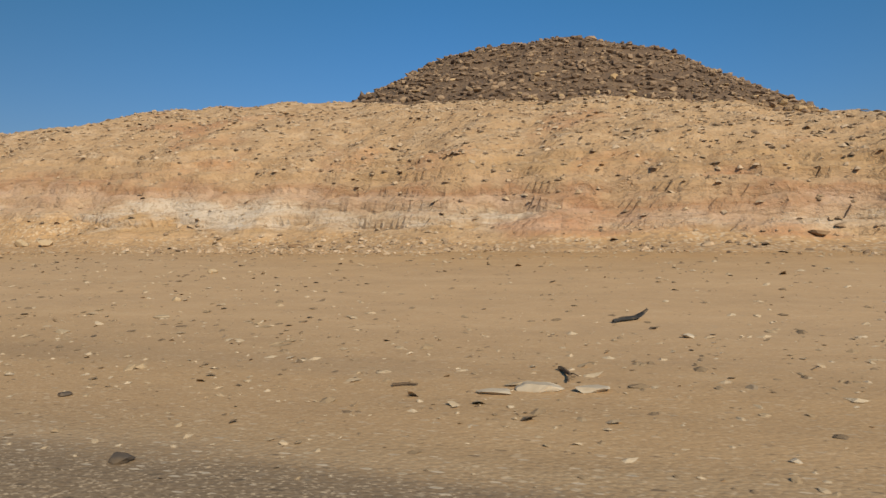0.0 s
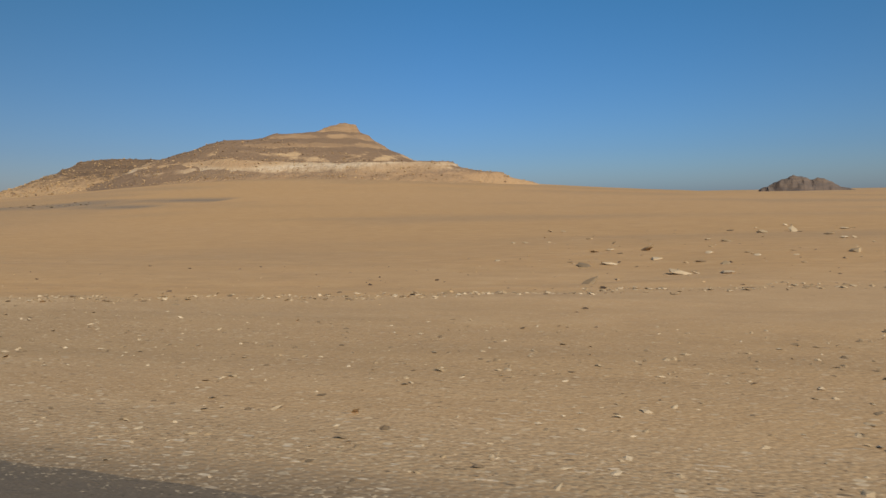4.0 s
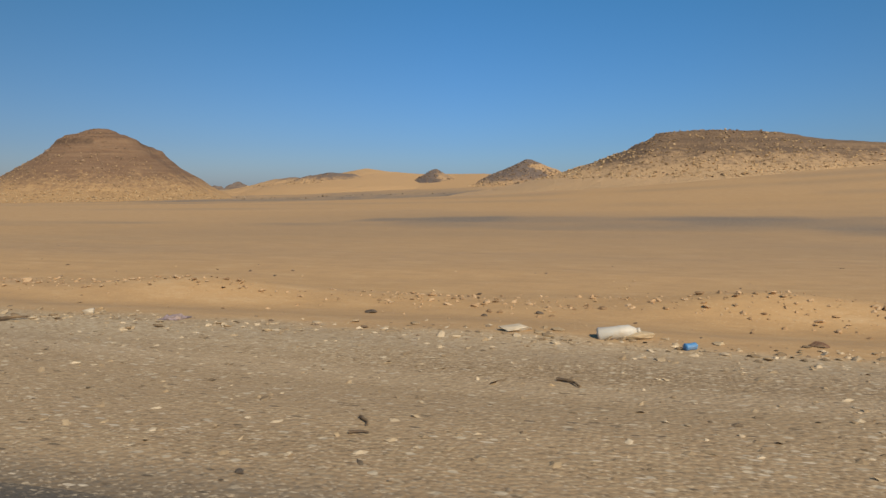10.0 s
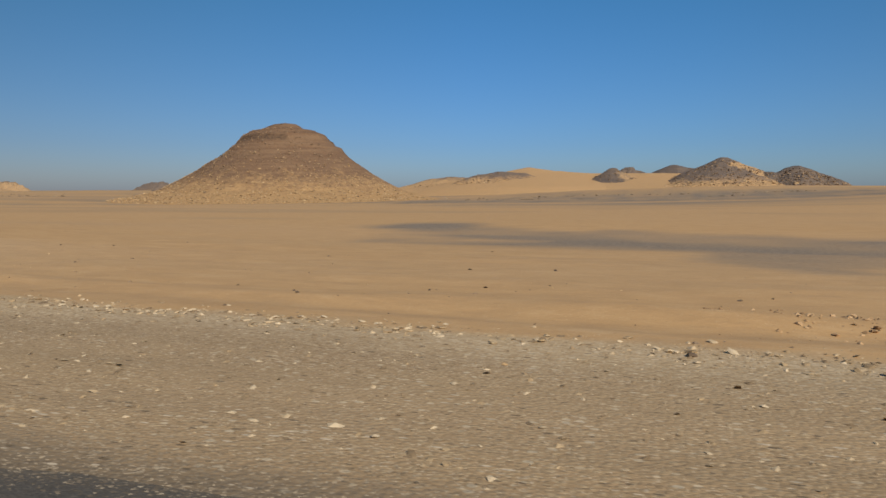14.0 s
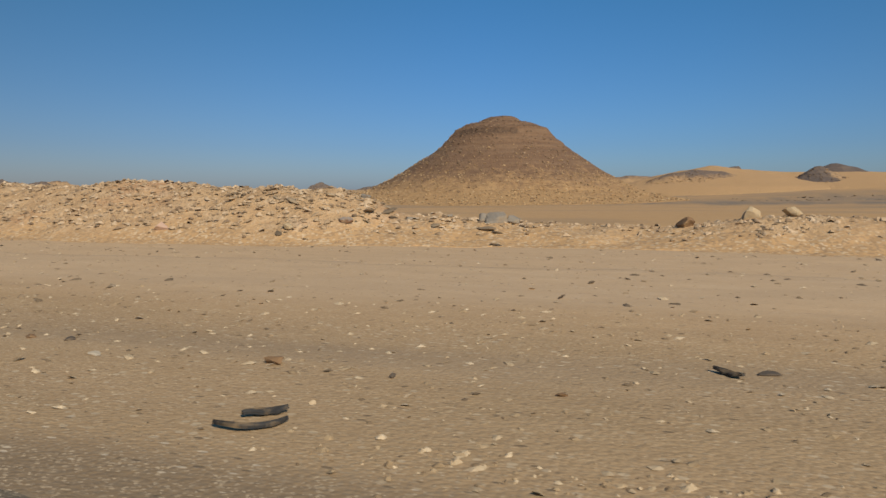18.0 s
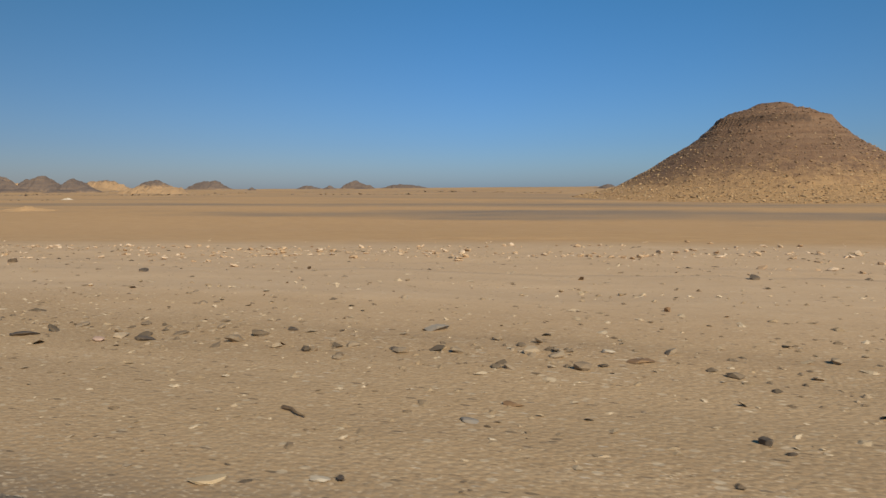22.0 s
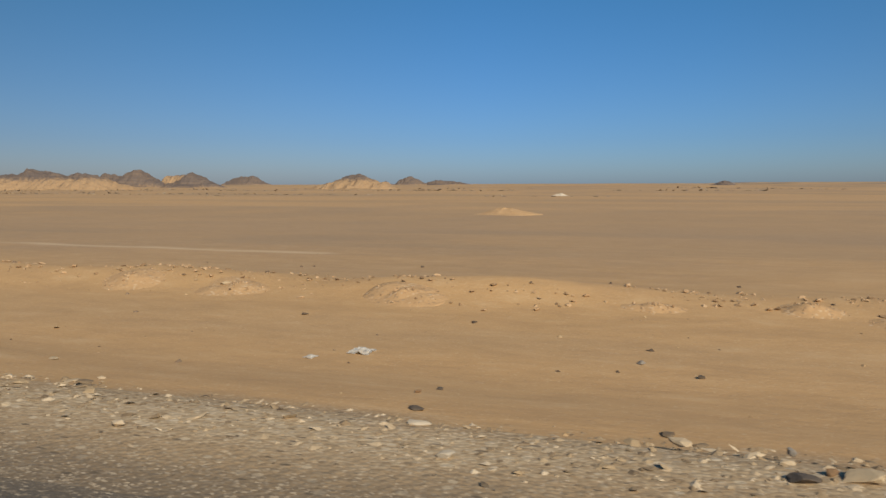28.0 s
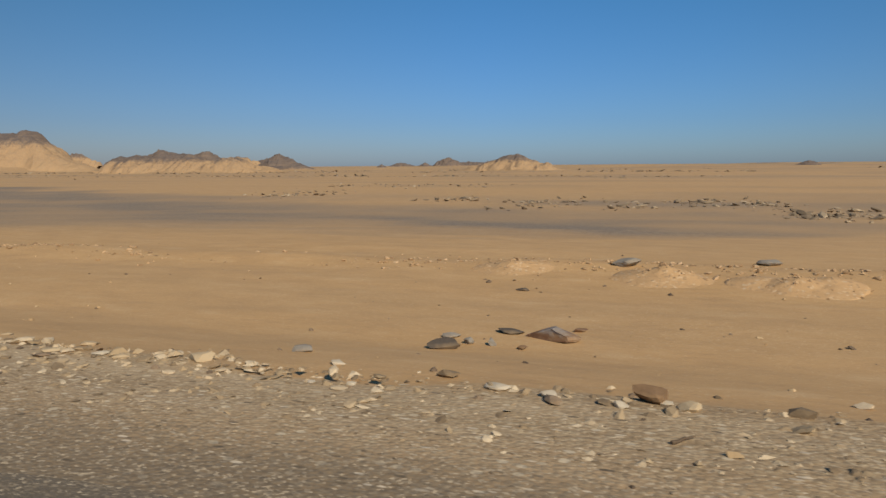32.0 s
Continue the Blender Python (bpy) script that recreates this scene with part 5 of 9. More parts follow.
OPEN = [(-985, -668), (-422, -112)]
clumped("edge_stones", [(-985, -872)], 2600, lambda x: edge(x) - 0.12, 0.20, 0.05, 0.18, 2.8, M_CHIP, "chunky pale stones along the gravel shoulder's edge", 445, 0.35, 0.42)
clumped("edge_stones", OPEN, 54000, lambda x: edge(x) - 0.20, 0.26, 0.02, 0.12, 3.6, M_CHIP, "uneven row of pale stones along the gravel shoulder's edge", 431, 0.6, 0.28)
clumped("edge_stones", OPEN, 900, lambda x: edge(x) - 0.08, 0.25, 0.03, 0.15, 3.2, M_DARKROCK, "dark stones along the gravel shoulder's edge", 441, 0.2)
clumped("sand_pebbles", OPEN, 5200, lambda x: edge(x) + 3.2, 2.3, 0.02, 0.08, 4.2, M_SCREE, "small stones scattered over sand", 433, 0.35)
clumped("sand_pebbles", OPEN, 4200, lambda x: edge(x) + 5.0, 3.5, 0.025, 0.11, 3.8, M_DARKROCK, "small dark stones scattered over sand", 437, 0.35)
M_CLOD = rock_mat("sandy_clod", (0.20, 0.125, 0.066), (0.40, 0.255, 0.135), (0.49, 0.335, 0.195))
clumped("ridge_clods", [(-985, -715), (-395, -160)], 34000, lambda x: np.interp(x, [-960, -880, -800, -700, -400, -320, -240, -170], [12.0, 11.9, 10.6, 11.5, 10.0, 9.8, 11, 12]), 0.55, 0.025, 0.12, 3.2, M_CLOD, "broken clods and stones along the low sand ridge", 451, 0.16, 0.45)
clumped("windrow_stones", [(-108, -30)], 14000, lambda x: 3.86 + 0.1 * np.sin(x * 0.09), 0.13, 0.015, 0.06, 3.0, M_CHIP, "graded row of cream stones beside the road", 461, 0.3)
clumped("windrow_stones", [(-530, -485)], 2600, lambda x: 3.35 + 0.1 * np.sin(x * 0.2), 0.13, 0.02, 0.07, 3.0, M_CHIP, "graded row of cream stones on flat ground", 467, 0.3)
clumped("windrow_stones", [(-700, -560)], 3000, lambda x: 9.0 + 0.6 * np.sin(x * 0.05), 0.5, 0.02, 0.10, 3.0, M_CHIP, "loose row of cream stones on flat ground", 463, 0.3)

# ---- thin broken ledge rows far out on the plain, dark rock for their shadow ----
def rock_ledge(x0, x1, y0, slant, n, seed, smax):
    g = np.random.default_rng(seed)
    x = g.uniform(x0, x1, n)
    keep = fbm(x / 45, 0 * x + seed, 3, seed % 19) > -0.10
    x = x[keep]
    y = y0 + slant * (x - x0) + 9 * fbm(x / 60, 0 * x, 3, seed % 23) + g.normal(0, 1.2, len(x))
    scatter("rock_ledge", x, y, 0.4 + smax * g.random(len(x)) ** 2, M_OUTCROP, ROCKS, ICO_F, "thin broken ledge on the plain, dark rock in place of its shadow", seed, flat=0.3, sink=0.3, stretch=2.5, category="outcrop")


for k, (x0, x1, y0, slant, n, smax) in enumerate([(-1500, -900, 215, 0.02, 330, 0.9), (-1650, -980, 262, -0.03, 380, 1.2), (-1750, -800, 318, 0.03, 480, 1.5), (-1500, -760, 390, -0.05, 420, 1.8),
                                                 (-1350, -700, 470, 0.04, 400, 2.2), (-640, -360, 292, 0.10, 260, 0.9), (-600, -330, 335, 0.05, 300, 1.2), (-1100, -820, 168, 0.03, 150, 0.6)]):
    rock_ledge(x0, x1, y0, slant, n, 480 + k, smax)
for k, (xr, n) in enumerate([((-668, -425), 2200), ((-105, 40), 700)]):
    strip("dark_flecks", n, xr, lambda x: (4 + 0 * x, 18 + 0 * x), 0.03, 0.15, 3.0, "small dark stones scattered on flat ground", 471 + k, M_OUTCROP, CHIPS, CHIP_F)
clumped("debris_row", [(-670, -590)], 1600, lambda x: 5.6 + 0.0 * x, 0.35, 0.025, 0.18, 3.0, M_OUTCROP, "row of dark stones and grit on flat ground", 491, 0.3)
clumped("pale_rubble", [(-665, -585)], 5200, lambda x: 15.5 + 0.0 * x, 1.6, 0.03, 0.2, 3.5, M_RUBBLE, "low spread of pale rubble", 493, 0.2)
clumped("toe_stones", [(-99, 30)], 12000, lambda x: 17.6 + 0.5 * np.sin(x * 0.2), 0.8, 0.025, 0.16, 3.8, M_RUBBLE, "crumbled stones along the foot of the bank", 495, 0.3)

g = np.random.default_rng(483)
x = g.uniform(-674.5, -661.5, 520)
y = 13.7 + 0.4 * np.sin(x * 0.6) + road_y(x) + g.normal(0, 0.28, 520)
scatter("chalky_ledge", x, y, 0.06 + 0.26 * g.random(520) ** 3, M_BROKEN, ROCKS, ICO_F, "low broken ledge of chalky limestone in sand", 484, flat=0.4, sink=0.3, stretch=1.6, category="outcrop")
g = np.random.default_rng(497)
x = g.uniform(-524, -436, 420)
x = x[fbm(x / 6, 0 * x, 3, 37) > -0.05]
y = 20.0 + road_y(x) + g.normal(-0.6, 1.0, len(x))
r = scatter("rubble", x, y, 0.12 + 0.42 * g.random(len(x)) ** 2.5, M_OUTCROP, ROCKS, ICO_F, "", 498, flat=0.32, sink=0.25, stretch=1.4, height=berm_z)
r.parent = rubble_berm
tagged(r, kind="stuff")
strip("pale_field_rocks", 600, (-122, -84), lambda x: (13 + 0 * x, 33 + 0 * x), 0.05, 0.45, 5.0, "pale rocks scattered past the end of the bank", 511, M_CHIP, ROCKS, ICO_F)

g = np.random.default_rng(521)
x, u = g.uniform(-98, -62, 1500), g.uniform(18, 32, 1500)
y = u + road_y(x)
ok = bank_z(x, y) > ground_z(x, y) + 0.15
x, y = x[ok], y[ok]
r = scatter("pale_rubble", x, y, 0.12 + 0.32 * g.random(len(x)) ** 3.5, M_RUBBLE, ROCKS, ICO_F, "", 522, flat=0.6, sink=0.25, height=bank_z)
r.parent = road_cutting
tagged(r, kind="stuff")
# ---- loose things: shapes ----
def part(name, me, parent, label=""):
    ob = new(name, me)
    ob.parent = parent
    return tagged(ob, label)


def colour_mat(name, a, b, scale, rough=0.85, distance=0.01, spec=0.25):
    def build(nt, bsdf):
        n = noise_tex(nt, coords(nt), scale, 5, 0.65)
        w = noise_tex(nt, coords(nt), scale * 0.22, 3, 0.5)
        col = mix(nt, n, a, b)
        dusty = ramp(nt, w, [(0.5, (0, 0, 0)), (0.72, (1, 1, 1))])
        nt.links.new(mix(nt, maths(nt, "MULTIPLY", dusty, 0.4), col, (0.42, 0.28, 0.14)), bsdf.inputs["Base Color"])
        bsdf.inputs["Specular IOR Level"].default_value = spec
        bump(nt, bsdf, n, 0.6, distance)
    return material(name, build, rough)


def two_tone(name, top, foot):
    """Stone with a grey weathered crust; reddish-brown foot, darkened for the shade there."""
    def build(nt, bsdf):
        n = noise_tex(nt, coords(nt), 16, 5, 0.7)
        z = nt.nodes.new("ShaderNodeSeparateXYZ")
        nt.links.new(coords(nt), z.inputs["Vector"])
        crust = ramp(nt, maths(nt, "ADD", maths(nt, "MULTIPLY", z.outputs["Z"], 5.0), maths(nt, "MULTIPLY", maths(nt, "SUBTRACT", n, 0.5), 1.0)), [(0.30, (0, 0, 0)), (0.50, (1, 1, 1))])
        col = mix(nt, crust, foot, top)
        dust = ramp(nt, noise_tex(nt, coords(nt), 5, 4), [(0.45, (0, 0, 0)), (0.7, (0.5, 0.5, 0.5))])
        nt.links.new(mix(nt, dust, col, (0.40, 0.28, 0.16)), bsdf.inputs["Base Color"])
        bump(nt, bsdf, n, 0.8, 0.02)
    return material(name, build, 0.9)


TONES = {
    "pale": (colour_mat("pale_limestone", (0.35, 0.255, 0.15), (0.51, 0.395, 0.25), 14), "cream limestone"),
    "white": (colour_mat("white_limestone", (0.36, 0.285, 0.195), (0.58, 0.50, 0.38), 9), "chalky white"),
    "dark": (colour_mat("dark_basalt", (0.055, 0.045, 0.036), (0.13, 0.10, 0.075), 14), "dark brown"),
    "grey": (colour_mat("grey_rock", (0.17, 0.15, 0.125), (0.30, 0.26, 0.21), 14), "dull grey"),
    "purple": (two_tone("purple_sandstone", (0.26, 0.225, 0.20), (0.175, 0.095, 0.055)), "grey and rusty"),
    "brown": (colour_mat("brown_sandstone", (0.15, 0.088, 0.045), (0.28, 0.17, 0.09), 14), "rusty brown"),
    "pink": (colour_mat("pink_sandstone", (0.40, 0.255, 0.185), (0.52, 0.365, 0.275), 14), "pinkish"),
}
M_TYRE = colour_mat("worn_tyre_rubber", (0.018, 0.017, 0.017), (0.04, 0.037, 0.034), 40, rough=0.7, spec=0.4)
M_WOOD = colour_mat("dry_wood", (0.075, 0.05, 0.03), (0.16, 0.11, 0.07), 30)
M_PLANK = colour_mat("orange_plank", (0.42, 0.20, 0.055), (0.55, 0.29, 0.09), 25)
M_SACK = colour_mat("woven_sack", (0.40, 0.345, 0.255), (0.55, 0.49, 0.38), 90, rough=0.7)
M_WHITEPLASTIC = colour_mat("white_plastic", (0.42, 0.38, 0.31), (0.58, 0.54, 0.47), 20, rough=0.5, spec=0.5)
M_BLUE = colour_mat("blue_plastic", (0.04, 0.16, 0.36), (0.10, 0.28, 0.50), 20, rough=0.5, spec=0.5)
M_VIOLET = colour_mat("faded_mauve_cloth", (0.22, 0.165, 0.17), (0.35, 0.27, 0.26), 60)
M_CLOTH = colour_mat("cream_cloth", (0.50, 0.33, 0.17), (0.62, 0.46, 0.28), 40)
M_RED = colour_mat("red_cloth", (0.44, 0.15, 0.075), (0.55, 0.24, 0.13), 40)
M_WEED = colour_mat("dry_weed", (0.07, 0.065, 0.03), (0.14, 0.12, 0.055), 40)

def ball(levels):
    bm = bmesh.new()
    bmesh.ops.create_icosphere(bm, subdivisions=levels, radius=1.0)
    out = np.array([v.co[:] for v in bm.verts]), np.array([[v.index for v in f.verts] for f in bm.faces])
    bm.free()
    return out


BALL_V, BALL_F = ball(4)
FINE, COARSE = ball(3), ball(2)


def spot(x, u):
    x, u = float(x), float(u)
    y = u + float(road_y(x))
    return x, y, float(surface_z(np.array([x]), np.array([y]))[0])


def surface_z(x, y):
    """The ground, or the bank or berm that lies on it."""
    u = y - road_y(x)
    z = ground_z(x, y)
    z = np.where((x > -100) & (x < 60) & (u > 17.2), np.maximum(z, bank_z(x, y)), z)
    return np.where((x > -592) & (x < -430) & (u > 14.6) & (u < 26.8), np.maximum(z, berm_z(x, y)), z)


def boulder_mesh(name, w, d, h, seed, mat, chips=15, lumpy=0.10):
    g = np.random.default_rng(seed)
    v, faces = FINE if w > 0.3 else COARSE
    for _ in range(chips):
        n = g.normal(size=3) * (1, 1, 0.8)
        n /= np.linalg.norm(n)
        c = g.uniform(0.34, 0.74)
        v = v - np.outer(np.maximum(v @ n - c, 0) * 0.98, n)
    lump = np.array([noise.noise(Vector(q) * 1.7 + Vector((seed % 97, seed % 31, 0))) for q in v])
    grit = np.array([noise.noise(Vector(q) * 6.5 + Vector((0, seed % 57, seed % 13))) for q in v])
    v = v * (1 + lumpy * lump + 0.05 * grit)[:, None]
    v = (v - v.min(0)) / (v.max(0) - v.min(0))
    v = (v - (0.5, 0.5, 0.22)) * (w, d, h * 1.28)
    return mesh_from(name, v, faces, mat, False)


def rock(x, u, w, h, tone, seed, name="rock", deep=0.75):
    mat, words = TONES[tone]
    name = "cobble" if name == "rock" and w < 0.17 else name
    h = h * (0.62 if tone in ("white", "pale") else 0.8) if w < 0.30 else h
    px, py, pz = spot(x, u)
    ob = new(name, boulder_mesh(name, w, w * deep, h, seed, mat))
    g = np.random.default_rng(seed + 9)
    ob.matrix_basis = pose(px, py, pz, 0, 0, g.uniform(-35, 35))
    size = "large" if w > 0.45 else "small" if w < 0.16 else "fist-sized" if w < 0.25 else "head-sized"
    return tagged(ob, f"{size} {words} {name.replace('_', ' ')} lying on dusty ground", "rock", group="loose rocks")


def slab(x, u, w, h, tone, seed):
    return rock(x, u, w, h, tone, seed, name="stone_slab", deep=0.6)


def sweep(name, path, section, mat, closed=True):
    """Carry the cross-section (functions of the way along) down a path of points."""
    rows = []
    n = len(path)
    for i, q in enumerate(path):
        a, b = path[max(i - 1, 0)], path[min(i + 1, n - 1)]
        t = (Vector(b) - Vector(a)).normalized()
        side = t.cross(Vector((0, 0, 1))).normalized()
        up = side.cross(t)
        rows.append([tuple(Vector(q) + side * p[0] + up * p[1]) for p in section(i / (n - 1))])
    k = len(rows[0])
    verts = np.array(rows).reshape(-1, 3)
    bm = bmesh.new()
    vs = [bm.verts.new(v) for v in verts]
    for i in range(n - 1):
        for j in range(k):
            bm.faces.new((vs[i * k + j], vs[i * k + (j + 1) % k], vs[(i + 1) * k + (j + 1) % k], vs[(i + 1) * k + j]))
    bm.faces.new(vs[:k][::-1])
    bm.faces.new(vs[-k:])
    me = bpy.data.meshes.new(name)
    bmesh.ops.recalc_face_normals(bm, faces=bm.faces)
    bm.to_mesh(me)
    bm.free()
    me.materials.append(mat)
    return me


def line_between(x1, u1, x2, u2, bend, lift, seed, n=18, wob=0.02):
    a, b = Vector(spot(x1, u1)), Vector(spot(x2, u2))
    run = b - a
    side = Vector((-run.y, run.x, 0))
    g = np.random.default_rng(seed)
    ph = g.uniform(0, 6, 3)
    out = []
    for i in range(n):
        k = i / (n - 1)
        w = wob * (math.sin(5 * k + ph[0]) + 0.6 * math.sin(11 * k + ph[1]))
        q = a + run * k + side * (bend * 4 * k * (1 - k) + w)
        out.append((q.x - a.x, q.y - a.y, q.z - a.z + lift(k)))
    return a, out


def tyre_shred(x1, u1, x2, u2, width, bend, curl, seed):
    """A torn strip of tread, ribbed along its length, with one end curled up."""
    L = math.hypot(x2 - x1, u2 - u1)
    base, path = line_between(x1, u1, x2, u2, bend, lambda k: 0.02 + curl * L * max(0, k - 0.55) ** 2 * 2 + 0.008 * math.sin(5 * k + seed), seed, wob=0.005)
    def cut(k):
        w = width * (0.25 + 0.75 * min(1, 3 * k, 4 * (1 - k) + 0.1)) / 2 * (1 + 0.12 * math.sin(17 * k + seed))
        th = 0.012
        top = [(w - 2 * w * j / 8, th * (1 if j % 2 else 0.35) + th) for j in range(9)]
        return [(-w, 0), (-w * 0.5, -0.002), (w * 0.5, -0.002), (w, 0)] + top
    ob = new("tyre_shred", sweep("tyre_shred", path, cut, M_TYRE))
    ob.location = base
    return tagged(ob, "torn black strip of tyre tread on the roadside", "tyre piece", group="tyre pieces")


def stick(x1, u1, x2, u2, thick, bend, seed, fork=True):
    L = math.hypot(x2 - x1, u2 - u1)
    base, path = line_between(x1, u1, x2, u2, bend, lambda k: thick * 0.6 + 0.018 * L * math.sin(3.1 * k) ** 2, seed, 14, 0.03)
    def ring(k):
        r = thick * (1.0 - 0.65 * k) / 2 + 0.002
        return [(r * math.cos(a), r * math.sin(a)) for a in (0, 1.05, 2.1, 3.14, 4.19, 5.24)]
    ob = new("stick", sweep("stick", path, ring, M_WOOD))
    ob.location = base
    if fork and L > 0.3:
        q, r = Vector(path[8]), Vector(path[13])
        d = (r - q) * 0.6
        tip = q + Vector((d.x * 0.8 - d.y * 0.6, d.y * 0.8 + d.x * 0.6, 0.05 * L))
        way = [tuple(q.lerp(tip, k / 5) + Vector((0, 0, 0.02 * L * math.sin(k)))) for k in range(6)]
        part("twig", sweep("twig", way, lambda k: [(p[0] * 0.5, p[1] * 0.5) for p in ring(0.4 + 0.6 * k)], M_WOOD), ob)
    return tagged(ob, "dry dark weathered stick lying on gravel", "stick", group="dry sticks")


def crumple(name, w, d, h, seed, mat, n=18, thick=0.006):
    """A creased sheet: a height field of folds with a ragged outline and a real thickness."""
    g = np.random.default_rng(seed)
    s = np.linspace(-1, 1, n)
    A, B = np.meshgrid(s, s, indexing="ij")
    r = 1 + 0.35 * vnoise(A * 2.0 + 5, B * 2.0 + seed, seed % 7)
    Z = h * (0.5 + np.abs(fbm(A * 1.6 + seed, B * 1.6, 3, seed % 11)) * 2.2 - 0.7 * np.hypot(A, B) ** 3)
    X, Y = A * r * w / 2, B * r * d / 2
    top = np.stack([X, Y, np.maximum(Z, 0.004)], -1).reshape(-1, 3)
    bot = top - (0, 0, thick)
    f = grid_faces(n, n)
    rim = np.concatenate([np.arange(n) * n, (n - 1) * n + np.arange(n), np.arange(n)[::-1] * n + n - 1, np.arange(n)[::-1]])
    edge_f = np.stack([rim[:-1], rim[1:], rim[1:] + n * n, rim[:-1] + n * n], -1)
    edge_f = edge_f[edge_f[:, 0] != edge_f[:, 1]]
    return mesh_from(name, np.concatenate([top, bot]), np.concatenate([f, f[:, ::-1] + n * n, edge_f]), mat, True)


def scrap(x, u, w, d, mat, words, seed, name="scrap", h=0.03):
    px, py, pz = spot(x, u)
    ob = new(name, crumple(name, w, d, min(h, 0.13 * w), seed, mat))
    ob.matrix_basis = pose(px, py, pz + 0.006, 0, 0, seed * 37 % 50 - 25)
    return tagged(ob, words, "litter", group="litter")


def pile(x, u, w, h, tone, seed, name="earth_mound", words="low pale heap of sand and gravel", stones=80):
    """A dumped heap, rounded and uneven, with stones on it."""
    g = np.random.default_rng(seed)
    px, py, _ = spot(x, u)
    n, m = 22, 56
    knolls = [(0, 0, 1.0)] + [(g.uniform(-0.55, 0.55), g.uniform(-0.3, 0.3), g.uniform(0.45, 0.85)) for _ in range(3)]
    rr, aa = np.meshgrid(np.linspace(0, 1, n), np.linspace(0, 2 * np.pi, m, endpoint=False), indexing="ij")
    wob = 1 + 0.35 * vnoise(np.cos(aa) * 1.3 + seed, np.sin(aa) * 1.3, 2)
    w = w * 1.6
    X, Y = px + rr * wob * np.cos(aa) * w / 2, py + rr * wob * np.sin(aa) * w * 0.34

    rise = 0.38 * h + 0.03 if x < -700 else 0.50 * h + 0.04           # the last heaps sit on the low ridge

    def top(x_, y_):
        q = np.hypot((x_ - px) / (w / 2), (y_ - py) / (w * 0.34))
        body = 0 * q
        for ax, ay, s in knolls:
            body = np.maximum(body, s * np.exp(-4.4 * (((x_ - px) / (w / 2) - ax) ** 2 + 0.8 * ((y_ - py) / (w * 0.34) - ay) ** 2)))
        body = body * (1 + 0.45 * fbm(x_ * 1.6, y_ * 1.6, 4, seed % 13)) + 0.26 * fbm(x_ * 3.6, y_ * 3.6, 4, seed % 17) * np.exp(-3 * q ** 2)
        return ground_z(x_, y_) + rise * body - 0.035 * q

    Z = top(X, Y) - 0.10 * (rr > 0.97)
    i, j = np.meshgrid(np.arange(n - 1), np.arange(m), indexing="ij")
    f = np.stack([i * m + j, (i + 1) * m + j, (i + 1) * m + (j + 1) % m, i * m + (j + 1) % m], -1).reshape(-1, 4)
    ob = new(name, mesh_from(name, np.stack([X, Y, Z], -1).reshape(-1, 3), f, tone, True))
    stony = tone is M_GREYHEAP
    stones = stones if stony else int(stones * 0.6)
    k = g.random(stones) ** 1.1
    a = g.uniform(0, 6.28, stones)
    sx, sy = px + k * np.cos(a) * w * 0.46, py + k * np.sin(a) * w * 0.29
    r = scatter("gravel", sx, sy, 0.02 + 0.08 * min(1, h * 2) * g.random(stones) ** 4, M_RUBBLE if stony else M_CLOD, CHIPS, CHIP_F, "", seed, height=top, sink=0.2)
    r.parent = ob
    tagged(r, kind="stuff")
    return tagged(ob, words, "heap", group="spoil heaps")


def build_heap(a, b):
    def build(nt, bsdf):
        n = noise_tex(nt, coords(nt), 9, 5, 0.7)
        cell = node(nt, "ShaderNodeTexVoronoi", Scale=26.0, Randomness=1.0)
        nt.links.new(coords(nt), cell.inputs["Vector"])
        sep = nt.nodes.new("ShaderNodeSeparateColor")
        nt.links.new(cell.outputs["Color"], sep.inputs["Color"])
        col = mix(nt, n, a, b)
        col = mix(nt, ramp(nt, sep.outputs[0], [(0.90, (0, 0, 0)), (0.95, (0.6, 0.6, 0.6))]), col, (0.27, 0.185, 0.11))         # stones in the heap
        col = mix(nt, ramp(nt, sep.outputs[1], [(0.88, (0, 0, 0)), (0.95, (0.5, 0.5, 0.5))]), col, (0.60, 0.46, 0.31))
        nt.links.new(col, bsdf.inputs["Base Color"])
        bump(nt, bsdf, n, 0.7, 0.03)
    return build


M_HEAP = material("sandy_heap", build_heap((0.42, 0.255, 0.122), (0.51, 0.325, 0.165)), 0.95)
M_PALEHEAP = material("chalky_heap", build_heap((0.425, 0.27, 0.14), (0.53, 0.36, 0.20)), 0.95)
M_GREYHEAP = material("stony_heap", build_heap((0.30, 0.20, 0.11), (0.46, 0.34, 0.21)), 0.95)


def outcrop(x, u, w, d, count, seed, smax=0.42):
    """A patch of dark, broken bedrock just breaking through the sand."""
    g = np.random.default_rng(seed)
    ox = x + g.normal(0, w / 3.2, count)
    oy = u + road_y(ox) + g.normal(0, d / 3.2, count)
    return scatter("rock_outcrop", ox, oy, 0.12 + smax * g.random(count) ** 2.5, M_OUTCROP, ROCKS, ICO_F, "patch of dark broken bedrock breaking through sand", seed, flat=0.4, sink=0.25, category="outcrop", stretch=1.2)




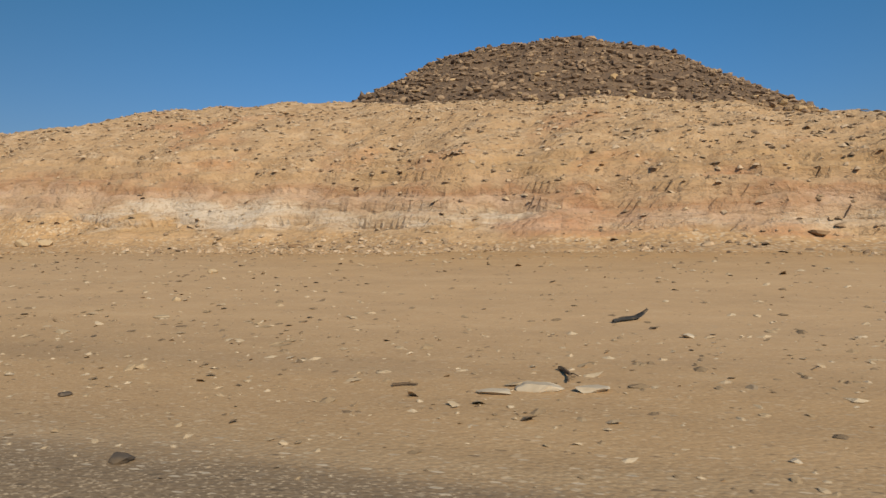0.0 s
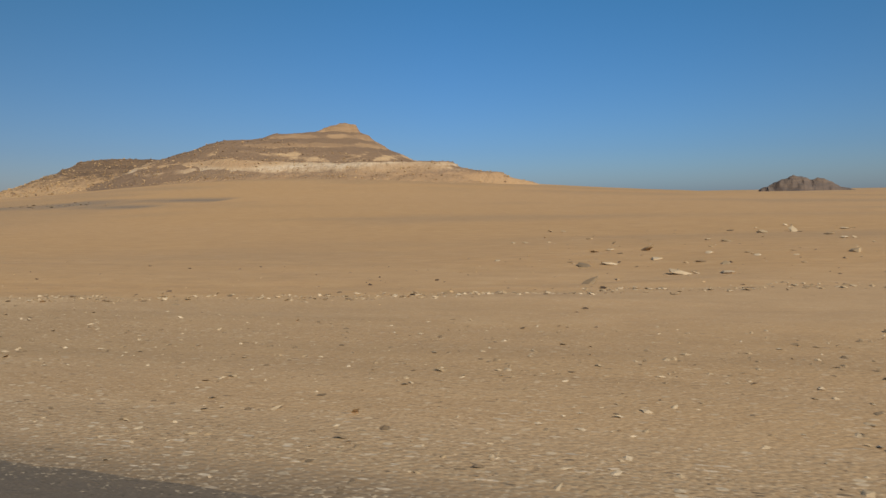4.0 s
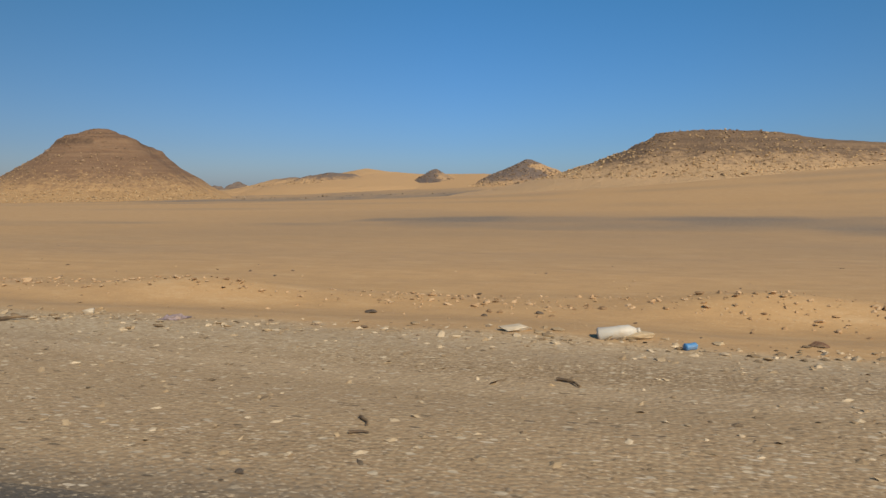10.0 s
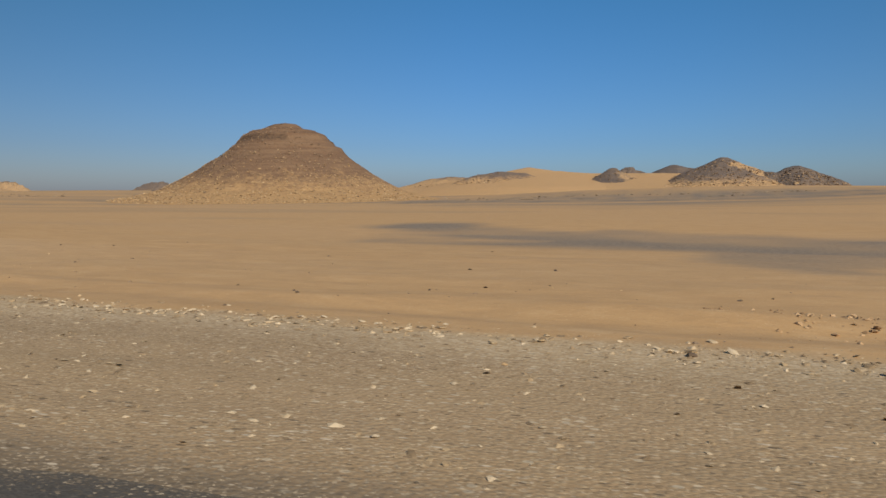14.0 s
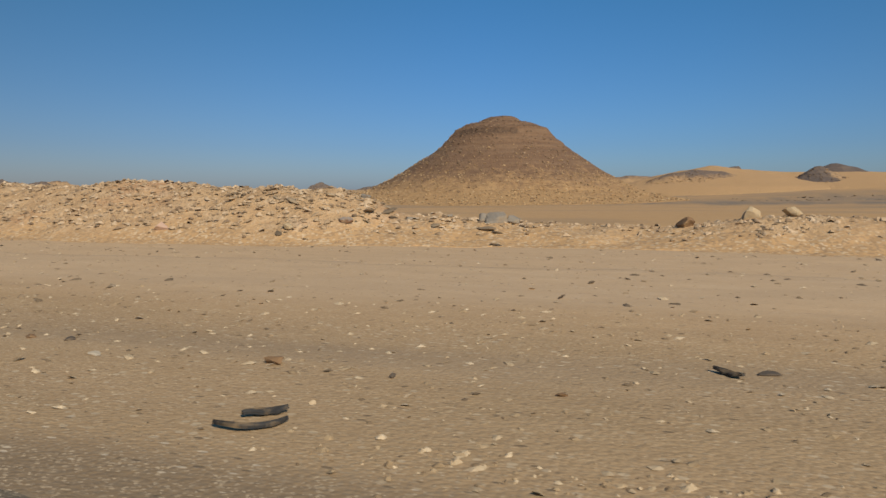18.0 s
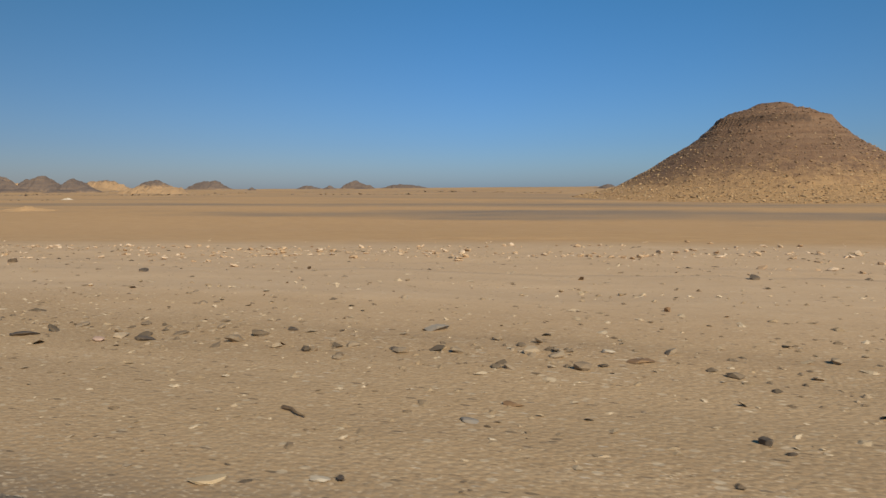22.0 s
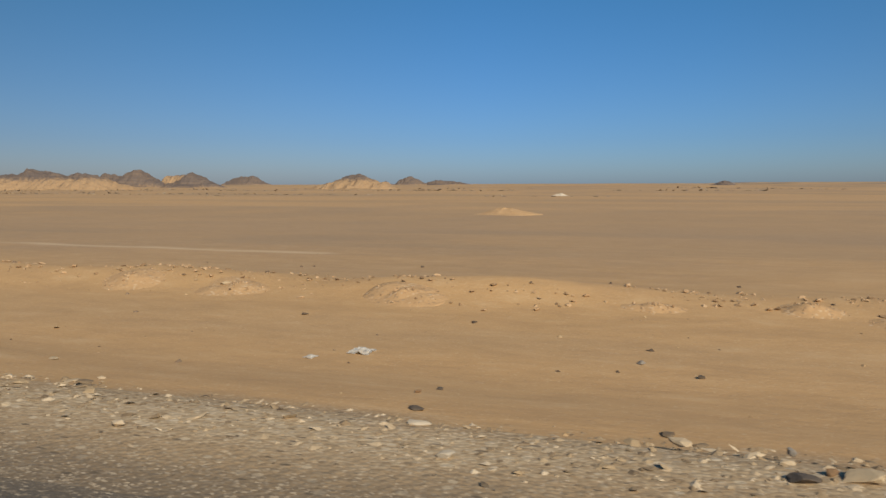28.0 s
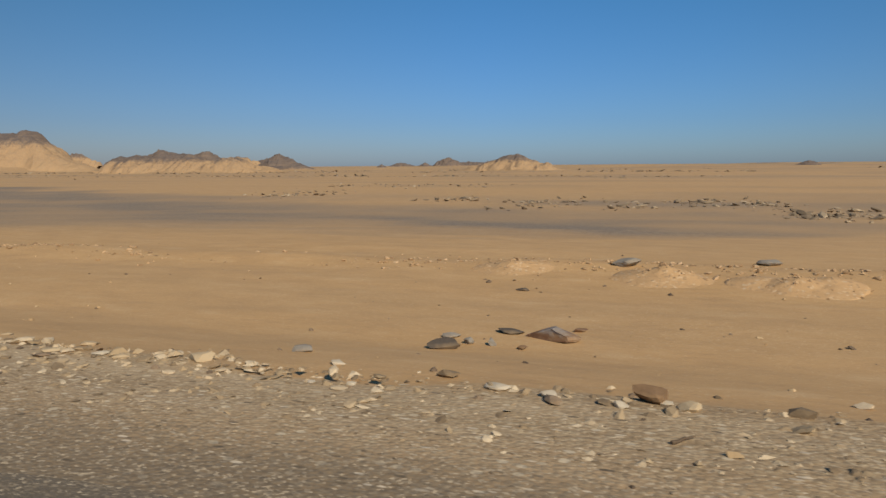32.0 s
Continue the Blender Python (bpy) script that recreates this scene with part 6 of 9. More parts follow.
# ---- single pieces of litter ----
def sack(x, u, w, h, seed=5):
    """A half-empty woven sack, slumped, with folds and a torn corner."""
    g = np.random.default_rng(seed)
    v = BALL_V.copy()
    ang = np.arctan2(v[:, 1], v[:, 0])
    k = (v[:, 2] + 1) / 2
    square = 1 / np.maximum(np.abs(np.cos(ang)), np.abs(np.sin(ang))) ** 0.9
    fold = 1 + 0.12 * np.sin(4 * ang + 5 * k) * (1.1 - k) + 0.10 * np.sin(9 * ang + 7 * k + 1) * (1 - k) + 0.34 * fbm(ang * 1.7 + 4, k * 4, 4, 8)
    side = np.sqrt(np.clip(1 - v[:, 2] ** 2, 1e-4, 1)) ** -0.62         # pull the ball towards an upright bag
    taper = (1.08 - 0.42 * k) * side
    v = np.stack([v[:, 0] * square * fold * taper + 0.10 * k, v[:, 1] * square * fold * taper, np.clip(v[:, 2] * 1.5, -1, 0.95) + 0.06 * fbm(v[:, 0] * 2, v[:, 1] * 2, 2, 3)], -1)
    v = (v - v.min(0)) / (v.max(0) - v.min(0))
    v = (v - (0.5, 0.5, 0.03)) * (w, w * 0.75, h)
    px, py, pz = spot(x, u)
    ob = new("woven_sack", mesh_from("woven_sack", v, BALL_F, M_SACK, True))
    ob.matrix_basis = pose(px, py, pz, 0, -4, 8)
    flap = part("torn_flap", crumple("torn_flap", w * 0.5, w * 0.3, 0.03, 31, M_WHITEPLASTIC), ob, "crumpled translucent plastic flap")
    flap.location = (w * 0.36, -w * 0.34, 0.02)
    neck = part("folded_neck", crumple("folded_neck", w * 0.5, w * 0.25, 0.05, 37, M_SACK), ob, "folded cream sack mouth")
    neck.location = (-w * 0.22, -w * 0.36, 0.01)
    return tagged(ob, "slumped cream woven sack standing on the gravel shoulder", "sack", group="litter")


def cloth_bundle(x, u, w):
    px, py, pz = spot(x, u)
    ob = new("crumpled_cloth", crumple("crumpled_cloth", w, w * 0.5, 0.06, 51, M_CLOTH, 26, 0.012))
    ob.matrix_basis = pose(px, py, pz + 0.012, 0, 0, 18)
    for k, (dx, dy, a) in enumerate(((-0.30, -0.05, 20), (0.02, 0.0, -30), (0.13, 0.04, 60))):
        b = part("red_stripe", crumple("red_stripe", w * 0.26, w * 0.14, 0.03, 60 + k, M_RED), ob, "faded red cloth band")
        b.matrix_basis = pose(dx * w, dy * w, 0.034, 0, 0, a)
    return tagged(ob, "crumpled cream cloth with faded red bands on gravel", "cloth", group="litter")


def plank(x, u, length, turn):
    px, py, pz = spot(x, u)
    bm = bmesh.new()
    bmesh.ops.create_cube(bm, size=1.0)
    bmesh.ops.scale(bm, vec=(length, 0.11, 0.03), verts=bm.verts)
    bmesh.ops.bevel(bm, geom=bm.edges[:], offset=0.005, segments=1, affect="EDGES")
    for v in bm.verts:
        v.co.y += 0.02 * math.sin(v.co.x * 7) + (0.02 if v.co.x > 0 else 0)
        v.co.z += 0.01 * math.sin(v.co.x * 5)
    me = bpy.data.meshes.new("plank")
    bm.to_mesh(me)
    bm.free()
    me.materials.append(M_PLANK)
    ob = new("plank", me)
    ob.matrix_basis = pose(px, py, pz + 0.02, 0, -2, turn)
    return tagged(ob, "short splintered orange-brown wooden plank on gravel", "plank", group="litter")


def turned(name, rings, mat, n=16):
    """A body of revolution along x, slightly crushed."""
    v = np.array([(q[0], q[1] * math.cos(a) * (1 + 0.08 * math.sin(3 * a + 20 * q[0])), q[1] * math.sin(a)) for q in rings for a in np.linspace(0, 2 * np.pi, n, endpoint=False)])
    f = np.array([[i * n + j, i * n + (j + 1) % n, (i + 1) * n + (j + 1) % n, (i + 1) * n + j] for i in range(len(rings) - 1) for j in range(n)])
    return mesh_from(name, v, f, mat, True)


def jerrycan(x, u, L, turn):
    px, py, pz = spot(x, u)
    r = L * 0.17
    ob = new("plastic_bottle", turned("plastic_bottle", [(-L / 2, 0.001), (-L / 2, r * 0.8), (-L * 0.46, r), (-L * 0.1, r * 0.93), (0, r), (L * 0.25, r * 0.95), (L * 0.38, r * 0.5), (L * 0.42, r * 0.34), (L * 0.43, 0.001)], M_WHITEPLASTIC))
    ob.matrix_basis = pose(px, py, pz + r * 0.8, 0, -7, turn)
    part("cap", turned("cap", [(L * 0.42, 0.001), (L * 0.42, r * 0.42), (L * 0.49, r * 0.42), (L * 0.5, 0.001)], M_WHITEPLASTIC), ob)
    return tagged(ob, "dusty white plastic bottle lying on stones", "bottle", group="litter")


def can(x, u, L, turn):
    px, py, pz = spot(x, u)
    r = L * 0.28
    ob = new("drink_can", turned("drink_can", [(-L / 2, 0.001), (-L / 2, r * 0.8), (-L * 0.44, r), (0, r * 0.86), (L * 0.42, r), (L * 0.5, r * 0.8), (L * 0.5, 0.001)], M_BLUE))
    ob.matrix_basis = pose(px, py, pz + r * 0.9, 0, 0, turn)
    lid = part("lid", turned("lid", [(L * 0.5, r * 0.8), (L * 0.52, r * 0.78), (L * 0.515, 0.001)], M_WHITEPLASTIC), ob, "pale metal end")
    return tagged(ob, "crushed blue drink can among roadside stones", "can", group="litter")


M_CHALK = material("chalk_heap", build_heap((0.54, 0.44, 0.32), (0.66, 0.56, 0.43)), 0.95)


def weed(x, u, w, seed):
    g = np.random.default_rng(seed)
    px, py, pz = spot(x, u)
    root = new("dry_weed")
    root.location = (px, py, pz)
    for k in range(11):
        a, ln = g.uniform(0, 6.28), w * g.uniform(0.3, 0.6)
        way = [(ln * q * math.cos(a + 0.5 * q), ln * q * math.sin(a + 0.5 * q), 0.01 + ln * 0.5 * q * (1.2 - q)) for q in np.linspace(0, 1, 6)]
        part("stem", sweep("stem", way, lambda q: [(0.006 * (1.1 - q) * math.cos(b), 0.006 * (1.1 - q) * math.sin(b)) for b in (0, 2.1, 4.2)], M_WEED), root)
    return tagged(root, "dead greenish-brown twiggy weed on gravel", "plant", group="dry weeds")


# ---- things along the drive, in the order in which they pass ----
sack(-174.15, 4.72, 0.40, 0.29)
cloth_bundle(-341.85, 3.30, 0.52)
plank(-481.80, 4.40, 0.32, 22)
jerrycan(-285.2, 7.2, 0.42, 10)
can(-284.55, 6.9, 0.13, 40)
weed(-451.78, 4.2, 0.22, 5)

# ---- heaps far out on the plain ----
pile(-818.5, 54.4, 3.9, 1.35, M_HEAP, 901, "sand_mound", "lone orange sand mound on the open plain", 40)
pile(-836, 199, 3.4, 1.7, M_CHALK, 902, "chalk_mound", "small white chalk mound far out on the plain", 12)
pile(-700, 62, 5.0, 0.9, M_HEAP, 903, "sand_mound", "low smooth sand mound on the plain", 20)
tyre_shred(-0.25, 8.51, 0.16, 8.78, 0.12, 0.1, 0.5, 107)
slab(-1.05, 5.17, 0.27, 0.06, "white", 114)
slab(-0.72, 5.36, 0.39, 0.05, "white", 121)
slab(-0.31, 5.39, 0.30, 0.04, "white", 128)
slab(-0.91, 5.42, 0.22, 0.04, "pale", 135)
stick(-0.64, 6.03, -0.49, 5.54, 0.039, 0.05, 142)
stick(-1.90, 5.20, -1.70, 5.27, 0.027, 0.03, 149)
rock(-2.85, 3.20, 0.15, 0.07, "dark", 156)
rock(-4.40, 4.34, 0.14, 0.04, "dark", 163)
slab(-9.56, 18.18, 0.50, 0.08, "brown", 170)
rock(-8.26, 12.05, 0.21, 0.14, "pale", 177)
rock(-6.95, 9.13, 0.18, 0.11, "pale", 184)
rock(0.54, 7.73, 0.13, 0.07, "white", 191)
rock(0.85, 4.14, 0.07, 0.04, "white", 198)
slab(-6.83, 6.77, 0.25, 0.07, "pale", 205)
slab(-6.32, 7.97, 0.25, 0.05, "pale", 212)
rock(4.25, 18.50, 0.48, 0.13, "brown", 219)
rock(-18.67, 17.91, 0.56, 0.22, "pale", 226)
tyre_shred(-15.97, 4.34, -15.68, 4.33, 0.07, 0.06, 0.15, 233)
rock(-16.90, 3.89, 0.14, 0.06, "dark", 240)
stick(-14.03, 4.54, -13.87, 4.55, 0.027, 0.03, 247)
rock(-19.58, 17.81, 0.51, 0.24, "pale", 254)
rock(-13.76, 7.48, 0.16, 0.08, "white", 261)
rock(-14.69, 9.68, 0.18, 0.21, "brown", 268)
stick(-13.91, 5.46, -13.62, 5.57, 0.029, 0.1, 275)
tyre_shred(-29.89, 3.86, -29.61, 3.86, 0.09, 0.1, 0.5, 282)
rock(-29.77, 3.92, 0.11, 0.06, "dark", 289)
stick(-31.41, 3.66, -31.29, 3.70, 0.020, 0.02, 296)
rock(-30.40, 18.27, 0.61, 0.47, "pale", 303)
rock(-31.40, 18.69, 0.30, 0.27, "white", 310)
rock(-31.21, 17.65, 0.29, 0.20, "pale", 317)
rock(-31.12, 3.99, 0.11, 0.07, "pink", 324)
rock(-31.00, 3.67, 0.10, 0.05, "pale", 331)
rock(-28.64, 4.94, 0.10, 0.07, "dark", 338)
slab(-28.73, 4.39, 0.23, 0.05, "white", 345)
slab(-29.75, 4.67, 0.23, 0.04, "pale", 352)
slab(-28.62, 4.12, 0.18, 0.04, "grey", 359)
slab(-33.94, 4.35, 0.34, 0.07, "purple", 366)
slab(-33.36, 4.14, 0.28, 0.04, "pale", 373)
rock(-32.61, 6.61, 0.08, 0.05, "dark", 380)
rock(-31.92, 4.88, 0.10, 0.04, "pink", 387)
rock(-34.41, 7.83, 0.12, 0.10, "white", 394)
rock(-30.74, 6.53, 0.13, 0.07, "pale", 401)
slab(-26.71, 13.74, 0.87, 0.09, "pale", 408)
rock(-29.96, 23.42, 0.48, 0.33, "pale", 415)
rock(-33.03, 21.21, 0.63, 0.31, "pale", 422)
rock(-63.52, 20.21, 0.51, 0.24, "brown", 429)
rock(-62.54, 23.29, 0.38, 0.23, "pale", 436)
rock(-57.64, 19.46, 0.30, 0.30, "white", 443)
rock(-58.45, 17.90, 0.33, 0.25, "pale", 450)
rock(-70.84, 17.75, 0.44, 0.24, "pale", 457)
rock(-52.43, 22.87, 0.75, 0.29, "pale", 464)
rock(-56.82, 5.88, 0.15, 0.07, "dark", 471)
rock(-57.41, 3.91, 0.16, 0.07, "pink", 478)
slab(-60.74, 3.58, 0.09, 0.03, "white", 485)
slab(-59.11, 3.94, 0.10, 0.03, "white", 492)
rock(-59.31, 5.50, 0.08, 0.04, "dark", 499)
slab(-61.36, 3.55, 0.14, 0.03, "pale", 506)
slab(-60.11, 3.91, 0.21, 0.03, "pink", 513)
slab(-89.41, 6.09, 0.49, 0.08, "white", 520)
slab(-88.49, 8.50, 0.57, 0.08, "white", 527)
slab(-94.02, 6.72, 0.30, 0.05, "dark", 534)
slab(-97.25, 28.69, 0.89, 0.29, "white", 541)
slab(-93.65, 19.56, 0.50, 0.20, "pale", 548)
slab(-92.68, 18.22, 0.52, 0.13, "pale", 555)
pile(-98.5, 12.5, 1.36, 0.31, M_PALEHEAP, 562)
rock(-90.56, 18.45, 0.42, 0.33, "white", 569)
rock(-87.23, 21.43, 0.40, 0.33, "pale", 576)
rock(-83.98, 17.88, 0.44, 0.31, "pale", 583)
rock(-85.14, 18.45, 0.33, 0.22, "pale", 590)
rock(-88.14, 18.02, 0.48, 0.20, "grey", 597)
stick(-88.35, 5.90, -88.05, 5.92, 0.038, 0.08, 604)
stick(-88.08, 4.13, -87.97, 4.09, 0.020, 0.05, 611)
rock(-89.52, 5.20, 0.06, 0.04, "dark", 618)
slab(-90.38, 6.76, 0.24, 0.05, "pale", 625)
tyre_shred(-86.57, 5.01, -86.18, 5.28, 0.09, 0.1, 0.5, 632)
slab(-93.06, 10.90, 0.24, 0.07, "white", 639)
rock(-90.29, 2.98, 0.10, 0.05, "white", 646)
tyre_shred(-176.29, 3.11, -176.02, 3.26, 0.07, 0.03, 0.05, 653)
rock(-175.38, 6.42, 0.13, 0.07, "white", 660)
rock(-177.68, 6.65, 0.16, 0.07, "dark", 667)
rock(-175.82, 5.41, 0.14, 0.06, "grey", 674)
rock(-179.43, 6.84, 0.12, 0.13, "brown", 681)
slab(-180.07, 7.31, 0.24, 0.07, "pale", 688)
stick(-173.15, 4.56, -172.70, 4.44, 0.033, 0.08, 695)
scrap(-173.93, 5.96, 0.15, 0.07, M_BLUE, "strip of bright blue plastic litter on gravel", 702)
slab(-173.57, 6.44, 0.20, 0.05, "pale", 709)
slab(-175.87, 3.51, 0.14, 0.03, "pale", 716)
rock(-174.31, 3.21, 0.07, 0.04, "pale", 723)
rock(-174.96, 5.97, 0.13, 0.04, "brown", 730)
rock(-172.26, 6.44, 0.12, 0.04, "dark", 737)
slab(-183.61, 6.38, 0.39, 0.08, "pale", 744)
rock(-181.70, 5.70, 0.26, 0.18, "white", 751)
rock(-180.05, 8.55, 0.23, 0.09, "brown", 758)
rock(-179.80, 8.50, 0.23, 0.11, "grey", 765)
stick(-182.62, 4.88, -182.37, 4.98, 0.036, 0.06, 772)
stick(-182.49, 5.25, -182.33, 5.15, 0.029, 0.05, 779)
slab(-208.84, 9.89, 0.49, 0.06, "white", 786)
slab(-205.65, 5.43, 0.26, 0.04, "white", 793)
slab(-204.94, 6.33, 0.24, 0.04, "pale", 800)
slab(-203.76, 6.01, 0.22, 0.04, "white", 807)
slab(-202.23, 3.68, 0.12, 0.04, "pale", 814)
rock(-200.81, 6.55, 0.09, 0.06, "white", 821)
stick(-207.08, 5.08, -206.93, 5.39, 0.036, 0.04, 828)
slab(-216.26, 13.04, 1.23, 0.16, "grey", 835)
rock(-199.85, 13.72, 0.14, 0.06, "dark", 842)
slab(-203.43, 2.93, 0.15, 0.03, "white", 849)
rock(-202.74, 2.96, 0.07, 0.03, "white", 856)
slab(-212.74, 10.09, 0.53, 0.08, "pale", 863)
rock(-201.87, 3.26, 0.08, 0.03, "pale", 870)
tyre_shred(-233.01, 2.97, -231.99, 3.11, 0.10, 0.02, 0.0, 877)
rock(-231.10, 7.98, 0.25, 0.15, "white", 884)
pile(-237.0, 9.3, 1.19, 0.25, M_PALEHEAP, 891)
slab(-229.52, 6.09, 0.22, 0.05, "brown", 898)
rock(-230.02, 6.70, 0.11, 0.04, "dark", 905)
rock(-229.75, 6.94, 0.24, 0.07, "purple", 912)
rock(-229.14, 6.94, 0.05, 0.06, "dark", 919)
rock(-228.24, 5.13, 0.11, 0.07, "dark", 926)
rock(-228.92, 6.35, 0.13, 0.07, "purple", 933)
rock(-228.55, 6.12, 0.20, 0.05, "pale", 940)
rock(-227.89, 6.34, 0.12, 0.06, "white", 947)
rock(-230.23, 7.00, 0.16, 0.07, "pale", 954)
rock(-230.86, 5.92, 0.10, 0.04, "white", 961)
stick(-233.77, 6.00, -233.64, 6.16, 0.034, 0.05, 968)
stick(-234.01, 6.57, -233.68, 6.14, 0.031, 0.05, 975)
rock(-233.68, 11.22, 0.20, 0.10, "dark", 982)
rock(-233.53, 4.17, 0.07, 0.03, "brown", 989)
slab(-231.82, 3.34, 0.19, 0.04, "pale", 996)
slab(-229.18, 4.40, 0.17, 0.03, "pale", 1003)
tyre_shred(-257.76, 3.32, -257.52, 3.17, 0.05, 0.05, 0.1, 1010)
slab(-258.56, 4.36, 0.24, 0.05, "pink", 1017)
stick(-256.64, 8.68, -256.29, 7.70, 0.059, 0.06, 1024)
stick(-256.19, 7.37, -255.64, 7.88, 0.043, 0.25, 1031)
rock(-254.65, 12.63, 0.27, 0.15, "white", 1038)
slab(-261.69, 7.38, 0.27, 0.07, "purple", 1045)
rock(-263.33, 8.61, 0.16, 0.06, "brown", 1052)
rock(-262.11, 7.42, 0.12, 0.08, "pale", 1059)
rock(-257.61, 7.36, 0.15, 0.05, "white", 1066)
rock(-255.65, 15.13, 0.15, 0.07, "dark", 1073)
rock(-260.25, 8.97, 0.17, 0.09, "grey", 1080)
stick(-259.93, 4.15, -259.87, 4.23, 0.023, 0.04, 1087)
rock(-256.64, 6.31, 0.16, 0.06, "grey", 1094)
rock(-255.58, 6.38, 0.09, 0.04, "dark", 1101)
slab(-256.80, 3.84, 0.07, 0.03, "dark", 1108)
rock(-260.40, 2.95, 0.05, 0.04, "white", 1115)
slab(-259.11, 2.89, 0.16, 0.05, "pale", 1122)
scrap(-290.20, 6.91, 0.24, 0.27, M_VIOLET, "faded mauve rag lying among roadside stones", 1129)
rock(-291.44, 6.92, 0.16, 0.11, "white", 1136)
rock(-288.57, 8.92, 0.18, 0.07, "dark", 1143)
rock(-286.33, 9.50, 0.11, 0.05, "dark", 1150)
rock(-287.01, 9.11, 0.10, 0.04, "dark", 1157)
slab(-286.25, 7.27, 0.35, 0.07, "white", 1164)
slab(-285.02, 7.24, 0.33, 0.07, "pale", 1171)
stick(-285.59, 5.43, -285.39, 5.28, 0.025, 0.12, 1178)
stick(-286.61, 4.04, -286.51, 3.90, 0.020, 0.05, 1185)
stick(-286.56, 3.75, -286.45, 3.78, 0.019, 0.02, 1192)
stick(-291.95, 6.12, -291.83, 6.38, 0.050, 0.03, 1199)
rock(-286.83, 3.06, 0.05, 0.03, "dark", 1206)
rock(-283.38, 7.42, 0.19, 0.05, "purple", 1213)
rock(-284.28, 7.21, 0.11, 0.05, "pale", 1220)
stick(-313.03, 5.20, -312.25, 5.54, 0.064, 0.03, 1227)
stick(-312.94, 5.36, -312.62, 5.60, 0.037, 0.05, 1234)
slab(-313.02, 5.61, 0.23, 0.06, "grey", 1241)
rock(-313.30, 6.09, 0.12, 0.08, "white", 1248)
rock(-312.98, 6.52, 0.10, 0.06, "pale", 1255)
rock(-310.98, 6.37, 0.20, 0.13, "pink", 1262)
rock(-311.18, 6.04, 0.15, 0.07, "white", 1269)
rock(-311.54, 6.16, 0.15, 0.06, "brown", 1276)
rock(-311.76, 5.64, 0.10, 0.05, "white", 1283)
slab(-313.75, 6.11, 0.25, 0.04, "pale", 1290)
stick(-314.54, 3.62, -314.37, 3.59, 0.019, 0.06, 1297)
stick(-315.03, 5.17, -314.60, 5.14, 0.027, 0.05, 1304)
rock(-314.23, 3.45, 0.05, 0.03, "dark", 1311)
rock(-317.46, 5.61, 0.18, 0.07, "brown", 1318)
stick(-316.73, 5.66, -316.67, 5.79, 0.032, 0.04, 1325)
stick(-325.29, 12.07, -325.13, 12.30, 0.074, 0.02, 1332)
stick(-342.24, 5.36, -340.25, 5.27, 0.04, 0.015, 1339, False)
slab(-343.56, 7.76, 0.27, 0.08, "white", 1346)
slab(-344.81, 4.83, 0.23, 0.07, "purple", 1353)
slab(-342.83, 7.17, 0.22, 0.04, "white", 1360)
rock(-342.66, 3.26, 0.05, 0.03, "dark", 1367)
rock(-345.88, 10.41, 0.25, 0.06, "dark", 1374)
slab(-341.04, 4.01, 0.12, 0.03, "brown", 1381)
rock(-338.74, 5.17, 0.11, 0.04, "grey", 1388)
rock(-342.14, 9.29, 0.09, 0.08, "dark", 1395)
rock(-343.66, 10.47, 0.22, 0.11, "white", 1402)
slab(-343.14, 2.71, 0.20, 0.03, "white", 1409)
rock(-354.30, 5.53, 0.17, 0.08, "pale", 1416)
tyre_shred(-369.27, 3.15, -368.96, 3.56, 0.08, -0.1, 0.0, 1423)
rock(-371.43, 5.52, 0.25, 0.11, "pink", 1430)
slab(-370.84, 5.55, 0.22, 0.05, "grey", 1437)
rock(-371.63, 5.29, 0.25, 0.08, "pale", 1444)
slab(-371.83, 5.00, 0.19, 0.03, "dark", 1451)
slab(-371.26, 5.64, 0.18, 0.04, "brown", 1458)
rock(-377.43, 13.35, 0.53, 0.23, "pale", 1465)
rock(-368.69, 10.09, 0.14, 0.18, "grey", 1472)
stick(-370.90, 4.21, -370.77, 4.37, 0.028, 0.06, 1479)
slab(-369.45, 4.44, 0.17, 0.05, "white", 1486)
rock(-374.15, 5.65, 0.09, 0.06, "dark", 1493)
rock(-368.46, 6.61, 0.18, 0.05, "white", 1500)
rock(-366.46, 7.27, 0.10, 0.05, "dark", 1507)
slab(-367.72, 5.62, 0.19, 0.04, "pale", 1514)
slab(-367.24, 5.56, 0.19, 0.03, "pale", 1521)
stick(-367.47, 9.53, -367.16, 9.95, 0.043, 0.04, 1528)
rock(-372.53, 5.13, 0.11, 0.04, "brown", 1535)
slab(-370.77, 4.91, 0.34, 0.03, "pale", 1542)
rock(-454.19, 3.59, 0.17, 0.20, "purple", 1549)
slab(-453.43, 4.31, 0.23, 0.04, "pink", 1556)
rock(-452.00, 5.81, 0.17, 0.06, "dark", 1563)
rock(-452.36, 5.80, 0.06, 0.07, "dark", 1570)
rock(-452.07, 5.03, 0.09, 0.04, "dark", 1577)
stick(-452.31, 4.68, -452.10, 4.66, 0.029, 0.15, 1584)
rock(-458.56, 12.15, 0.22, 0.07, "dark", 1591)
slab(-452.45, 9.42, 0.25, 0.05, "grey", 1598)
slab(-450.28, 11.04, 0.27, 0.04, "dark", 1605)
rock(-453.87, 3.39, 0.09, 0.04, "white", 1612)
stick(-454.69, 3.10, -454.57, 3.21, 0.021, 0.05, 1619)
rock(-461.39, 19.60, 0.40, 0.36, "grey", 1626)
rock(-457.21, 18.82, 0.45, 0.21, "grey", 1633)
slab(-468.10, 19.88, 0.84, 0.17, "brown", 1640)
rock(-462.89, 19.32, 0.40, 0.15, "pale", 1647)
rock(-462.23, 19.04, 0.17, 0.18, "grey", 1654)
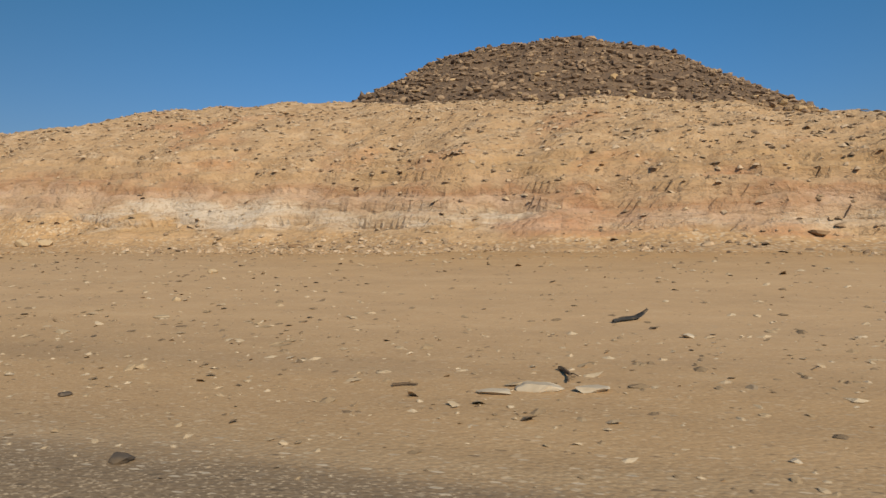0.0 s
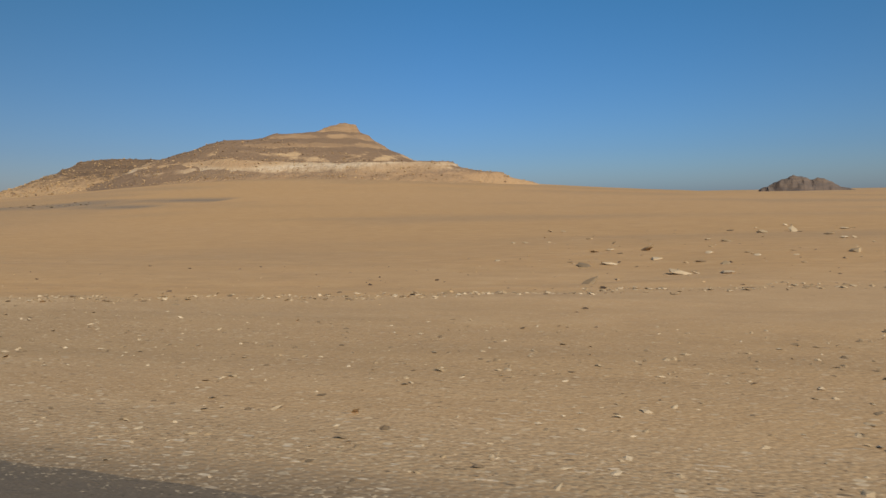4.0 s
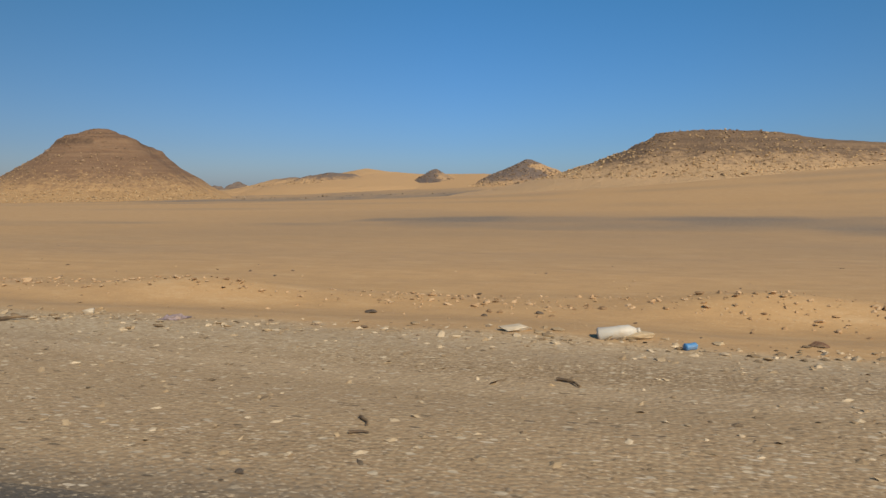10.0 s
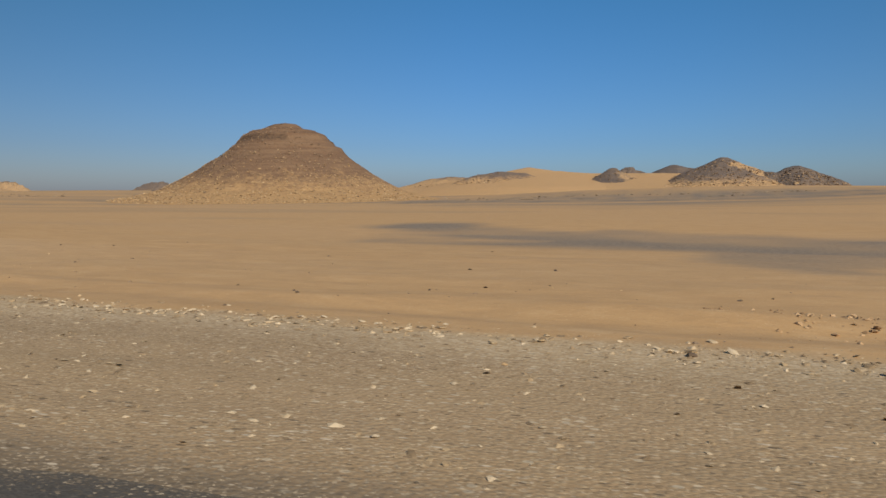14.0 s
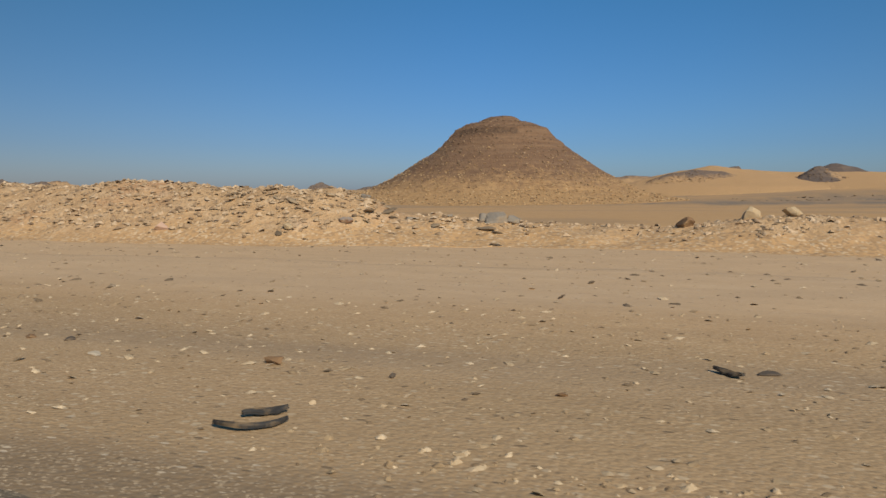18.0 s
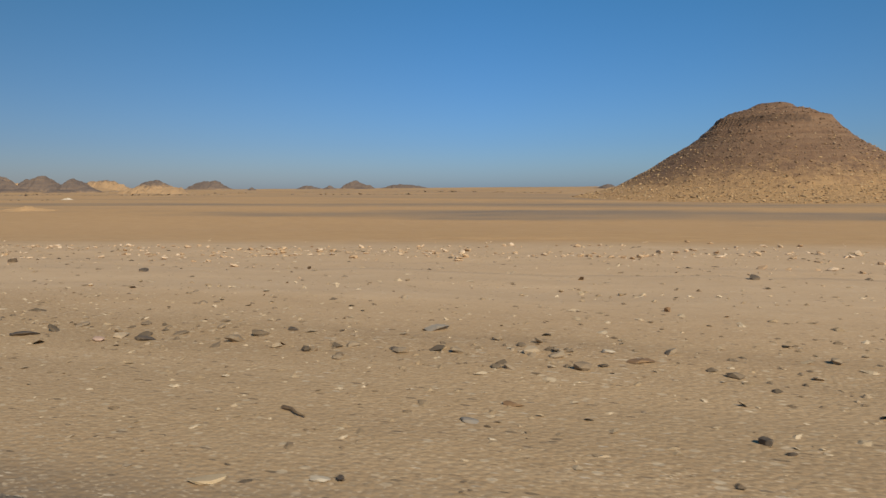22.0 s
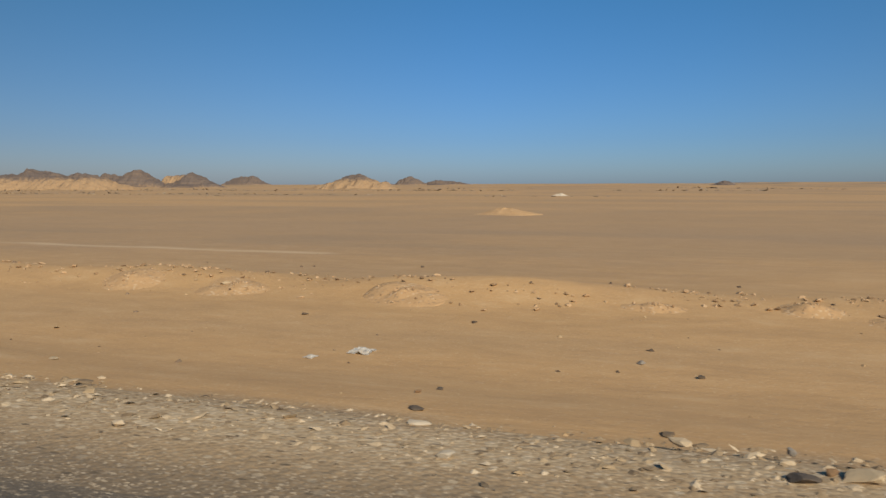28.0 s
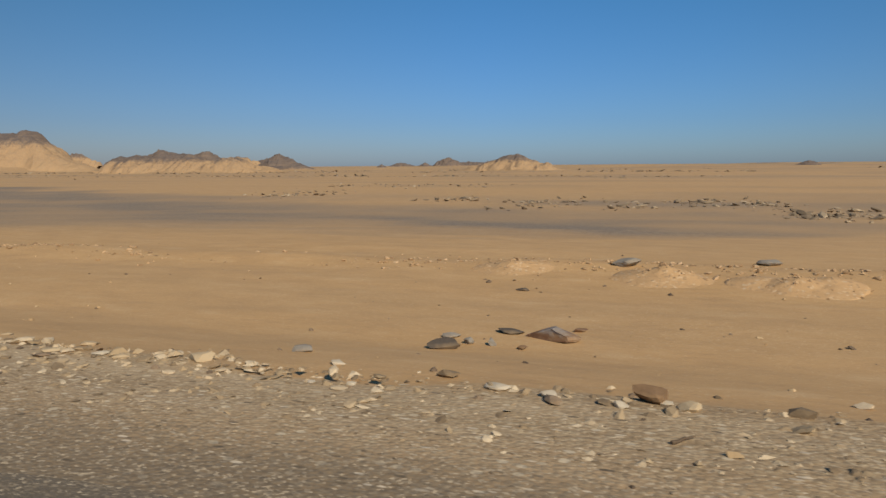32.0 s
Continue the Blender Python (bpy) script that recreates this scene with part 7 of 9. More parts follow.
rock(-453.35, 18.58, 0.32, 0.18, "grey", 1661)
rock(-452.44, 18.55, 0.29, 0.14, "purple", 1668)
rock(-449.30, 18.51, 0.39, 0.12, "grey", 1675)
rock(-449.91, 19.99, 0.35, 0.14, "pale", 1682)
slab(-455.08, 5.07, 0.28, 0.03, "brown", 1689)
rock(-458.60, 16.50, 0.14, 0.07, "dark", 1696)
stick(-485.38, 4.02, -485.21, 4.46, 0.084, 0.02, 1703)
stick(-485.41, 4.14, -485.10, 4.31, 0.051, 0.06, 1710)
scrap(-481.83, 6.79, 0.07, 0.08, M_BLUE, "crushed blue plastic wrapper on the ground", 1717)
scrap(-481.72, 6.73, 0.11, 0.10, M_WHITEPLASTIC, "crumpled white plastic scrap on gravel", 1724)
rock(-487.26, 18.53, 0.21, 0.20, "white", 1731)
rock(-485.73, 19.63, 0.47, 0.33, "grey", 1738)
slab(-480.02, 6.78, 0.19, 0.05, "pink", 1745)
rock(-480.56, 5.65, 0.12, 0.05, "pink", 1752)
rock(-488.75, 9.57, 0.19, 0.06, "dark", 1759)
rock(-486.28, 4.78, 0.14, 0.04, "white", 1766)
rock(-479.35, 11.07, 0.11, 0.05, "dark", 1773)
rock(-492.09, 19.34, 0.51, 0.15, "pale", 1780)
rock(-501.57, 18.96, 0.37, 0.20, "pale", 1787)
rock(-495.29, 19.94, 0.41, 0.23, "pale", 1794)
rock(-490.74, 19.99, 0.35, 0.20, "grey", 1801)
rock(-488.19, 19.99, 0.47, 0.14, "grey", 1808)
stick(-484.18, 2.71, -484.19, 2.75, 0.020, 0.0, 1815)
stick(-483.81, 2.88, -483.75, 2.93, 0.017, 0.05, 1822)
tyre_shred(-512.92, 3.37, -512.55, 3.59, 0.05, -0.25, 0.0, 1829)
tyre_shred(-512.85, 3.56, -512.63, 3.74, 0.09, 0.06, 0.1, 1836)
tyre_shred(-510.03, 5.64, -509.83, 5.45, 0.08, 0.08, 0.1, 1843)
slab(-509.63, 5.67, 0.18, 0.03, "dark", 1850)
rock(-511.04, 4.59, 0.09, 0.03, "brown", 1857)
rock(-513.35, 4.75, 0.16, 0.08, "brown", 1864)
rock(-515.22, 19.99, 0.71, 0.31, "grey", 1871)
rock(-515.65, 19.99, 0.30, 0.25, "grey", 1878)
rock(-514.71, 19.99, 0.40, 0.22, "grey", 1885)
rock(-519.42, 19.99, 0.33, 0.17, "grey", 1892)
rock(-509.99, 19.99, 0.52, 0.28, "brown", 1899)
rock(-507.32, 19.99, 0.58, 0.25, "pale", 1906)
rock(-508.33, 19.99, 0.47, 0.31, "pale", 1913)
rock(-519.28, 18.23, 0.42, 0.17, "purple", 1920)
rock(-520.64, 17.37, 0.35, 0.14, "pale", 1927)
rock(-524.69, 16.95, 0.50, 0.23, "pink", 1934)
rock(-517.77, 19.40, 0.24, 0.13, "grey", 1941)
rock(-516.68, 19.99, 0.17, 0.11, "grey", 1948)
rock(-515.63, 4.94, 0.11, 0.04, "dark", 1955)
rock(-516.10, 4.93, 0.15, 0.04, "brown", 1962)
rock(-512.30, 4.66, 0.05, 0.05, "dark", 1969)
slab(-514.95, 4.55, 0.17, 0.03, "white", 1976)
tyre_shred(-528.12, 2.41, -527.88, 2.53, 0.05, 0.3, 0.2, 1983)
slab(-544.29, 5.90, 0.50, 0.08, "grey", 1990)
rock(-546.39, 5.68, 0.17, 0.07, "brown", 1997)
slab(-542.42, 8.96, 0.20, 0.05, "white", 2004)
rock(-538.50, 18.49, 0.42, 0.20, "dark", 2011)
rock(-543.05, 4.32, 0.08, 0.06, "grey", 2018)
rock(-537.65, 17.77, 0.19, 0.11, "dark", 2025)
rock(-535.90, 17.77, 0.20, 0.10, "white", 2032)
rock(-545.64, 18.43, 0.25, 0.19, "purple", 2039)
rock(-539.88, 6.40, 0.13, 0.05, "white", 2046)
rock(-552.84, 19.25, 0.25, 0.33, "white", 2053)
rock(-540.66, 5.20, 0.11, 0.04, "white", 2060)
slab(-538.82, 17.06, 0.34, 0.06, "dark", 2067)
rock(-538.00, 8.23, 0.12, 0.05, "pale", 2074)
rock(-543.84, 18.60, 0.62, 0.12, "brown", 2081)
tyre_shred(-557.21, 3.97, -557.06, 3.81, 0.06, 0.3, 0.2, 2088)
stick(-556.73, 3.89, -556.54, 3.84, 0.028, 0.1, 2095)
rock(-573.97, 19.75, 0.66, 0.39, "grey", 2102)
tyre_shred(-569.64, 4.99, -569.48, 5.18, 0.05, 0.35, 0.2, 2109)
rock(-569.12, 5.51, 0.13, 0.04, "dark", 2116)
rock(-568.73, 9.24, 0.14, 0.08, "dark", 2123)
rock(-569.41, 10.58, 0.08, 0.11, "white", 2130)
rock(-575.96, 8.12, 0.10, 0.06, "white", 2137)
rock(-574.89, 9.78, 0.12, 0.07, "white", 2144)
stick(-569.66, 4.04, -569.55, 4.00, 0.022, 0.08, 2151)
rock(-573.15, 8.38, 0.15, 0.07, "dark", 2158)
rock(-572.61, 8.64, 0.13, 0.04, "brown", 2165)
slab(-570.00, 6.76, 0.18, 0.03, "dark", 2172)
slab(-568.48, 6.06, 0.20, 0.03, "grey", 2179)
rock(-571.61, 6.79, 0.09, 0.05, "dark", 2186)
rock(-576.05, 20.48, 0.35, 0.09, "dark", 2193)
rock(-565.04, 19.39, 0.31, 0.17, "white", 2200)
rock(-573.86, 4.66, 0.07, 0.03, "dark", 2207)
rock(-574.19, 6.99, 0.08, 0.04, "dark", 2214)
slab(-601.94, 26.73, 0.55, 0.13, "dark", 2221)
slab(-598.69, 3.84, 0.10, 0.03, "brown", 2228)
rock(-599.31, 4.68, 0.07, 0.04, "dark", 2235)
slab(-598.85, 4.14, 0.14, 0.03, "white", 2242)
rock(-604.33, 5.49, 0.14, 0.07, "grey", 2249)
slab(-600.65, 5.28, 0.13, 0.03, "dark", 2256)
slab(-600.10, 6.20, 0.25, 0.03, "brown", 2263)
rock(-601.29, 4.75, 0.08, 0.03, "grey", 2270)
rock(-606.09, 13.18, 0.11, 0.08, "white", 2277)
rock(-598.40, 4.20, 0.05, 0.03, "dark", 2284)
slab(-601.88, 2.67, 0.08, 0.03, "brown", 2291)
slab(-601.65, 3.10, 0.06, 0.03, "dark", 2298)
slab(-602.14, 4.61, 0.12, 0.03, "white", 2305)
rock(-608.91, 9.02, 0.15, 0.05, "dark", 2312)
rock(-606.63, 11.38, 0.17, 0.06, "dark", 2319)
slab(-631.38, 6.47, 0.26, 0.07, "grey", 2326)
rock(-628.07, 10.86, 0.14, 0.09, "dark", 2333)
slab(-633.91, 5.36, 0.24, 0.05, "dark", 2340)
rock(-628.72, 4.07, 0.07, 0.05, "dark", 2347)
slab(-634.26, 5.18, 0.18, 0.04, "pink", 2354)
rock(-629.69, 5.90, 0.11, 0.04, "white", 2361)
slab(-630.34, 3.98, 0.14, 0.03, "grey", 2368)
stick(-631.53, 3.87, -631.31, 3.75, 0.024, 0.04, 2375)
slab(-631.32, 2.83, 0.18, 0.03, "pale", 2382)
slab(-630.79, 2.98, 0.10, 0.03, "white", 2389)
rock(-630.70, 3.00, 0.06, 0.03, "dark", 2396)
rock(-632.70, 6.02, 0.10, 0.04, "dark", 2403)
rock(-637.96, 10.00, 0.22, 0.07, "dark", 2410)
rock(-631.44, 5.54, 0.09, 0.03, "dark", 2417)
slab(-629.43, 5.70, 0.24, 0.03, "brown", 2424)
slab(-630.15, 4.34, 0.14, 0.03, "brown", 2431)
rock(-629.24, 8.07, 0.07, 0.07, "brown", 2438)
slab(-628.61, 3.95, 0.05, 0.03, "dark", 2445)
slab(-635.20, 5.23, 0.29, 0.04, "dark", 2452)
rock(-661.86, 4.60, 0.23, 0.13, "dark", 2459)
rock(-661.35, 4.68, 0.21, 0.07, "white", 2466)
rock(-663.07, 5.04, 0.20, 0.07, "white", 2473)
scrap(-661.48, 3.10, 0.14, 0.10, M_VIOLET, "faded mauve plastic sheet half buried in gravel", 2480)
stick(-659.45, 3.84, -659.31, 3.78, 0.024, 0.04, 2487)
slab(-662.31, 8.26, 0.20, 0.03, "dark", 2494)
slab(-660.31, 4.37, 0.11, 0.03, "grey", 2501)
slab(-658.12, 9.14, 0.39, 0.07, "pale", 2508)
pile(-657.8, 11.2, 1.78, 0.43, M_PALEHEAP, 2515)
pile(-662.3, 13.1, 0.97, 0.30, M_PALEHEAP, 2522)
pile(-671.1, 12.8, 1.67, 0.40, M_HEAP, 2529)
pile(-659.7, 12.3, 1.44, 0.14, M_PALEHEAP, 2536)
slab(-661.89, 8.81, 0.33, 0.08, "white", 2543)
slab(-660.85, 6.39, 0.32, 0.04, "white", 2550)
slab(-660.66, 5.79, 0.14, 0.03, "white", 2557)
rock(-663.69, 6.88, 0.09, 0.05, "dark", 2564)
slab(-662.71, 3.35, 0.17, 0.05, "brown", 2571)
slab(-668.45, 15.19, 0.34, 0.06, "brown", 2578)
rock(-658.18, 6.09, 0.18, 0.04, "white", 2585)
stick(-662.34, 6.98, -661.93, 7.21, 0.037, 0.06, 2592)
stick(-663.67, 4.81, -663.28, 5.01, 0.033, 0.03, 2599)
slab(-689.22, 4.01, 0.48, 0.14, "purple", 2606)
rock(-689.05, 4.19, 0.16, 0.09, "pale", 2613)
stick(-693.53, 3.90, -693.19, 4.13, 0.029, 0.02, 2620)
stick(-690.47, 4.80, -690.08, 4.89, 0.029, 0.02, 2627)
tyre_shred(-690.62, 4.23, -690.37, 4.20, 0.05, 0.05, 0.1, 2634)
stick(-690.61, 4.26, -690.65, 4.69, 0.030, 0.05, 2641)
stick(-690.65, 4.69, -690.42, 4.49, 0.024, 0.1, 2648)
stick(-688.10, 4.48, -687.98, 3.95, 0.029, 0.12, 2655)
tyre_shred(-688.98, 3.42, -688.88, 3.19, 0.05, 0.05, 0.0, 2662)
stick(-689.50, 3.40, -689.26, 3.34, 0.017, 0.03, 2669)
rock(-690.62, 3.74, 0.09, 0.05, "white", 2676)
slab(-689.56, 3.25, 0.15, 0.03, "white", 2683)
stick(-691.89, 3.16, -691.78, 3.19, 0.025, 0.03, 2690)
rock(-691.43, 6.13, 0.08, 0.04, "white", 2697)
stick(-688.78, 3.51, -688.52, 3.51, 0.013, 0.06, 2704)
slab(-691.52, 2.45, 0.13, 0.03, "pale", 2711)
rock(-687.85, 4.30, 0.05, 0.03, "dark", 2718)
rock(-690.36, 5.93, 0.12, 0.04, "grey", 2725)
pile(-699.6, 11.9, 1.42, 0.40, M_HEAP, 2732)
pile(-697.6, 11.6, 1.55, 0.40, M_HEAP, 2739)
pile(-695.1, 11.7, 2.01, 0.44, M_PALEHEAP, 2746)
pile(-692.5, 11.7, 1.29, 0.44, M_HEAP, 2753)
pile(-690.5, 11.7, 1.32, 0.26, M_PALEHEAP, 2760)
pile(-688.4, 11.5, 1.54, 0.31, M_PALEHEAP, 2767)
pile(-689.6, 14.8, 1.74, 0.68, M_GREYHEAP, 2774, "stony_mound", "tall heap of dark grey rubble and sand", 160)
pile(-687.9, 15.4, 0.82, 0.22, M_GREYHEAP, 2781)
pile(-693.8, 9.0, 2.04, 0.14, M_HEAP, 2788)
rock(-698.46, 5.39, 0.26, 0.17, "brown", 2795)
rock(-696.69, 5.98, 0.52, 0.21, "pale", 2802)
rock(-696.38, 5.28, 0.22, 0.08, "grey", 2809)
rock(-695.92, 5.59, 0.17, 0.08, "grey", 2816)
rock(-695.48, 5.61, 0.16, 0.05, "purple", 2823)
tyre_shred(-722.42, 3.36, -722.07, 3.83, 0.05, 0.05, 0.05, 2830)
rock(-719.82, 3.66, 0.08, 0.04, "dark", 2837)
tyre_shred(-719.59, 3.89, -719.39, 3.78, 0.05, 0.05, 0.1, 2844)
stick(-719.40, 3.80, -719.32, 3.80, 0.019, 0.02, 2851)
rock(-718.50, 4.07, 0.05, 0.04, "dark", 2858)
rock(-718.49, 3.83, 0.07, 0.04, "dark", 2865)
slab(-718.92, 4.38, 0.16, 0.05, "purple", 2872)
stick(-720.47, 3.37, -720.22, 3.13, 0.019, 0.05, 2879)
stick(-720.24, 3.94, -720.26, 4.22, 0.021, 0.1, 2886)
rock(-720.62, 3.95, 0.06, 0.03, "white", 2893)
rock(-719.02, 4.06, 0.07, 0.03, "white", 2900)
rock(-718.75, 3.91, 0.09, 0.04, "pale", 2907)
rock(-721.18, 4.27, 0.05, 0.03, "dark", 2914)
pile(-727.8, 10.1, 3.34, 0.49, M_HEAP, 2921)
pile(-724.0, 10.7, 1.06, 0.14, M_HEAP, 2928)
pile(-722.1, 10.6, 1.36, 0.29, M_PALEHEAP, 2935)
pile(-719.6, 10.8, 1.47, 0.31, M_PALEHEAP, 2942)
pile(-717.3, 10.8, 1.61, 0.34, M_PALEHEAP, 2949)
pile(-719.9, 9.2, 1.27, 0.13, M_PALEHEAP, 2956)
slab(-719.27, 5.53, 0.07, 0.03, "white", 2963)
rock(-793.95, 3.73, 0.09, 0.09, "grey", 2970)
rock(-794.71, 3.49, 0.14, 0.07, "brown", 2977)
rock(-793.45, 3.74, 0.12, 0.07, "white", 2984)
rock(-794.69, 3.90, 0.09, 0.05, "white", 2991)
rock(-793.81, 4.37, 0.06, 0.04, "white", 2998)
rock(-794.83, 3.24, 0.09, 0.03, "pale", 3005)
rock(-793.13, 3.78, 0.12, 0.04, "white", 3012)
pile(-801.0, 10.0, 0.90, 0.21, M_HEAP, 3019)
pile(-798.9, 9.9, 1.13, 0.22, M_HEAP, 3026)
pile(-797.4, 10.0, 0.82, 0.21, M_HEAP, 3033)
pile(-791.7, 10.2, 1.18, 0.22, M_HEAP, 3040)
pile(-790.1, 10.0, 1.61, 0.35, M_HEAP, 3047)
slab(-807.52, 4.33, 0.12, 0.03, "dark", 3054)
slab(-807.30, 3.78, 0.15, 0.03, "white", 3061)
scrap(-809.44, 6.35, 0.11, 0.12, M_WHITEPLASTIC, "small scrap of white paper on sand", 3068)
scrap(-809.02, 6.70, 0.23, 0.24, M_WHITEPLASTIC, "torn white plastic sheet lying on sand", 3075)
rock(-807.74, 4.97, 0.06, 0.03, "brown", 3082)
rock(-807.66, 5.26, 0.06, 0.03, "dark", 3089)
rock(-805.27, 3.55, 0.16, 0.05, "dark", 3096)
rock(-805.00, 3.67, 0.20, 0.09, "pale", 3103)
rock(-805.27, 3.94, 0.05, 0.05, "grey", 3110)
rock(-805.13, 3.69, 0.07, 0.05, "brown", 3117)
pile(-809.7, 9.8, 1.06, 0.30, M_HEAP, 3124)
pile(-806.1, 10.0, 0.70, 0.18, M_HEAP, 3131)
pile(-804.1, 10.3, 0.83, 0.21, M_HEAP, 3138)
pile(-814.9, 9.9, 1.18, 0.23, M_HEAP, 3145)
pile(-812.7, 9.9, 1.12, 0.21, M_HEAP, 3152)
rock(-813.01, 9.97, 0.19, 0.13, "pale", 3159)
rock(-812.57, 10.02, 0.15, 0.09, "pale", 3166)
rock(-806.16, 7.05, 0.10, 0.05, "grey", 3173)
rock(-805.61, 6.67, 0.08, 0.04, "dark", 3180)
slab(-811.43, 5.04, 0.14, 0.03, "pale", 3187)
rock(-806.98, 3.32, 0.10, 0.05, "white", 3194)
rock(-819.61, 4.41, 0.19, 0.05, "brown", 3201)
rock(-838.33, 4.45, 0.10, 0.07, "white", 3208)
rock(-838.33, 4.68, 0.14, 0.08, "white", 3215)
rock(-837.92, 4.40, 0.23, 0.08, "white", 3222)
slab(-837.35, 4.07, 0.23, 0.03, "brown", 3229)
rock(-834.62, 4.09, 0.07, 0.03, "white", 3236)
rock(-834.41, 3.89, 0.09, 0.04, "pale", 3243)
rock(-834.49, 3.99, 0.06, 0.04, "grey", 3250)
rock(-838.22, 10.14, 0.09, 0.07, "white", 3257)
pile(-845.4, 10.3, 1.59, 0.29, M_HEAP, 3264)
pile(-841.9, 10.4, 1.18, 0.27, M_HEAP, 3271)
pile(-840.1, 10.5, 1.23, 0.20, M_HEAP, 3278)
pile(-838.0, 10.6, 0.90, 0.23, M_HEAP, 3285)
pile(-836.5, 10.4, 1.02, 0.27, M_HEAP, 3292)
pile(-834.4, 10.2, 1.56, 0.33, M_HEAP, 3299)
pile(-832.5, 10.1, 1.38, 0.35, M_GREYHEAP, 3306)
rock(-832.74, 10.73, 0.27, 0.08, "dark", 3313)
rock(-836.36, 10.37, 0.15, 0.08, "dark", 3320)
rock(-835.62, 4.51, 0.07, 0.03, "dark", 3327)
slab(-836.28, 2.78, 0.10, 0.03, "white", 3334)
slab(-836.55, 2.94, 0.08, 0.03, "pale", 3341)
rock(-866.59, 4.41, 0.15, 0.11, "purple", 3348)
rock(-865.89, 3.89, 0.12, 0.07, "white", 3355)
rock(-863.12, 4.08, 0.14, 0.05, "white", 3362)
rock(-863.24, 3.88, 0.09, 0.04, "pale", 3369)
slab(-862.93, 3.87, 0.22, 0.06, "grey", 3376)
slab(-864.21, 3.22, 0.09, 0.03, "dark", 3383)
rock(-865.87, 2.46, 0.13, 0.09, "dark", 3390)
slab(-866.20, 2.65, 0.22, 0.05, "brown", 3397)
rock(-862.33, 3.87, 0.10, 0.05, "pale", 3404)
rock(-866.44, 4.29, 0.10, 0.06, "white", 3411)
slab(-864.99, 3.10, 0.19, 0.03, "brown", 3418)
pile(-861.8, 9.7, 2.34, 0.49, M_HEAP, 3425, "sand_mound", "broad orange sand heap with dark stones", 140)
pile(-864.0, 10.3, 0.89, 0.26, M_PALEHEAP, 3432)
pile(-865.7, 10.5, 0.96, 0.18, M_HEAP, 3439)
pile(-867.2, 10.4, 0.81, 0.15, M_HEAP, 3446)
pile(-874.3, 10.6, 0.98, 0.25, M_HEAP, 3453)
pile(-871.7, 10.8, 0.83, 0.15, M_HEAP, 3460)
rock(-862.86, 9.24, 0.18, 0.09, "dark", 3467)
rock(-863.18, 4.13, 0.05, 0.04, "dark", 3474)
rock(-896.49, 3.77, 0.33, 0.17, "white", 3481)
rock(-894.12, 4.01, 0.16, 0.06, "pale", 3488)
slab(-894.28, 3.84, 0.16, 0.04, "pale", 3495)
rock(-892.53, 4.01, 0.17, 0.09, "white", 3502)
rock(-891.27, 4.14, 0.11, 0.08, "white", 3509)
slab(-891.37, 3.90, 0.19, 0.05, "pale", 3516)
slab(-895.51, 3.92, 0.17, 0.04, "grey", 3523)
slab(-891.81, 3.74, 0.19, 0.04, "grey", 3530)
tyre_shred(-893.89, 2.85, -893.58, 3.10, 0.07, 0.02, 0.1, 3537)
rock(-893.03, 4.20, 0.10, 0.05, "white", 3544)
rock(-892.88, 3.84, 0.08, 0.03, "white", 3551)
rock(-895.88, 3.81, 0.11, 0.04, "white", 3558)
rock(-896.00, 4.06, 0.11, 0.05, "pale", 3565)
rock(-894.81, 4.02, 0.13, 0.06, "brown", 3572)
rock(-892.40, 3.89, 0.06, 0.04, "pale", 3579)
rock(-892.05, 4.39, 0.20, 0.06, "pale", 3586)
rock(-891.12, 4.08, 0.06, 0.06, "dark", 3593)
pile(-899.2, 11.2, 1.86, 0.24, M_HEAP, 3600)
pile(-897.2, 11.2, 1.28, 0.21, M_PALEHEAP, 3607)
pile(-894.1, 10.6, 1.73, 0.22, M_PALEHEAP, 3614)
pile(-891.9, 10.7, 1.79, 0.24, M_HEAP, 3621)
pile(-890.2, 10.8, 1.71, 0.25, M_HEAP, 3628)
rock(-892.06, 12.65, 0.12, 0.09, "white", 3635)
slab(-890.82, 6.62, 0.11, 0.03, "brown", 3642)
rock(-921.32, 4.30, 0.22, 0.12, "brown", 3649)
rock(-921.24, 4.25, 0.12, 0.04, "white", 3656)
rock(-921.09, 4.19, 0.15, 0.07, "pale", 3663)
rock(-921.48, 4.12, 0.10, 0.06, "white", 3670)
rock(-924.53, 4.27, 0.21, 0.10, "pale", 3677)
rock(-925.40, 4.21, 0.13, 0.05, "white", 3684)
rock(-925.88, 4.20, 0.20, 0.04, "pale", 3691)
rock(-924.23, 5.24, 0.19, 0.07, "grey", 3698)
slab(-923.34, 6.40, 0.33, 0.10, "dark", 3705)
rock(-923.15, 6.65, 0.11, 0.09, "grey", 3712)
rock(-922.91, 6.64, 0.10, 0.10, "grey", 3719)
rock(-923.41, 6.89, 0.20, 0.07, "grey", 3726)
rock(-922.59, 6.57, 0.11, 0.05, "brown", 3733)
slab(-922.85, 7.22, 0.30, 0.05, "dark", 3740)
slab(-922.34, 7.12, 0.60, 0.13, "purple", 3747)
rock(-922.14, 7.51, 0.16, 0.05, "purple", 3754)
stick(-921.19, 3.58, -921.07, 3.71, 0.019, 0.02, 3761)
rock(-923.62, 4.70, 0.11, 0.05, "white", 3768)
rock(-922.26, 4.24, 0.18, 0.05, "white", 3775)
rock(-921.92, 4.18, 0.10, 0.05, "white", 3782)
rock(-923.20, 4.06, 0.07, 0.04, "white", 3789)
rock(-923.27, 9.81, 0.19, 0.06, "dark", 3796)
rock(-923.48, 4.03, 0.08, 0.03, "white", 3803)
pile(-923.8, 11.5, 1.14, 0.26, M_HEAP, 3810)
pile(-921.3, 11.1, 1.29, 0.38, M_HEAP, 3817, "sand_mound", "sand heap with grey rocks on top", 90)
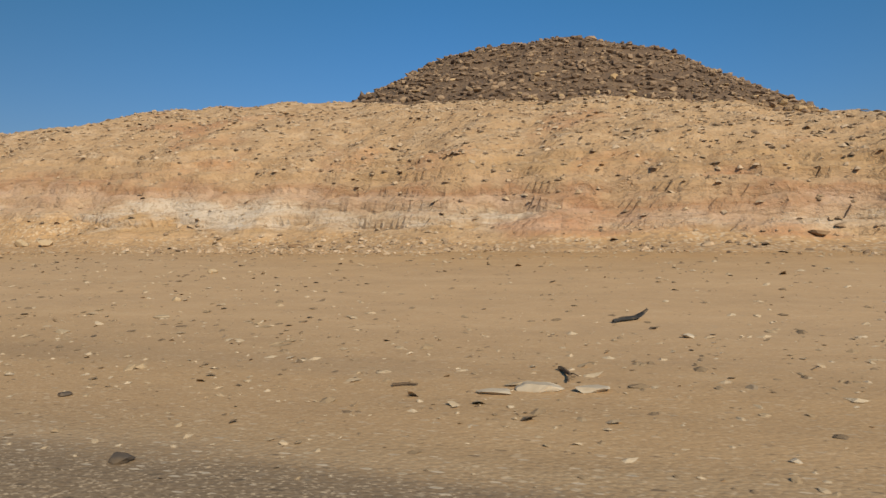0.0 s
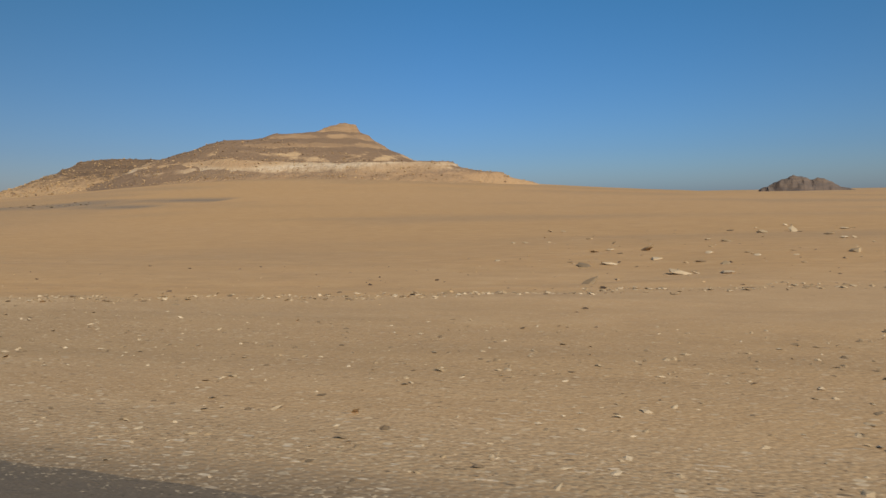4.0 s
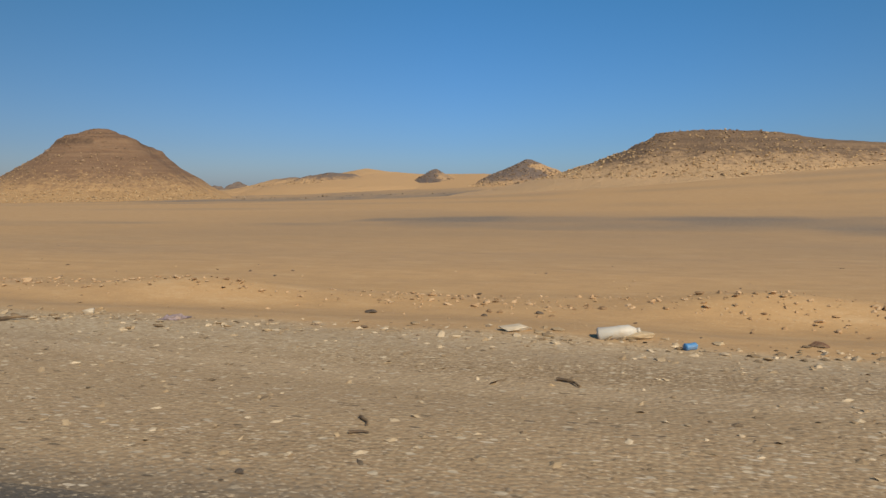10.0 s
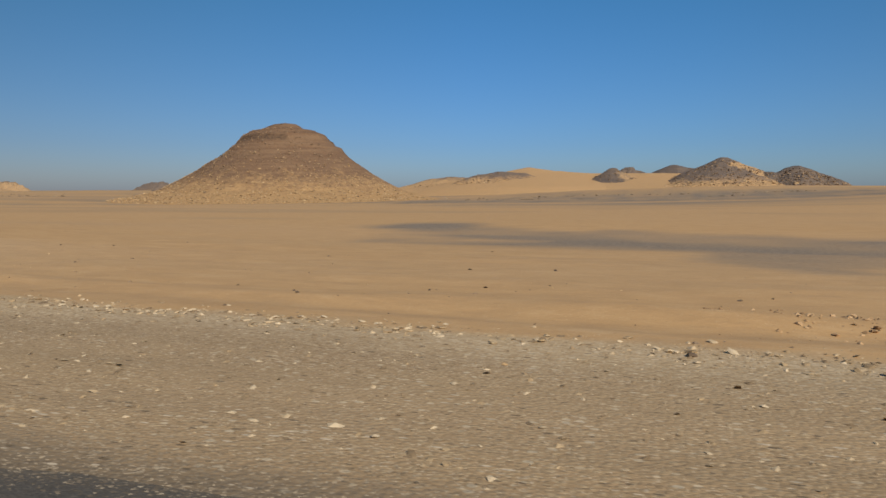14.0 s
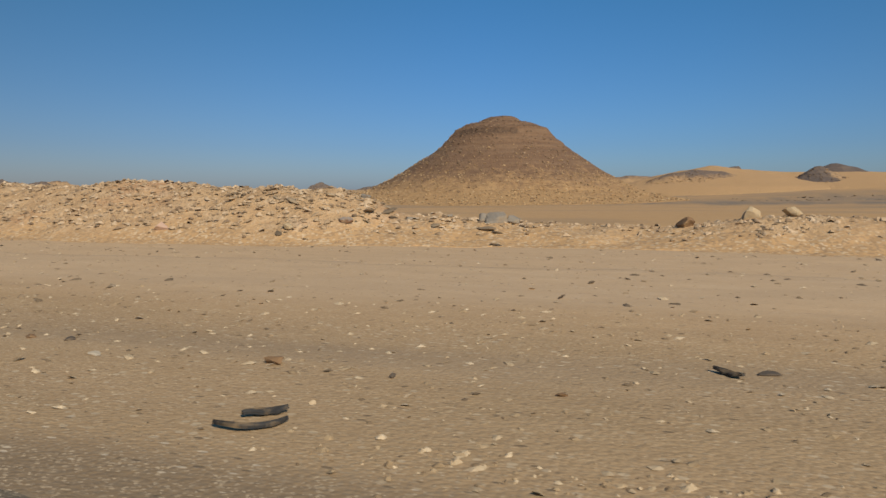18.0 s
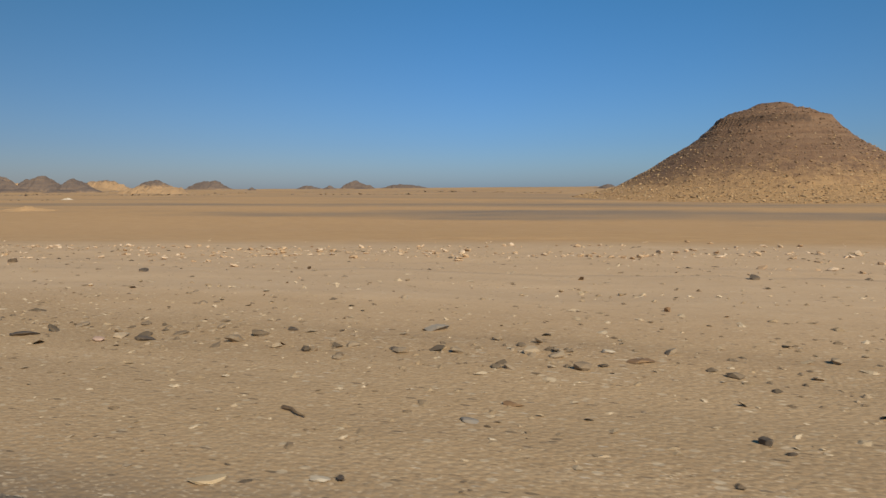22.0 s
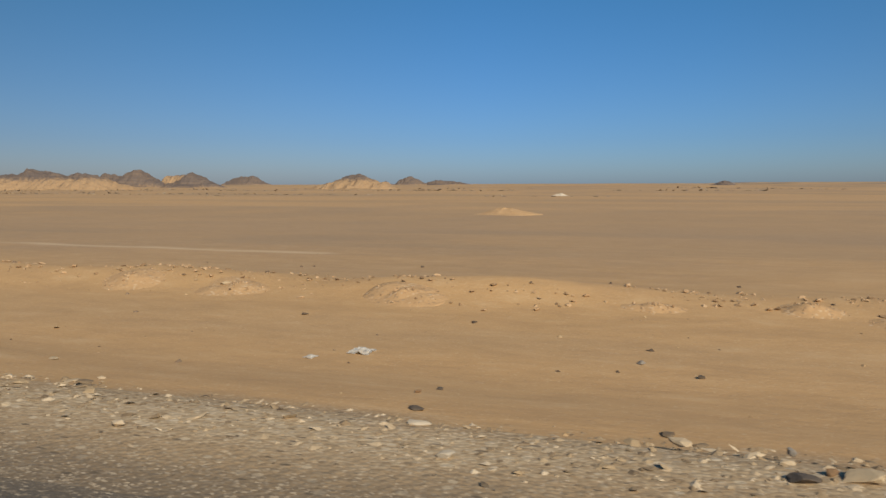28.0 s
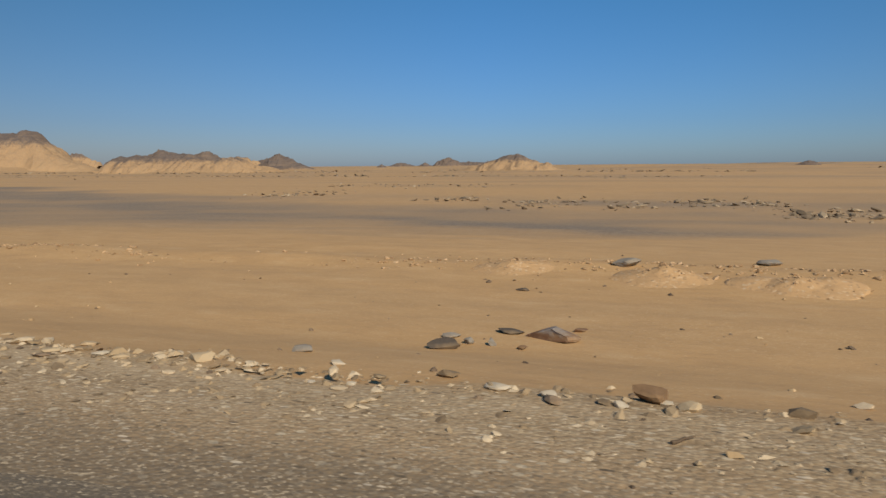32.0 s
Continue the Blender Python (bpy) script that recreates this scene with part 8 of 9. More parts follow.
pile(-919.5, 10.8, 1.27, 0.30, M_HEAP, 3824)
slab(-921.94, 11.78, 0.46, 0.14, "grey", 3831)
slab(-919.54, 13.58, 0.50, 0.10, "grey", 3838)
outcrop(-959.9, 81.6, 8.7, 15.1, 40, 3845)
outcrop(-952.4, 54.2, 4.4, 8.5, 30, 3852)
outcrop(-936.9, 49.2, 3.8, 6.8, 40, 3859)
outcrop(-930.2, 47.1, 4.6, 4.0, 30, 3866)
outcrop(-923.9, 43.1, 2.7, 6.0, 30, 3873)
outcrop(-919.7, 48.0, 5.9, 7.1, 70, 3880)
outcrop(-916.2, 45.7, 3.1, 6.3, 60, 3887)
outcrop(-914.7, 36.6, 2.9, 7.7, 70, 3894)
outcrop(-928.8, 45.6, 5.3, 11.1, 60, 3901)
outcrop(-911.4, 36.6, 4.9, 13.9, 90, 3908)
outcrop(-903.9, 41.7, 4.6, 7.9, 60, 3915)
outcrop(-952.8, 82.7, 7.1, 15.5, 40, 3922)
outcrop(-899.0, 34.6, 4.0, 6.0, 60, 3929)
outcrop(-953.9, 57.6, 7.2, 10.7, 40, 3936)
outcrop(-895.5, 38.1, 5.6, 14.3, 60, 3943)
outcrop(-945.3, 84.9, 8.6, 17.7, 30, 3950)
outcrop(-201.9, 50.3, 6.0, 8.2, 60, 3957)
outcrop(-203.8, 45.9, 6.5, 3.5, 40, 3964)
outcrop(-181.4, 63.4, 11.8, 4.7, 70, 3971)
outcrop(-201.7, 51.0, 3.6, 9.4, 60, 3978)
tyre_shred(-103.61, 3.95, -103.32, 4.43, 0.06, 0.05, 0.0, 4041)
tyre_shred(-103.27, 3.38, -102.88, 3.43, 0.06, 0.02, 0.0, 4048)
rock(-105.02, 5.34, 0.18, 0.12, "white", 4055)
pile(-106.4, 10.9, 1.33, 0.30, M_PALEHEAP, 4062)
slab(-104.06, 16.72, 0.81, 0.21, "white", 4069)
slab(-103.27, 14.55, 0.58, 0.10, "pale", 4076)
slab(-95.63, 35.79, 1.21, 0.31, "white", 4083)
slab(-94.69, 35.15, 1.02, 0.26, "pale", 4090)
rock(-103.37, 9.75, 0.27, 0.19, "pale", 4097)
tyre_shred(-383.26, 5.28, -383.10, 5.40, 0.05, 0.02, 0.0, 4104)
stick(-437.98, 3.42, -437.72, 3.70, 0.018, -0.12, 4111)
rock(-437.14, 21.69, 0.60, 0.37, "grey", 4118)
slab(-442.64, 19.53, 0.71, 0.16, "brown", 4125)
slab(-442.52, 10.79, 0.57, 0.05, "dark", 4132)
rock(-793.93, 3.72, 0.10, 0.08, "grey", 4139)
rock(-789.92, 25.36, 0.38, 0.15, "white", 4146)

# ---- more stones, heaps and litter between them ----
rock(-186.17, 6.12, 0.14, 0.05, "white", 5092)
rock(-186.85, 11.05, 0.45, 0.27, "brown", 5064)
rock(-187.31, 5.12, 0.11, 0.04, "pink", 5099)
tyre_shred(-187.52, 4.30, -187.32, 4.12, 0.04, 0.05, 0.1, 5120)
slab(-187.77, 3.77, 0.17, 0.08, "pale", 5029)
rock(-187.96, 6.14, 0.06, 0.06, "grey", 5078)
stick(-187.98, 4.75, -187.73, 4.78, 0.024, 0.02, 5127, False)
tyre_shred(-188.22, 4.82, -188.12, 4.36, 0.08, -0.5, 0.6, 5113)
rock(-188.66, 6.36, 0.12, 0.08, "white", 5085)
rock(-188.94, 4.69, 0.16, 0.10, "pink", 5036)
slab(-189.31, 6.76, 0.63, 0.14, "white", 5008)
stick(-190.55, 4.79, -190.15, 5.16, 0.018, 0.06, 5134, False)
rock(-190.93, 7.81, 0.35, 0.11, "purple", 5057)
rock(-191.17, 7.02, 0.22, 0.10, "grey", 5050)
tyre_shred(-192.15, 3.55, -192.03, 3.72, 0.06, 0.45, 0.1, 5106)
slab(-192.16, 6.73, 0.40, 0.08, "white", 5015)
slab(-192.86, 6.77, 0.33, 0.10, "white", 5022)
rock(-193.82, 6.11, 0.11, 0.08, "grey", 5043)
scrap(-196.86, 8.73, 0.25, 0.21, M_WHITEPLASTIC, "small crumpled white plastic bag on sand", 5141)
rock(-198.61, 13.77, 0.32, 0.12, "grey", 5071)
slab(-240.80, 9.21, 0.26, 0.06, "white", 5204)
pile(-241.3, 14.0, 1.43, 0.24, M_HEAP, 5302)
rock(-241.68, 15.76, 0.51, 0.28, "brown", 5267)
rock(-243.18, 5.31, 0.04, 0.04, "dark", 5239)
slab(-243.21, 9.42, 0.28, 0.08, "white", 5197)
slab(-243.54, 3.38, 0.10, 0.03, "pale", 5218)
rock(-243.78, 6.28, 0.10, 0.04, "dark", 5232)
rock(-244.01, 4.40, 0.04, 0.03, "dark", 5253)
rock(-244.19, 6.27, 0.06, 0.05, "dark", 5225)
rock(-244.37, 5.43, 0.04, 0.03, "dark", 5246)
tyre_shred(-244.41, 3.14, -244.30, 3.12, 0.04, -0.25, 0.1, 5365)
rock(-244.45, 15.15, 0.20, 0.10, "brown", 5288)
slab(-244.52, 3.50, 0.13, 0.06, "white", 5148)
slab(-244.79, 3.88, 0.11, 0.04, "pale", 5211)
slab(-244.93, 2.88, 0.10, 0.03, "pale", 5162)
slab(-245.21, 6.92, 0.30, 0.06, "white", 5190)
rock(-245.52, 15.83, 0.23, 0.12, "brown", 5281)
slab(-245.55, 2.92, 0.21, 0.04, "white", 5155)
stick(-245.86, 8.84, -245.34, 7.13, 0.046, 0.05, 5337, False)
stick(-245.87, 7.70, -245.47, 7.53, 0.040, 0.08, 5330, True)
tyre_shred(-246.35, 5.41, -246.27, 5.51, 0.05, 0.05, 0.1, 5358)
stick(-246.65, 9.18, -245.78, 7.52, 0.048, 0.1, 5323, True)
pile(-247.3, 15.3, 0.75, 0.14, M_HEAP, 5309)
stick(-247.51, 4.22, -247.40, 4.29, 0.030, 0.05, 5351, False)
stick(-248.04, 4.98, -247.98, 5.10, 0.029, 0.05, 5344, False)
slab(-248.79, 9.73, 0.64, 0.11, "white", 5169)
slab(-249.04, 9.16, 0.23, 0.09, "white", 5176)
rock(-249.15, 16.80, 0.20, 0.15, "brown", 5274)
rock(-249.41, 7.16, 0.47, 0.06, "purple", 5260)
pile(-249.7, 14.6, 0.87, 0.10, M_HEAP, 5316)
rock(-249.85, 14.48, 0.21, 0.10, "brown", 5295)
slab(-253.78, 12.91, 0.33, 0.16, "white", 5183)
rock(-297.86, 6.37, 0.11, 0.05, "grey", 5449)
rock(-297.99, 5.39, 0.08, 0.04, "dark", 5442)
stick(-298.01, 3.83, -297.75, 3.80, 0.032, 0.05, 5533, True)
stick(-298.16, 3.81, -297.95, 3.77, 0.028, 0.08, 5526, True)
slab(-298.32, 6.57, 0.16, 0.04, "dark", 5400)
pile(-298.4, 9.1, 4.50, 0.37, M_HEAP, 5498)
slab(-298.91, 3.51, 0.09, 0.03, "pale", 5421)
slab(-299.16, 6.56, 0.11, 0.04, "dark", 5407)
rock(-299.53, 9.62, 0.11, 0.08, "brown", 5477)
stick(-299.59, 4.61, -299.02, 4.83, 0.030, 0.1, 5519, True)
rock(-299.87, 9.55, 0.12, 0.06, "brown", 5484)
slab(-299.90, 5.85, 0.25, 0.08, "white", 5372)
rock(-300.67, 4.53, 0.07, 0.03, "grey", 5456)
slab(-301.00, 3.08, 0.06, 0.03, "white", 5428)
stick(-301.23, 5.91, -301.19, 6.21, 0.026, 0.5, 5512, False)
rock(-301.27, 4.79, 0.06, 0.03, "dark", 5470)
stick(-301.57, 5.82, -301.32, 5.97, 0.037, 0.05, 5505, True)
slab(-302.10, 5.85, 0.49, 0.05, "white", 5379)
rock(-302.13, 11.83, 0.12, 0.08, "brown", 5491)
rock(-302.67, 4.70, 0.05, 0.03, "dark", 5463)
slab(-303.28, 5.77, 0.33, 0.07, "white", 5393)
slab(-303.33, 4.34, 0.07, 0.04, "pale", 5414)
slab(-304.86, 5.65, 0.41, 0.09, "white", 5386)
rock(-304.92, 6.11, 0.25, 0.08, "brown", 5435)
pile(-323.7, 9.8, 0.95, 0.14, M_HEAP, 5743)
rock(-323.73, 10.00, 0.15, 0.10, "dark", 5680)
slab(-325.21, 5.81, 0.39, 0.07, "purple", 5540)
slab(-325.57, 5.59, 0.26, 0.06, "white", 5582)
pile(-325.6, 9.4, 1.02, 0.16, M_HEAP, 5722)
rock(-326.04, 4.08, 0.06, 0.03, "dark", 5701)
rock(-326.17, 3.60, 0.07, 0.03, "dark", 5617)
slab(-326.26, 5.67, 0.23, 0.04, "white", 5554)
rock(-326.41, 3.59, 0.04, 0.03, "dark", 5659)
rock(-326.50, 3.35, 0.10, 0.06, "dark", 5610)
rock(-326.93, 4.10, 0.04, 0.03, "dark", 5694)
rock(-327.00, 3.70, 0.03, 0.03, "dark", 5652)
slab(-327.29, 6.19, 0.18, 0.04, "brown", 5561)
stick(-327.32, 4.04, -327.26, 4.09, 0.017, 0.05, 5771, False)
rock(-327.42, 10.56, 0.17, 0.09, "brown", 5673)
rock(-327.56, 3.20, 0.03, 0.03, "dark", 5645)
pile(-327.7, 10.2, 0.97, 0.12, M_HEAP, 5715)
slab(-327.94, 4.41, 0.06, 0.03, "grey", 5596)
rock(-327.99, 10.66, 0.12, 0.12, "dark", 5666)
rock(-328.03, 3.23, 0.03, 0.03, "dark", 5638)
slab(-328.56, 2.88, 0.09, 0.05, "white", 5568)
stick(-328.63, 3.54, -328.32, 3.60, 0.018, 0.05, 5764, True)
stick(-328.77, 3.42, -328.59, 3.49, 0.021, 0.05, 5757, True)
stick(-328.99, 3.54, -328.74, 3.41, 0.015, 0.15, 5750, False)
slab(-329.29, 2.86, 0.14, 0.05, "white", 5575)
rock(-329.43, 2.96, 0.03, 0.03, "dark", 5631)
slab(-329.63, 11.41, 0.18, 0.04, "white", 5589)
rock(-330.08, 3.69, 0.05, 0.04, "dark", 5624)
slab(-330.65, 6.73, 0.20, 0.05, "purple", 5603)
rock(-330.84, 5.61, 0.12, 0.05, "dark", 5687)
slab(-331.10, 5.54, 0.21, 0.05, "grey", 5547)
pile(-332.6, 10.5, 0.86, 0.13, M_HEAP, 5729)
rock(-332.84, 10.86, 0.21, 0.08, "grey", 5708)
pile(-334.0, 9.8, 0.78, 0.11, M_HEAP, 5736)
pile(-352.1, 9.1, 1.59, 0.14, M_HEAP, 6009)
rock(-352.15, 8.19, 0.18, 0.07, "purple", 5946)
rock(-352.16, 9.43, 0.23, 0.08, "brown", 5939)
slab(-352.37, 5.48, 0.23, 0.07, "dark", 5806)
rock(-352.48, 5.19, 0.11, 0.04, "brown", 5960)
slab(-352.59, 5.43, 0.32, 0.08, "pale", 5792)
slab(-352.85, 5.37, 0.16, 0.07, "pink", 5848)
rock(-352.90, 9.40, 0.31, 0.08, "brown", 5932)
slab(-353.13, 5.32, 0.27, 0.06, "grey", 5841)
slab(-353.55, 5.19, 0.29, 0.09, "pale", 5785)
rock(-353.61, 3.68, 0.04, 0.03, "dark", 5876)
rock(-353.71, 9.45, 0.20, 0.09, "brown", 5911)
pile(-353.8, 9.0, 1.34, 0.25, M_HEAP, 5988)
slab(-354.03, 4.71, 0.24, 0.06, "purple", 5799)
rock(-354.20, 9.27, 0.15, 0.12, "brown", 5925)
rock(-354.55, 5.11, 0.05, 0.05, "brown", 5897)
rock(-354.58, 3.14, 0.07, 0.04, "brown", 5883)
rock(-355.28, 3.87, 0.03, 0.03, "dark", 5904)
rock(-355.32, 9.42, 0.23, 0.08, "dark", 5918)
pile(-355.5, 9.1, 1.09, 0.13, M_HEAP, 5981)
rock(-355.65, 3.17, 0.07, 0.03, "dark", 5869)
rock(-356.22, 2.81, 0.09, 0.03, "pale", 5890)
rock(-356.53, 4.19, 0.08, 0.03, "dark", 5862)
slab(-356.55, 4.90, 0.28, 0.03, "purple", 5834)
rock(-356.70, 5.54, 0.12, 0.08, "grey", 5855)
pile(-357.0, 9.3, 0.85, 0.17, M_HEAP, 5974)
rock(-357.10, 9.38, 0.11, 0.06, "dark", 5967)
slab(-357.15, 3.93, 0.17, 0.04, "brown", 5813)
stick(-357.59, 6.01, -357.20, 5.59, 0.023, 0.02, 6023, False)
slab(-357.85, 5.24, 0.33, 0.10, "white", 5820)
pile(-358.4, 9.3, 0.89, 0.14, M_HEAP, 5995)
pile(-360.5, 10.1, 1.61, 0.10, M_PALEHEAP, 6002)
slab(-361.10, 6.64, 0.32, 0.08, "brown", 5827)
pile(-362.5, 9.1, 1.96, 0.23, M_HEAP, 6016)
rock(-366.17, 11.41, 0.27, 0.14, "brown", 5953)
rock(-465.72, 5.78, 0.07, 0.03, "dark", 6072)
rock(-466.16, 4.81, 0.10, 0.04, "brown", 6079)
tyre_shred(-466.25, 4.01, -466.03, 3.96, 0.07, 0.05, 0.1, 6114)
scrap(-466.79, 4.10, 0.32, 0.18, M_WHITEPLASTIC, "dusty white plastic sheet pressed into gravel", 6142)
rock(-466.83, 6.54, 0.09, 0.04, "dark", 6086)
scrap(-467.12, 3.89, 0.24, 0.20, M_VIOLET, "faded mauve plastic sheet flattened on gravel", 6135)
rock(-467.42, 5.27, 0.12, 0.05, "white", 6058)
rock(-467.75, 5.24, 0.12, 0.05, "white", 6065)
tyre_shred(-467.83, 3.04, -467.56, 3.16, 0.05, 0.05, 0.1, 6128)
tyre_shred(-467.96, 2.86, -467.77, 2.90, 0.05, -0.6, 0.3, 6121)
rock(-468.26, 4.57, 0.12, 0.06, "dark", 6051)
rock(-468.68, 5.02, 0.16, 0.06, "grey", 6044)
rock(-468.83, 4.26, 0.12, 0.03, "dark", 6100)
rock(-469.04, 2.69, 0.10, 0.03, "brown", 6093)
tyre_shred(-470.04, 3.25, -469.97, 3.50, 0.10, 0.1, 0.2, 6107)
rock(-470.58, 8.16, 0.15, 0.07, "grey", 6037)
rock(-470.78, 6.20, 0.25, 0.06, "dark", 6030)
tyre_shred(-494.79, 5.61, -494.55, 5.54, 0.07, 0.06, 0.2, 6331)
stick(-494.90, 3.95, -494.76, 4.06, 0.021, 0.06, 6317, True)
stick(-495.06, 4.20, -494.98, 4.17, 0.018, 0.04, 6324, False)
rock(-495.20, 5.06, 0.09, 0.06, "white", 6163)
rock(-495.30, 3.58, 0.13, 0.04, "white", 6233)
rock(-495.36, 3.75, 0.10, 0.04, "grey", 6240)
rock(-495.44, 5.32, 0.18, 0.07, "grey", 6156)
rock(-495.81, 5.29, 0.18, 0.09, "purple", 6149)
rock(-496.13, 5.22, 0.22, 0.06, "pink", 6254)
rock(-496.27, 4.75, 0.07, 0.03, "dark", 6275)
rock(-497.03, 4.98, 0.19, 0.08, "white", 6170)
rock(-497.19, 10.22, 0.10, 0.05, "white", 6282)
rock(-497.53, 5.11, 0.09, 0.05, "white", 6184)
rock(-497.54, 8.45, 0.19, 0.09, "white", 6205)
stick(-497.62, 4.11, -497.40, 4.02, 0.019, 0.04, 6303, False)
rock(-497.97, 5.05, 0.14, 0.05, "pink", 6261)
rock(-498.13, 4.97, 0.12, 0.06, "white", 6177)
rock(-498.25, 8.64, 0.25, 0.09, "grey", 6212)
rock(-498.61, 4.86, 0.09, 0.06, "pale", 6247)
rock(-498.72, 2.64, 0.17, 0.05, "pale", 6268)
rock(-498.84, 5.08, 0.18, 0.05, "brown", 6226)
rock(-499.44, 4.33, 0.11, 0.07, "white", 6191)
stick(-499.70, 3.72, -499.53, 3.83, 0.018, 0.03, 6310, False)
stick(-499.75, 3.28, -499.56, 3.45, 0.022, 0.04, 6296, False)
rock(-500.15, 4.89, 0.13, 0.04, "pale", 6289)
rock(-500.84, 5.33, 0.18, 0.07, "pale", 6198)
rock(-502.72, 19.01, 0.43, 0.13, "brown", 6219)
rock(-642.37, 11.20, 0.22, 0.11, "dark", 6387)
rock(-642.91, 6.08, 0.18, 0.09, "dark", 6401)
rock(-643.62, 6.06, 0.25, 0.11, "pale", 6394)
rock(-643.91, 5.48, 0.27, 0.05, "grey", 6422)
rock(-644.41, 6.51, 0.21, 0.05, "dark", 6408)
pile(-644.5, 11.3, 0.62, 0.12, M_PALEHEAP, 6471)
rock(-645.18, 6.41, 0.43, 0.06, "grey", 6436)
rock(-645.37, 4.46, 0.15, 0.03, "brown", 6415)
rock(-646.67, 6.23, 0.09, 0.04, "pale", 6443)
rock(-646.69, 4.45, 0.12, 0.07, "white", 6380)
rock(-646.77, 3.81, 0.14, 0.06, "white", 6373)
rock(-646.96, 4.29, 0.21, 0.07, "pink", 6366)
rock(-647.64, 3.82, 0.09, 0.04, "white", 6359)
pile(-648.1, 11.2, 0.83, 0.14, M_PALEHEAP, 6464)
rock(-648.53, 6.16, 0.16, 0.05, "white", 6429)
rock(-648.65, 5.12, 0.19, 0.07, "white", 6352)
rock(-648.82, 6.96, 0.20, 0.08, "dark", 6345)
rock(-650.77, 7.05, 0.41, 0.11, "dark", 6338)
pile(-651.9, 10.4, 1.31, 0.19, M_PALEHEAP, 6457)
pile(-654.1, 10.7, 1.47, 0.32, M_PALEHEAP, 6450)
rock(-672.43, 6.68, 0.17, 0.06, "white", 6548)
rock(-672.47, 7.26, 0.31, 0.06, "brown", 6506)
rock(-673.10, 5.29, 0.10, 0.06, "pink", 6499)
pile(-673.2, 13.4, 2.10, 0.30, M_PALEHEAP, 6646)
pile(-669.4, 14.3, 3.60, 0.34, M_PALEHEAP, 6647)
pile(-665.0, 14.1, 2.80, 0.30, M_PALEHEAP, 6648)
rock(-673.67, 4.50, 0.19, 0.05, "grey", 6513)
rock(-673.75, 6.87, 0.31, 0.25, "brown", 6555)
scrap(-673.98, 5.18, 0.30, 0.17, M_VIOLET, "faded mauve rag lying beside a dark rock", 6562)
rock(-673.99, 6.15, 0.22, 0.12, "dark", 6485)
rock(-674.18, 4.55, 0.33, 0.13, "dark", 6478)
rock(-674.28, 3.76, 0.16, 0.05, "pale", 6520)
rock(-674.57, 6.12, 0.15, 0.05, "brown", 6534)
rock(-674.75, 6.68, 0.33, 0.09, "white", 6492)
stick(-674.82, 3.82, -674.77, 3.92, 0.017, 0.05, 6604, False)
scrap(-675.68, 2.97, 0.18, 0.12, M_VIOLET, "torn mauve plastic scrap on gravel", 6569)
rock(-675.79, 6.31, 0.27, 0.09, "white", 6527)
pile(-676.0, 11.9, 1.61, 0.28, M_PALEHEAP, 6639)
stick(-676.98, 2.66, -676.96, 2.84, 0.047, 0.1, 6597, True)
stick(-677.24, 2.62, -677.05, 2.71, 0.032, 0.05, 6590, True)
stick(-677.44, 5.07, -677.31, 5.22, 0.035, 0.05, 6583, False)
rock(-677.90, 6.84, 0.26, 0.05, "pale", 6541)
pile(-678.3, 11.8, 1.38, 0.23, M_PALEHEAP, 6632)
stick(-678.34, 4.48, -678.68, 4.88, 0.031, 0.1, 6576, False)
pile(-680.6, 11.7, 1.25, 0.23, M_PALEHEAP, 6625)
pile(-683.1, 11.6, 1.03, 0.25, M_PALEHEAP, 6618)
pile(-685.6, 11.3, 2.15, 0.28, M_PALEHEAP, 6611)
pile(-687.1, 14.0, 2.08, 0.55, M_GREYHEAP, 6653)
rock(-701.84, 14.44, 0.21, 0.12, "white", 6800)
rock(-702.28, 12.95, 0.17, 0.09, "brown", 6793)
pile(-702.4, 12.0, 1.89, 0.33, M_GREYHEAP, 6919)
rock(-702.60, 3.99, 0.27, 0.13, "grey", 6765)
rock(-702.62, 3.82, 0.20, 0.05, "brown", 6772)
rock(-702.87, 4.22, 0.15, 0.16, "purple", 6751)
rock(-702.95, 4.16, 0.20, 0.12, "dark", 6744)
rock(-702.97, 3.94, 0.24, 0.05, "grey", 6758)
stick(-702.97, 3.65, -702.84, 3.65, 0.016, -0.05, 6856, False)
slab(-703.25, 4.93, 0.18, 0.10, "white", 6660)
rock(-703.27, 5.09, 0.10, 0.03, "dark", 6786)
slab(-703.35, 4.26, 0.15, 0.04, "pale", 6702)
slab(-703.72, 3.56, 0.19, 0.06, "purple", 6716)
slab(-703.83, 4.41, 0.15, 0.07, "white", 6667)
slab(-704.11, 4.19, 0.14, 0.05, "grey", 6688)
rock(-704.16, 3.65, 0.08, 0.03, "dark", 6779)
stick(-704.23, 4.02, -704.00, 3.96, 0.024, -0.06, 6835, False)
scrap(-704.28, 5.25, 0.12, 0.06, M_WHITEPLASTIC, "small scrap of white paper on sand", 6863)
slab(-704.32, 4.31, 0.15, 0.05, "pink", 6695)
slab(-704.54, 4.49, 0.09, 0.05, "brown", 6737)
slab(-705.00, 3.10, 0.12, 0.04, "pale", 6709)
pile(-705.0, 12.7, 0.70, 0.13, M_PALEHEAP, 6912)
rock(-705.32, 6.46, 0.06, 0.03, "dark", 6814)
stick(-705.64, 4.07, -705.64, 4.20, 0.027, 0.05, 6842, False)
slab(-705.79, 3.82, 0.22, 0.03, "pale", 6723)
slab(-705.95, 4.42, 0.09, 0.04, "white", 6674)
slab(-705.97, 2.94, 0.16, 0.05, "purple", 6730)
stick(-706.45, 4.07, -706.21, 3.99, 0.025, 0.08, 6828, False)
slab(-706.65, 4.24, 0.10, 0.04, "grey", 6681)
stick(-706.75, 3.93, -706.77, 4.00, 0.034, 0.05, 6849, False)
